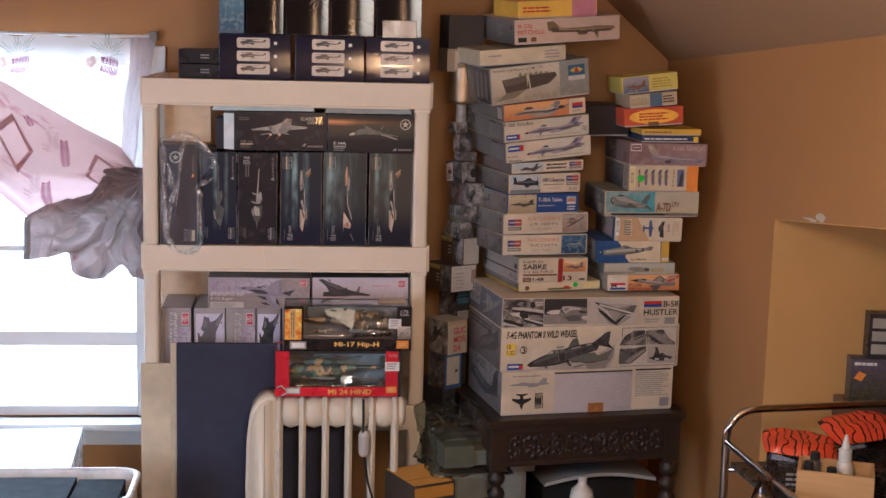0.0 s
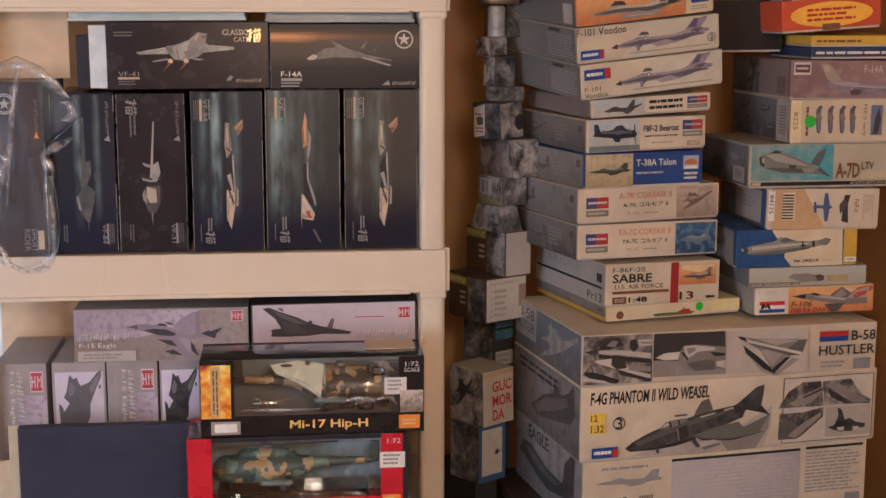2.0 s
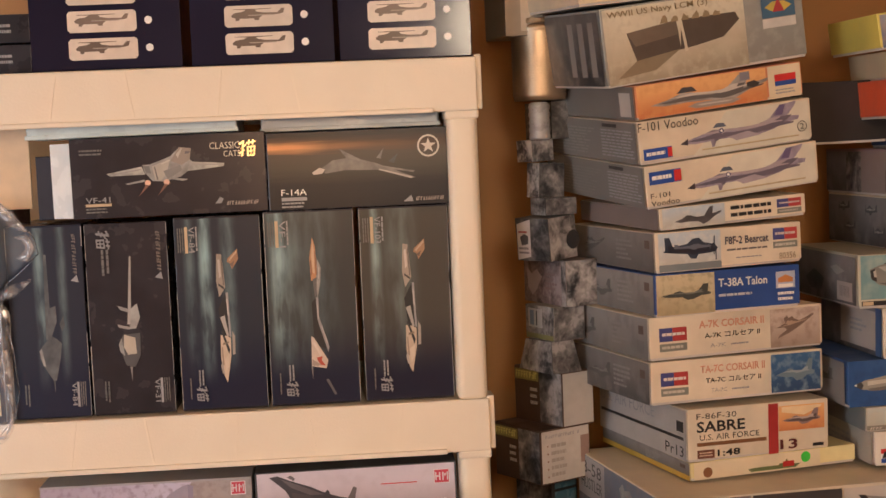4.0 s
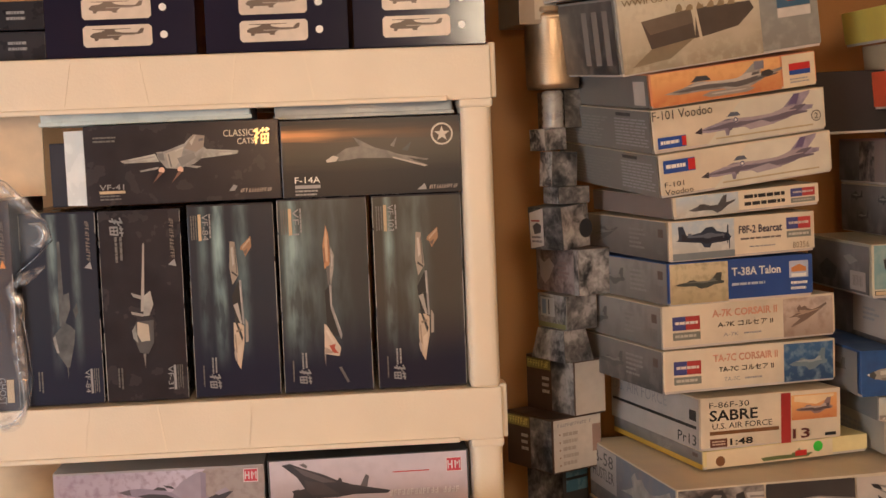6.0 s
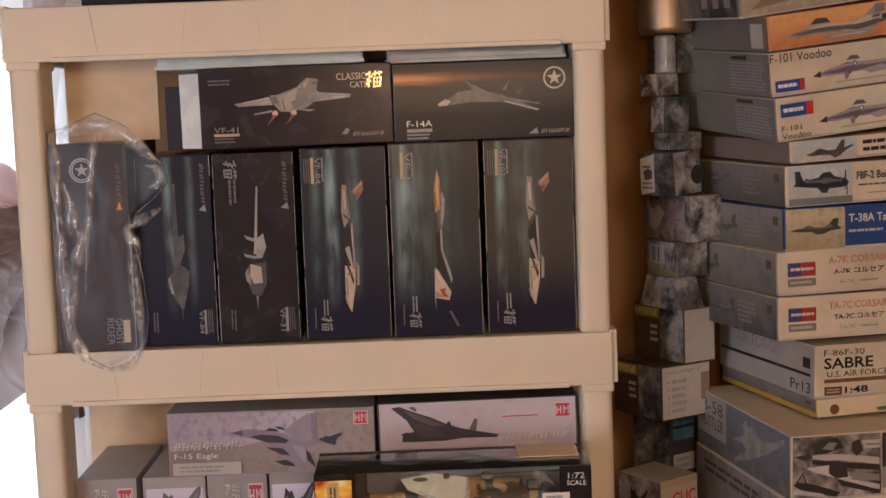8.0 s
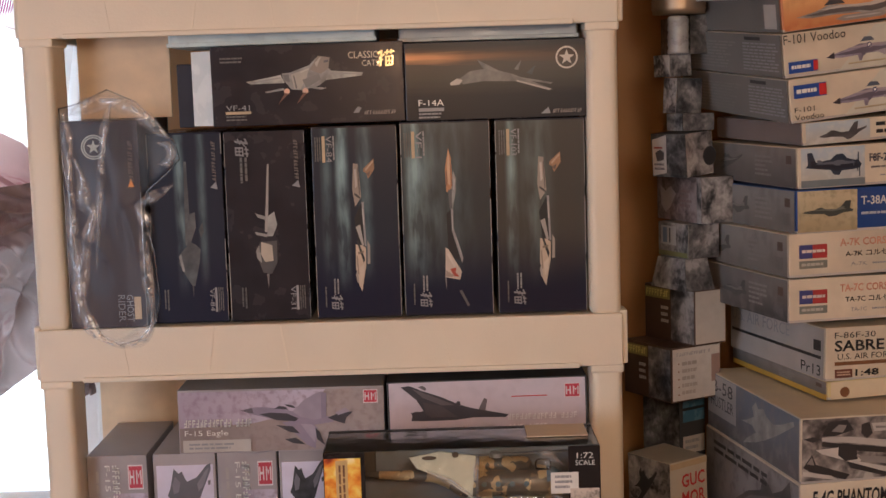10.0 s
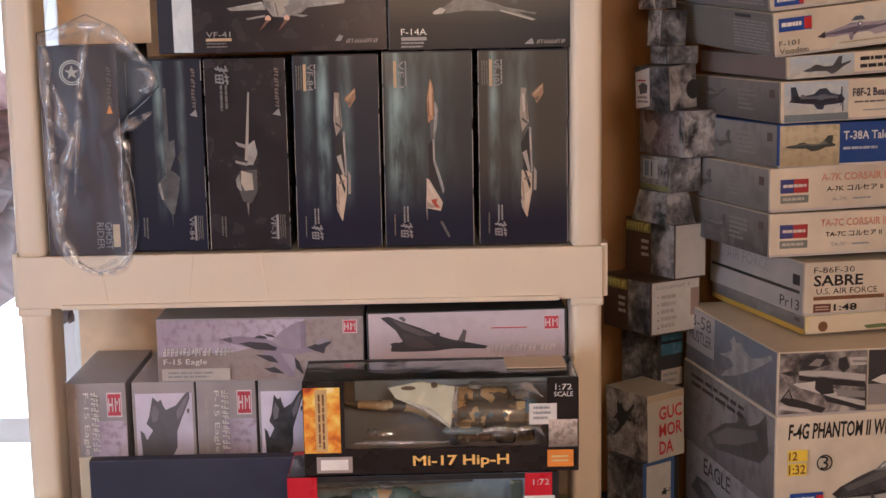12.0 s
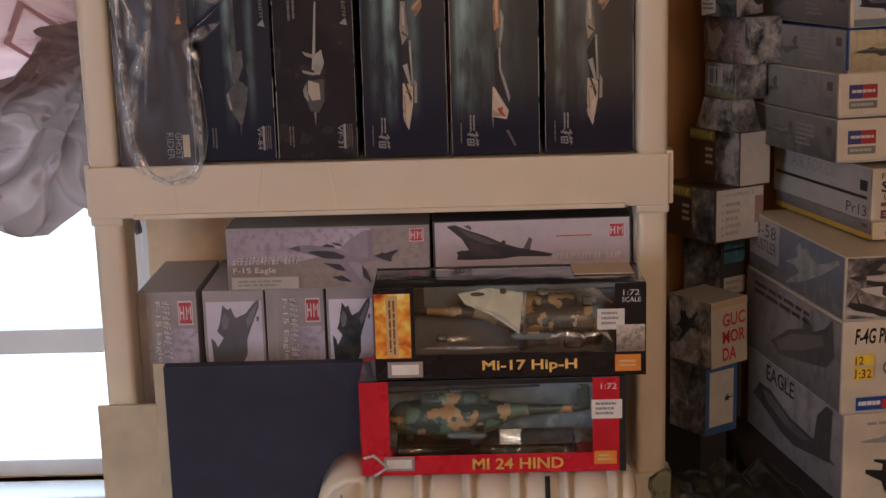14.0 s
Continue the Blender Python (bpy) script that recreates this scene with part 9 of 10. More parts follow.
c.panel("picture", "front", 0.69, 0.18, 0.79, 0.86, ink(0.16, 0.19, 0.32))
traced(c, ((0, 0), (100, 0), (100, 100), (0, 100)), (("picture_jet", [(71, 80), (73, 40), (76, 20), (78, 44), (76, 78)], ink(0.05, 0.05, 0.06)),))
c.panel("orange_end", "front", 0.83, 0.005, 0.995, 0.995, INK_ORANGE)
c.panel("side_picture", "left", 0.02, 0.03, 0.80, 0.97, DARK_SKY)
for u, v in ((0.16, 0.74), (0.52, 0.70), (0.24, 0.34), (0.62, 0.28)):
    c.shape("side_fighter", "left", PROP, u, v - 0.12, u + 0.16, v + 0.12, ink(0.045, 0.045, 0.05), light=ink(0.30, 0.29, 0.27))
c.panel("side_plate", "left", 0.80, 0.03, 0.99, 0.97, card(0.42, 0.38, 0.34))
c.bars("left", 0.84, 0.18, 0.95, 0.85, 10, ink(0.20, 0.18, 0.16), 0.0, solid=True)
c = right_kit(1.570, 1.3745, -0.6, 0.263, 0.30, 0.074, card(0.27, 0.17, 0.17), "mauve swing-wing jet kit box")
c.panel("picture", "front", 0.02, 0.03, 0.98, 0.97, art("mauve_print", (0.23, 0.145, 0.15), (0.34, 0.225, 0.225), (0.42, 0.32, 0.30), 7.0, 0.4, 0, 0.5))
traced(c, ((340, 10), (880, 17), (869, 172), (340, 165)), (
    ("printed_body", [(470, 112), (500, 98), (580, 96), (680, 108), (800, 120), (860, 128), (860, 146), (740, 148), (600, 150), (500, 124)], JET_LILAC), ("body_light", [(500, 102), (580, 100), (700, 116), (840, 130), (700, 126), (560, 116)], ink(0.44, 0.36, 0.36)),
    ("printed_fin", [(462, 34), (480, 22), (504, 34), (548, 96), (500, 98), (484, 80)], ink(0.36, 0.30, 0.24)), ("fin_mark", [(470, 38), (490, 30), (500, 56), (480, 60)], ink(0.50, 0.44, 0.34)), ("printed_belly", [(580, 138), (600, 126), (630, 134), (620, 152), (590, 152)], ink(0.10, 0.06, 0.07)),
    ("printed_wing", [(600, 112), (700, 100), (820, 104), (700, 118)], ink(0.30, 0.25, 0.28))))
c.words("F-14A TOMCAT", "front", 0.56, 0.68, 0.97, 0.88, ink(0.60, 0.50, 0.46))
c.panel("emblem", "front", 0.02, 0.62, 0.15, 0.94, ink(0.70, 0.62, 0.58))
c.panel("emblem_face", "front", 0.03, 0.68, 0.14, 0.88, ink(0.10, 0.05, 0.06))
c.bars("front", 0.04, 0.72, 0.13, 0.84, 1, ink(0.60, 0.52, 0.50), 0.0)
c.panel("side_picture", "left", 0.02, 0.05, 0.98, 0.95, DARK_SKY)
c.panel("side_photo", "left", 0.30, 0.05, 0.50, 0.95, photo("kit_side_photo", ((0.03, 0.026, 0.026), (0.10, 0.085, 0.08), (0.22, 0.19, 0.175), (0.34, 0.29, 0.27)), 30.0, 0.0, 0.0))
c.panel("side_field", "left", 0.50, 0.05, 0.98, 0.95, ink(0.30, 0.225, 0.20))
c.panel("side_mark", "left", 0.80, 0.10, 0.94, 0.55, ink(0.17, 0.11, 0.10))
c = right_kit(1.608, 1.4495, 0.2, 0.195, 0.20, 0.0215, card(0.03, 0.05, 0.12), "thin dark blue boxed set")
c.bars("front", 0.05, 0.3, 0.8, 0.75, 1, INK_WHITE)
c.panel("yellow_mark", "front", 0.90, 0.1, 0.98, 0.9, INK_YELLOW)
c = right_kit(1.608, 1.4720, 0.2, 0.201, 0.20, 0.0215, card(0.80, 0.50, 0.06), "thin yellow boxed set")
c.bars("front", 0.05, 0.3, 0.5, 0.7, 1, INK_BROWN)
c = right_kit(1.40, 1.459, 0.5, 0.19, 0.24, 0.10, card(0.035, 0.03, 0.03), "dark kit box in the shadowed corner", 3, 0.02)
c = right_kit(1.551, 1.4965, 4.0, 0.197, 0.20, 0.060, card(0.66, 0.10, 0.04), "red kit box with a yellow oval")
oval = [(0.5 + 0.5 * math.cos(a * 0.3142), 0.5 + 0.5 * math.sin(a * 0.3142)) for a in range(20)]
c.shape("yellow_oval", "front", oval, 0.08, 0.12, 0.92, 0.90, ink(0.90, 0.48, 0.06))
c.bars("front", 0.25, 0.28, 0.75, 0.74, 3, INK_RED)
c.panel("dark_foot", "front", 0.40, 0.02, 0.58, 0.22, INK_BROWN)
c = right_kit(1.567, 1.557, 6.0, 0.158, 0.18, 0.044, card(0.50, 0.40, 0.26), "tan kit box with a blue band")
c.panel("blue_band", "front", 0.42, 0.02, 0.68, 0.98, card(0.08, 0.14, 0.22))
c.panel("picture", "front", 0.02, 0.2, 0.40, 0.9, SEPIA)
c.bars("front", 0.70, 0.2, 0.97, 0.8, 3, INK_DARK)
c = right_kit(1.539, 1.601, 7.0, 0.187, 0.19, 0.056, card(0.66, 0.54, 0.12), "yellow green kit box on the corner pile")
c.panel("picture", "front", 0.02, 0.05, 0.48, 0.95, art("blue_grey_print", (0.10, 0.14, 0.22), (0.30, 0.30, 0.34), (0.42, 0.30, 0.26), 14.0))
c.shape("printed_jet", "front", JET, 0.06, 0.2, 0.44, 0.7, INK_BROWN)
c.bars("front", 0.54, 0.2, 0.92, 0.8, 4, ink(0.40, 0.30, 0.05))

# ---- narrow column of small boxes between the shelving and the pile ----
GC = "small boxes stacked in a column"
BROWN = card(0.075, 0.045, 0.032)


PALE_PHOTO = photo("pale_pack_photo", ((0.03, 0.028, 0.03), (0.12, 0.11, 0.11), (0.40, 0.38, 0.37), (0.62, 0.59, 0.57), (0.66, 0.63, 0.61)), 24.0)
GREY_PHOTO = photo("grey_pack_photo", ((0.02, 0.019, 0.02), (0.09, 0.085, 0.083), (0.23, 0.215, 0.21), (0.34, 0.32, 0.31), (0.46, 0.44, 0.42)), 22.0)
DARK_PHOTO = photo("dark_pack_photo", ((0.014, 0.014, 0.015), (0.05, 0.048, 0.048), (0.11, 0.105, 0.104), (0.19, 0.18, 0.175), (0.34, 0.32, 0.31)), 20.0)
ROSE_PHOTO = photo("rose_pack_photo", ((0.07, 0.05, 0.05), (0.17, 0.13, 0.125), (0.27, 0.215, 0.21), (0.34, 0.28, 0.27)), 26.0)


def column_box(x, y, z, yaw, w, d, h, body, label, roll=0.0, front=None, left=None, taper=0.0):
    """A small pack; taper draws its top in."""
    c = Carton("small_box", seat(x, y, z, yaw, roll, 0), w, d, h, body, label, "model box", GC)
    for face, material in (("front", front), ("left", left)):
        if material:
            c.panel(face + "_print", face, 0.004, 0.004, 0.996, 0.996, material)
    if taper:
        for child in c.ob.children:
            for v in child.data.vertices:
                k = 1 - taper * v.co.z / h
                v.co.x, v.co.y = w / 2 + (v.co.x - w / 2) * k, d / 2 + (v.co.y - d / 2) * k
    return c


column_box(0.998, 0.100, Z0, 20, 0.050, 0.20, 0.6535, card(0.035, 0.034, 0.036), "tall dark carton standing below small boxes")
column_box(1.062, 0.215, Z0, 20, 0.03, 0.15, 0.8605, card(0.045, 0.043, 0.045), "tall dark carton behind small boxes")
c = column_box(1.003, 0.090, 0.574, 34, 0.074, 0.088, 0.120, card(0.06, 0.06, 0.07), "dark photo box with a blue framed white label", front=card(0.05, 0.11, 0.25), left=DARK_PHOTO)
c.panel("label", "front", 0.12, 0.12, 0.88, 0.94, ink(0.55, 0.52, 0.46))
c.shape("label_mark", "front", HELI, 0.60, 0.44, 0.86, 0.56, INK_DARK)
c = column_box(1.013, 0.090, 0.6945, 34, 0.084, 0.104, 0.116, card(0.52, 0.47, 0.38), "cream box with red lettering and a photo side", 1.5, left=GREY_PHOTO)
for k, t in enumerate(("GUC", "MOR", "DA")):
    c.words(t, "front", 0.30, 0.60 - k * 0.26, 0.93 if k < 2 else 0.68, 0.80 - k * 0.26, INK_RED, bold=0.02)
c.shape("side_jet", "left", JET_BANK, 0.15, 0.25, 0.70, 0.85, INK_DARK)
c.panel("front_edge", "front", 0.0, 0.90, 1.0, 0.985, INK_TAN)
c = column_box(1.049, 0.215, 0.7810, 34, 0.062, 0.093, 0.1285, card(0.06, 0.06, 0.064), "dark photo box with a teal label strip", left=DARK_PHOTO)
c.panel("teal_label", "front", 0.12, 0.52, 0.95, 0.93, card(0.09, 0.20, 0.28, 0.25))
c.panel("teal_line", "front", 0.12, 0.68, 0.95, 0.72, INK_DARK)
c.panel("label", "front", 0.12, 0.08, 0.95, 0.32, ink(0.52, 0.48, 0.44))
c.bars("front", 0.2, 0.11, 0.86, 0.29, 2, INK_GREY)
for x, y, z, w, d, h, paper in ((1.017, 0.100, 0.9100, 0.106, 0.127, 0.093, 0.52), (1.058, 0.110, 1.0035, 0.067, 0.131, 0.094, 0.44)):
    c = column_box(x, y, z, 30, w, d, h, BROWN, "brown box with a white list label and yellow lettering")
    c.panel("label", "front", 0.02, 0.03, 0.98, 0.97, ink(paper, paper * 0.93, paper * 0.84))
    if w > 0.08:
        c.glyphs("front", 0.10, 0.84, 0.80, 0.90, 14, INK_GREY)
        for k in range(5):
            c.disc("bullet", "front", 0.14, 0.70 - 0.14 * k, 0.0016, INK_BROWN, turns=8)
        c.bars("front", 0.20, 0.10, 0.66, 0.76, 5, ink(0.38, 0.34, 0.30), 0.5)
        c.panel("corner_picture", "front", 0.80, 0.30, 0.97, 0.80, ink(0.30, 0.20, 0.17))
    c.panel("yellow_band", "left", 0.02, 0.76, 0.52, 0.95, ink(0.26, 0.22, 0.06))
    c.glyphs("left", 0.04, 0.80, 0.50, 0.92, 8, ink(0.62, 0.55, 0.16))
    c.panel("photo_panel", "left", 0.54, 0.03, 0.995, 0.97, DARK_PHOTO)
    c.bars("left", 0.34, 0.30, 0.52, 0.66, 3, ink(0.42, 0.38, 0.34), 0.5)
c = column_box(1.041, 0.090, 1.0985, 26, 0.058, 0.100, 0.052, card(0.10, 0.095, 0.09), "grey blister pack with small print", front=DARK_PHOTO, left=GREY_PHOTO, taper=0.24)
c = column_box(1.047, 0.100, 1.1515, 24, 0.060, 0.088, 0.057, card(0.24, 0.23, 0.20), "grey parts pack with pale labels and an olive strip", front=DARK_PHOTO, left=GREY_PHOTO)
c.panel("label", "left", 0.10, 0.34, 0.60, 0.90, ink(0.44, 0.44, 0.44))
c.panel("label_blue", "left", 0.16, 0.40, 0.30, 0.84, ink(0.16, 0.22, 0.32))
c.panel("label_line", "left", 0.38, 0.40, 0.42, 0.84, INK_DARK)
c.panel("olive_strip", "left", 0.02, 0.02, 0.98, 0.16, ink(0.20, 0.20, 0.08))
c = column_box(1.068, 0.090, 1.2095, 22, 0.060, 0.139, 0.076, card(0.26, 0.22, 0.21), "pinkish grey photo pack with an edge flap", front=GREY_PHOTO, left=ROSE_PHOTO)
c.drawn("pale_emblem", "left", (0, 0, 100, 100), [(8, 22), (20, 36), (32, 24), (44, 40), (30, 72), (20, 84), (10, 66)], ink(0.42, 0.36, 0.35))
c.bars("left", 0.52, 0.30, 0.80, 0.72, 4, ink(0.20, 0.13, 0.12), 0.4)
c.panel("edge_flap", "left", 0.90, 0.0, 1.0, 1.0, GREY_PHOTO)
c = column_box(1.043, 0.080, 1.2865, 38, 0.064, 0.075, 0.071, card(0.10, 0.095, 0.09), "dark photo pack with a white card edge", 4, front=GREY_PHOTO, left=DARK_PHOTO)
c.flat("white_card", "left", [(0.02, 0.02), (0.42, 0.10), (0.46, 0.98), (0.04, 0.86)], ink(0.56, 0.53, 0.52))
c.bars("left", 0.07, 0.14, 0.38, 0.34, 2, ink(0.14, 0.13, 0.15), 0.3)
c.panel("red_line", "left", 0.08, 0.66, 0.34, 0.70, ink(0.30, 0.05, 0.05))
c.drawn("dark_blot", "left", (0, 0, 100, 100), [(12, 44), (26, 36), (38, 42), (36, 60), (16, 64)], ink(0.07, 0.065, 0.07))
c.disc("dark_wheel", "front", 0.86, 0.42, 0.016, ink(0.03, 0.028, 0.028))
column_box(1.040, 0.100, 1.3615, 20, 0.058, 0.052, 0.028, card(0.05, 0.047, 0.045), "flat dark blister pack", front=DARK_PHOTO, left=GREY_PHOTO)
column_box(1.032, 0.120, 1.3905, 25, 0.050, 0.036, 0.058, card(0.40, 0.38, 0.36), "white and black small photo pack", -3, front=DARK_PHOTO, left=PALE_PHOTO)
c = column_box(1.025, 0.130, 1.4495, 30, 0.045, 0.040, 0.036, card(0.50, 0.48, 0.45), "white small pack with black print", 2, front=GREY_PHOTO, left=PALE_PHOTO)
column_box(1.062, 0.150, 1.4865, 8, 0.066, 0.16, 0.064, card(0.04, 0.037, 0.035), "dark box below a ribbed cylinder", front=DARK_PHOTO, left=DARK_PHOTO)
jar = thing("ribbed_jar", pose(1.040, 0.135, 1.4865), "ribbed pale plastic jar in clear wrap", "jar")
smooth(part("jar", lathe([(0.017, 0.0)] + [(0.0185 - 0.002 * (k % 2), 0.004 + 0.0062 * k) for k in range(9)] + [(0.016, 0.060), (0.012, 0.062)], 20), surface("worn_pale_plastic", (0.42, 0.40, 0.38), 0.3, 0.3, 60.0, 0.05), jar))
# Ribbed copper coloured cylinder for the corrugated, reflective shape in clear wrap.
tin = thing("metal_tin", pose(1.043, 0.145, 1.5515) @ Matrix.Diagonal((0.989, 1.0, 1.0, 1.0)), "ribbed copper toned cylinder in clear wrap", "tin")
prof = [(0.043, 0.0)]
for k in range(18):
    prof += [(0.0435, 0.006 + k * 0.0062), (0.0458, 0.0091 + k * 0.0062)]
prof += [(0.0455, 0.121), (0.041, 0.124)]
smooth(part("can", lathe(prof, 32), surface("copper_metal", (0.52, 0.38, 0.25), 0.46, 0.25, 30.0, 0.1, metal=0.85), tin))
part("lid", lathe([(0.046, 0.1245), (0.047, 0.127), (0.046, 0.133), (0.040, 0.134)], 32), surface("copper_lid", (0.40, 0.30, 0.20), 0.4, 0.2, 30.0, 0.05, metal=0.85), tin)
c = column_box(1.08, 0.18, 1.551, 8, 0.06, 0.10, 0.11, card(0.12, 0.11, 0.10), "dark pack with pale strip labels")
c.panel("label", "front", 0.1, 0.1, 0.4, 0.9, ink(0.42, 0.38, 0.34))
c = column_box(0.985, 0.10, 1.6565, 10, 0.065, 0.12, 0.075, card(0.30, 0.24, 0.18), "small tan box with a pale end")
c.panel("label", "front", 0.4, 0.1, 0.98, 0.9, card(0.60, 0.50, 0.38))
c = column_box(0.99, 0.11, 1.7325, 10, 0.12, 0.12, 0.11, card(0.06, 0.05, 0.045), "dark wrapped box near the ceiling slope")

# ---- under and beside the table ----
c = Carton("yellow_box", seat(0.872, -0.34, Z0, 24), 0.15, 0.20, 0.455, card(0.05, 0.042, 0.035), "dark carton with an orange yellow lid face", "box")
c.panel("yellow_lid", "top", 0.02, 0.02, 0.955, 0.98, card(0.66, 0.34, 0.06))
c.panel("lid_line", "top", 0.02, 0.30, 0.955, 0.32, INK_BROWN)
c.panel("yellow_edge", "front", 0.02, 0.90, 0.96, 0.985, card(0.50, 0.24, 0.04))
c.bars("right", 0.12, 0.72, 0.85, 0.95, 3, ink(0.42, 0.38, 0.34), 0.4, True)
tote = thing("storage_tote", pose(1.0, -0.12, Z0, 0, 0, 6), "grey plastic storage tote below the table", "tote")
TOTE = card(0.30, 0.33, 0.31, 0.4)
part("tub", joined(block((0.02, 0.02, 0), (0.28, 0.30, 0.42), 0.02)), TOTE, tote)
part("lid", block((0, 0, 0.42), (0.30, 0.32, 0.455), 0.008), card(0.36, 0.39, 0.37, 0.4), tote)
GREEN_FILM = film("green_grey_bag_film", 0.2, (0.74, 0.78, 0.70), 0.5, 0.2, 22.0)
packs = bag("plastic_bag", pose(1.05, -0.12, 0.378, 0, 0, 10), 0.26, 0.24, 0.17, "crumpled greenish plastic bag of small packs", 9, GREEN_FILM, 0.02)
part("pack", block((-0.085, -0.075, 0.012), (0.015, 0.03, 0.085), 0.004), card(0.16, 0.17, 0.14), packs, "dull green pack seen through the film")
part("pack", block((0.02, -0.06, 0.012), (0.088, 0.05, 0.062), 0.004), card(0.30, 0.30, 0.27), packs, "pale pack seen through the film")
c = Carton("packet", seat(0.975, -0.15, 0.379, 18), 0.15, 0.12, 0.09, photo("green_grey_pack_photo", ((0.02, 0.022, 0.018), (0.07, 0.075, 0.06), (0.17, 0.18, 0.15), (0.26, 0.27, 0.23)), 14.0), "grey green packet inside a plastic bag", "packet")
c = Carton("dark_bin", seat(1.34, -0.02, Z0, 11), 0.34, 0.28, 0.36, card(0.025, 0.026, 0.028), "black open bin below the table", "bin")
folder = thing("white_folder", pose(1.335, -0.075, 0.2825, 0, 0, 8), "white curved lid lying on a black bin", "lid")
bm = bmesh.new()
grid = [[bm.verts.new((0.40 * i / 16, 0.22 * j / 4, 0.026 * math.sin(math.pi * i / 16) + 0.004 * s)) for i in range(17)] for j in range(5) for s in (0,)]
top = [[bm.verts.new(v.co + Vector((0, 0, 0.012))) for v in row] for row in grid]
for g in (grid, top):
    for a, b in zip(g, g[1:]):
        for i in range(16):
            bm.faces.new((a[i], a[i + 1], b[i + 1], b[i]))
for i in range(16):
    bm.faces.new((grid[0][i], grid[0][i + 1], top[0][i + 1], top[0][i]))
    bm.faces.new((grid[-1][i], grid[-1][i + 1], top[-1][i + 1], top[-1][i]))
bmesh.ops.recalc_face_normals(bm, faces=bm.faces)
part("lid", bm, card(0.40, 0.40, 0.38), folder)
bottle = thing("white_bottle", pose(1.455, -0.115, Z0), "white plastic bottle standing below the table", "bottle")
smooth(part("bottle", lathe([(0.035, 0), (0.042, 0.02), (0.042, 0.33), (0.036, 0.365), (0.016, 0.385), (0.014, 0.395)], 24), card(0.66, 0.66, 0.62, 0.3), bottle))
part("cap", lathe([(0.015, 0.395), (0.015, 0.412), (0.011, 0.415)], 16), card(0.70, 0.70, 0.66, 0.3), bottle)

# ---- white bin with a black box, below the window ----
bin_ = thing("white_bin", pose(-0.62, -0.62, Z0), "white plastic bin holding black boxes", "bin")
WB = card(0.80, 0.80, 0.80, 0.3)
MATT_BLACK = surface("matt_black_card", (0.012, 0.012, 0.014), 0.7, 0.2, 30.0, 0.05, spec=0.1)


def tub(w, d, h, r, t, material):
    """An open tub with rounded corners and a rolled rim."""
    def loop(inset):
        out = []
        for cx, cy, a0 in ((w - r, d - r, 0), (r, d - r, 90), (r, r, 180), (w - r, r, 270)):
            out += [(cx + (r - inset) * math.cos(radians(a0 + 15 * k)), cy + (r - inset) * math.sin(radians(a0 + 15 * k))) for k in range(7)]
        return out
    bm = bmesh.new()
    rings = [[bm.verts.new((x, y, z)) for x, y in loop(inset)] for inset, z in ((t * 2, 0), (t * 0.4, 0.01), (0.004, h - 0.02), (-0.006, h - 0.016), (-0.006, h - 0.002), (0.0, h), (t, h), (t * 1.3, h - 0.01), (t * 2, 0.012))]
    n = len(rings[0])
    for a, b in zip(rings, rings[1:]):
        for k in range(n):
            bm.faces.new((a[k], a[(k + 1) % n], b[(k + 1) % n], b[k]))
    bm.faces.new(rings[0][::-1])
    bm.faces.new(rings[-1])
    bmesh.ops.recalc_face_normals(bm, faces=bm.faces)
    return smooth(part("tub", bm, material, bin_))


tub(0.645, 0.32, 0.512, 0.07, 0.012, WB)
c = Carton("black_box", seat(-0.58, -0.585, -0.0595), 0.42, 0.22, 0.482, MATT_BLACK, "black box standing in a white bin", "model box")
c.bars("front", 0.55, 0.93, 0.86, 0.965, 1, INK_TAN)
c = Carton("black_box", seat(-0.155, -0.585, -0.0595), 0.14, 0.22, 0.475, MATT_BLACK, "black box standing in a white bin", "model box")
c.shape("white_flash", "front", [(0, 0), (0.5, 0), (0, 1)], 0.02, 0.78, 0.6, 0.97, INK_WHITE)
c = Carton("white_box", seat(-0.53, -0.11, Z0, 4), 0.305, 0.46, 0.44, WB, "white cardboard box below the window, lit by the sky", "box", tray=None)
c.panel("tape_strip", "top", 0.0, 0.46, 1.0, 0.54, card(0.74, 0.73, 0.70, 0.3))
part("open_flap", block((0.004, -0.012, 0.30), (0.30, -0.002, 0.436), 0.002), WB, c.ob, "white folded flap")

# ---- on the trolley ----
TIGER = None


def tiger_material():
    m, n, l, b = shader("orange_tiger_print")
    tc, wv, mix = n.new("ShaderNodeTexCoord"), n.new("ShaderNodeTexWave"), n.new("ShaderNodeMix")
    l.new(tc.outputs["Object"], wv.inputs["Vector"])
    wv.inputs["Scale"].default_value, wv.inputs["Distortion"].default_value, wv.inputs["Detail"].default_value = 13, 9, 2
    wv.bands_direction = "X"
    r = n.new("ShaderNodeMapRange")
    l.new(wv.outputs[0], r.inputs[0])
    r.inputs[1].default_value, r.inputs[2].default_value = 0.05, 0.11
    mix.data_type = "RGBA"
    l.new(r.outputs[0], mix.inputs[0])
    mix.inputs[6].default_value, mix.inputs[7].default_value = (0.03, 0.012, 0.010, 1), (0.78, 0.085, 0.03, 1)
    l.new(mix.outputs[2], b.inputs["Base Color"])
    b.inputs["Roughness"].default_value = 0.25
    return m


TIGER = tiger_material()


FOIL_DARK = surface("dark_crinkled_foil", (0.10, 0.095, 0.09), 0.25, 0.4, 60.0, 0.5, 90.0, metal=0.8)


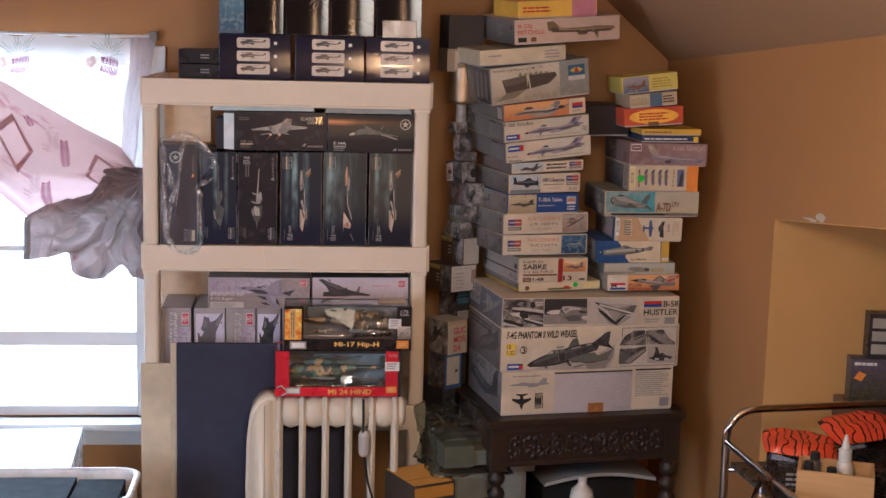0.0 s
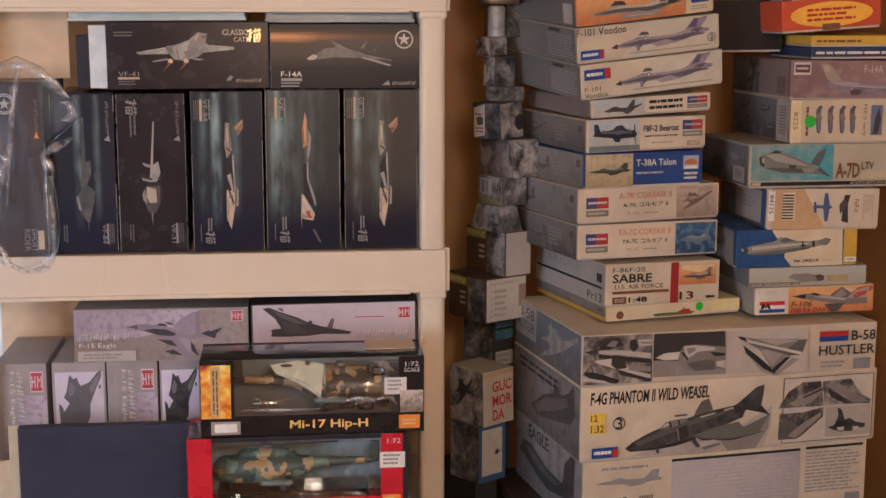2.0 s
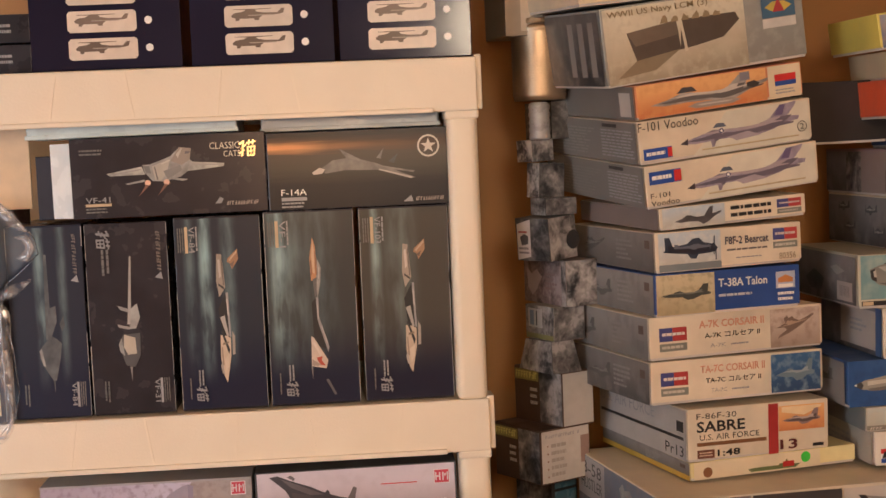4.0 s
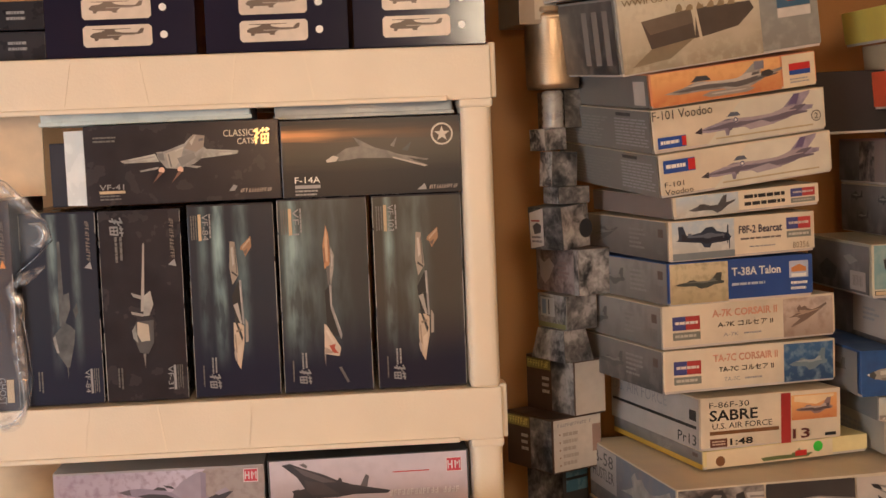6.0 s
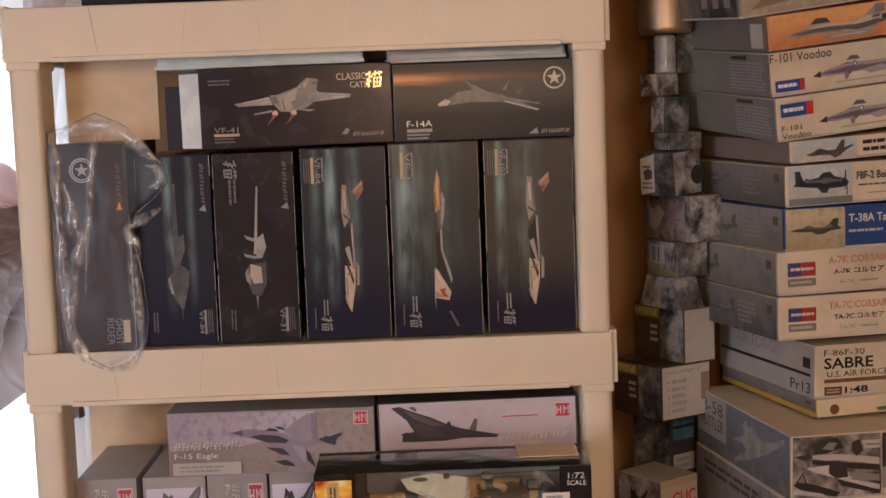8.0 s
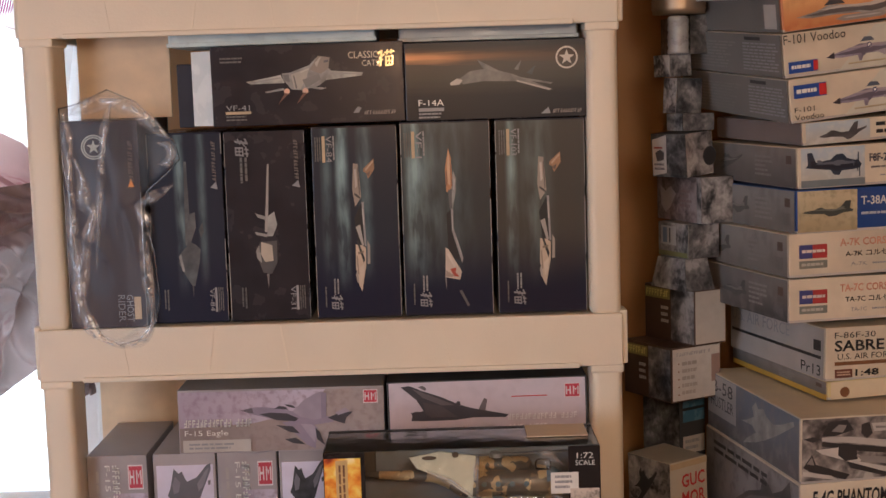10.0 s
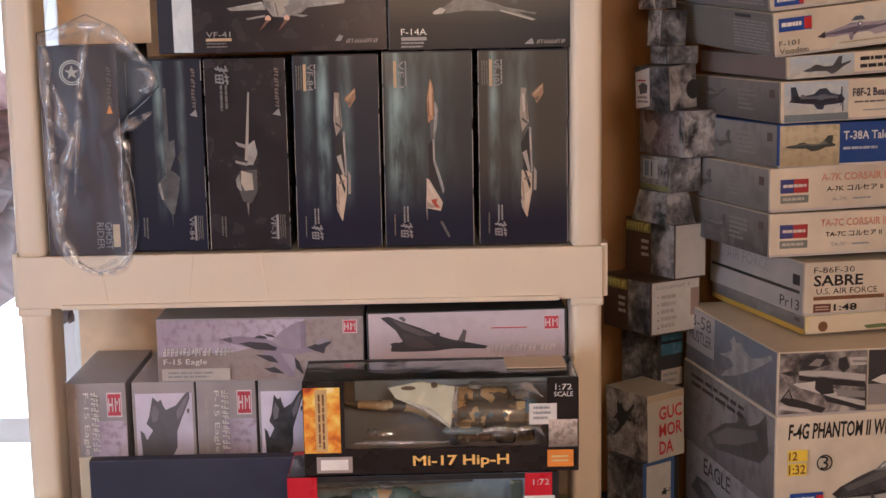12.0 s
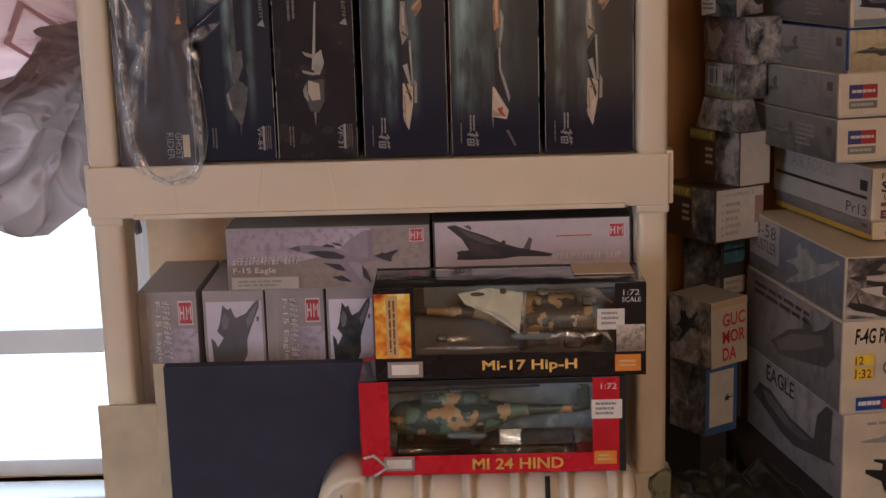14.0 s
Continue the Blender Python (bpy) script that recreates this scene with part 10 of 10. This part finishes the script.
def tiger_pack(m, seed, label):
    """A soft foil pack: striped top, puffed middle, dark foil end with a label."""
    ob = thing("striped_pack", m, label, "packet", "orange striped packs")

    def pillow(nu, nv, flip, lift):
        bm = bmesh.new()
        grid = []
        for j in range(nv + 1):
            row = []
            for i in range(nu + 1):
                u, v = 2 * i / nu - 1, 2 * j / nv - 1
                puff = max(0.0, (1 - u ** 4) * (1 - v ** 4)) ** 0.5
                p = Vector((0.105 * u * (1 - 0.06 * v * v), 0.075 * v * (1 - 0.08 * u * u), flip * 0.026 * puff + 0.027))
                p += 0.006 * puff * Vector((0, 0, noise.noise((u * 2.2 + seed, v * 2.5, 0)) + 0.6 * noise.noise((u * 7, v * 5 + seed, 2))))
                row.append(bm.verts.new(p + Vector((0, 0, lift))))
            grid.append(row)
        for a, b in zip(grid, grid[1:]):
            for i in range(nu):
                q = (a[i], a[i + 1], b[i + 1], b[i])
                bm.faces.new(q if flip > 0 else q[::-1])
        return bm
    smooth(part("striped_top", pillow(26, 20, 1, 0.0), TIGER, ob))
    smooth(part("foil_base", pillow(20, 16, -1, -0.0004), FOIL_DARK, ob, "dark crinkled foil underside"))
    part("label", block((-0.085, -0.068, 0.004), (-0.010, -0.066, 0.022), 0), ink(0.05, 0.06, 0.14, 0.2), ob, "dark blue glossy label")
    for k in range(4):
        part("label_line", block((-0.080, -0.0688, 0.0062 + 0.004 * k), (-0.016, -0.0682, 0.0080 + 0.004 * k), 0), ink(0.45, 0.47, 0.52), ob)
    return ob


TS = 0.5475  # the trolley's shelf
tiger_pack(pose(1.935, -0.80, TS + 0.078, 9, 4, -14), 1, "orange tiger-striped pack lying on another pack")
tiger_pack(pose(2.14, -0.73, TS + 0.108, 13, -6, 6), 4, "orange tiger-striped pack leaning on the packs below")
c = Carton("dark_pack", seat(1.845, -0.90, TS + 0.001, -10), 0.42, 0.22, 0.073, FOIL_DARK, "dark foil pack below striped packs", "packet")
c.bars("front", 0.05, 0.2, 0.3, 0.8, 3, INK_GREY)
tray = thing("wooden_tray", pose(1.838, -1.06, TS + 0.001, 0, 0, -22), "pale wooden tray with dark contents", "tray")
for lo, hi in (((0, 0, 0), (0.20, 0.010, 0.115)), ((0, 0.13, 0), (0.20, 0.14, 0.115)), ((0, 0.01, 0), (0.010, 0.13, 0.115)), ((0.19, 0.01, 0), (0.20, 0.13, 0.115)), ((0.01, 0.01, 0), (0.19, 0.13, 0.006))):
    part("board", block(lo, hi, 0.001), PALE_WOOD, tray)
part("divider", block((0.11, 0.011, 0.006), (0.118, 0.129, 0.10), 0.001), PALE_WOOD, tray)
for k, (x, y, hh, col) in enumerate(((1.885, -1.02, 0.12, (0.05, 0.045, 0.04)), (1.915, -0.985, 0.135, (0.10, 0.10, 0.11)), (1.94, -1.045, 0.11, (0.16, 0.09, 0.05)))):
    pot = thing("paint_pot", pose(x, y, TS + 0.008), "small dark paint pot standing in a wooden tray", "paint pot", "paint pots in the tray")
    smooth(part("pot", lathe([(0.014, 0), (0.016, 0.004), (0.016, hh - 0.03), (0.012, hh - 0.022)], 16), card(*col, 0.2), pot))
    part("cap", lathe([(0.013, hh - 0.021), (0.013, hh - 0.002), (0.011, hh)], 16), card(0.03, 0.03, 0.03), pot)
glue = thing("glue_bottle", pose(1.985, -1.02, TS + 0.001), "white glue bottle with a nozzle", "bottle")
smooth(part("bottle", lathe([(0.021, 0), (0.024, 0.008), (0.024, 0.105), (0.018, 0.125), (0.014, 0.130)], 20), card(0.66, 0.63, 0.58, 0.35), glue))
part("label", lathe([(0.0243, 0.02), (0.0245, 0.021), (0.0245, 0.074), (0.0243, 0.075)], 20), ink(0.72, 0.70, 0.66), glue, "white paper label")
part("cap", lathe([(0.018, 0.130), (0.018, 0.158), (0.012, 0.163), (0.006, 0.190), (0.004, 0.200)], 16), card(0.75, 0.75, 0.72, 0.3), glue)
jar = thing("glass_jar", pose(1.745, -1.08, TS + 0.001), "clear glass jar with a dark liquid rest", "jar")
smooth(part("glass", lathe([(0.034, 0), (0.037, 0.006), (0.036, 0.035), (0.028, 0.062), (0.019, 0.085), (0.021, 0.098), (0.023, 0.100), (0.019, 0.100), (0.017, 0.085)], 28), film("jar_glass", 0.03, (0.84, 0.83, 0.80), 0.0, 0.6), jar))
part("rest", lathe([(0.030, 0.004), (0.032, 0.02), (0.010, 0.022)], 20), card(0.12, 0.05, 0.03, 0.2), jar)
OLIVE = art("olive_photo_print", (0.05, 0.055, 0.03), (0.10, 0.09, 0.14), (0.20, 0.13, 0.06), 22.0)
k = Carton("niche_box", seat(2.19, -0.60, 0.205, 0), 0.33, 0.21, 0.486, card(0.12, 0.08, 0.06), "brown carton standing in the recess", "box")
c = Carton("dark_pack", seat(2.197, -0.50, 0.6925, -8), 0.20, 0.06, 0.140, OLIVE, "dark olive pack standing on a carton in the recess", "packet")
c.bars("front", 0.05, 0.82, 0.5, 0.95, 1, INK_WHITE)
c.shape("orange_mark", "front", [(0, .3), (.4, 1), (1, .7), (.6, 0)], 0.05, 0.50, 0.24, 0.72, INK_ORANGE)
c = Carton("dark_pack", seat(2.245, -0.50, 0.8335, -8), 0.16, 0.06, 0.14, card(0.05, 0.04, 0.04, 0.3), "dark pack with pale outlined labels", "packet")
for k in range(3):
    c.panel("label", "front", 0.06, 0.10 + k * 0.29, 0.5, 0.32 + k * 0.29, ink(0.40, 0.38, 0.34))
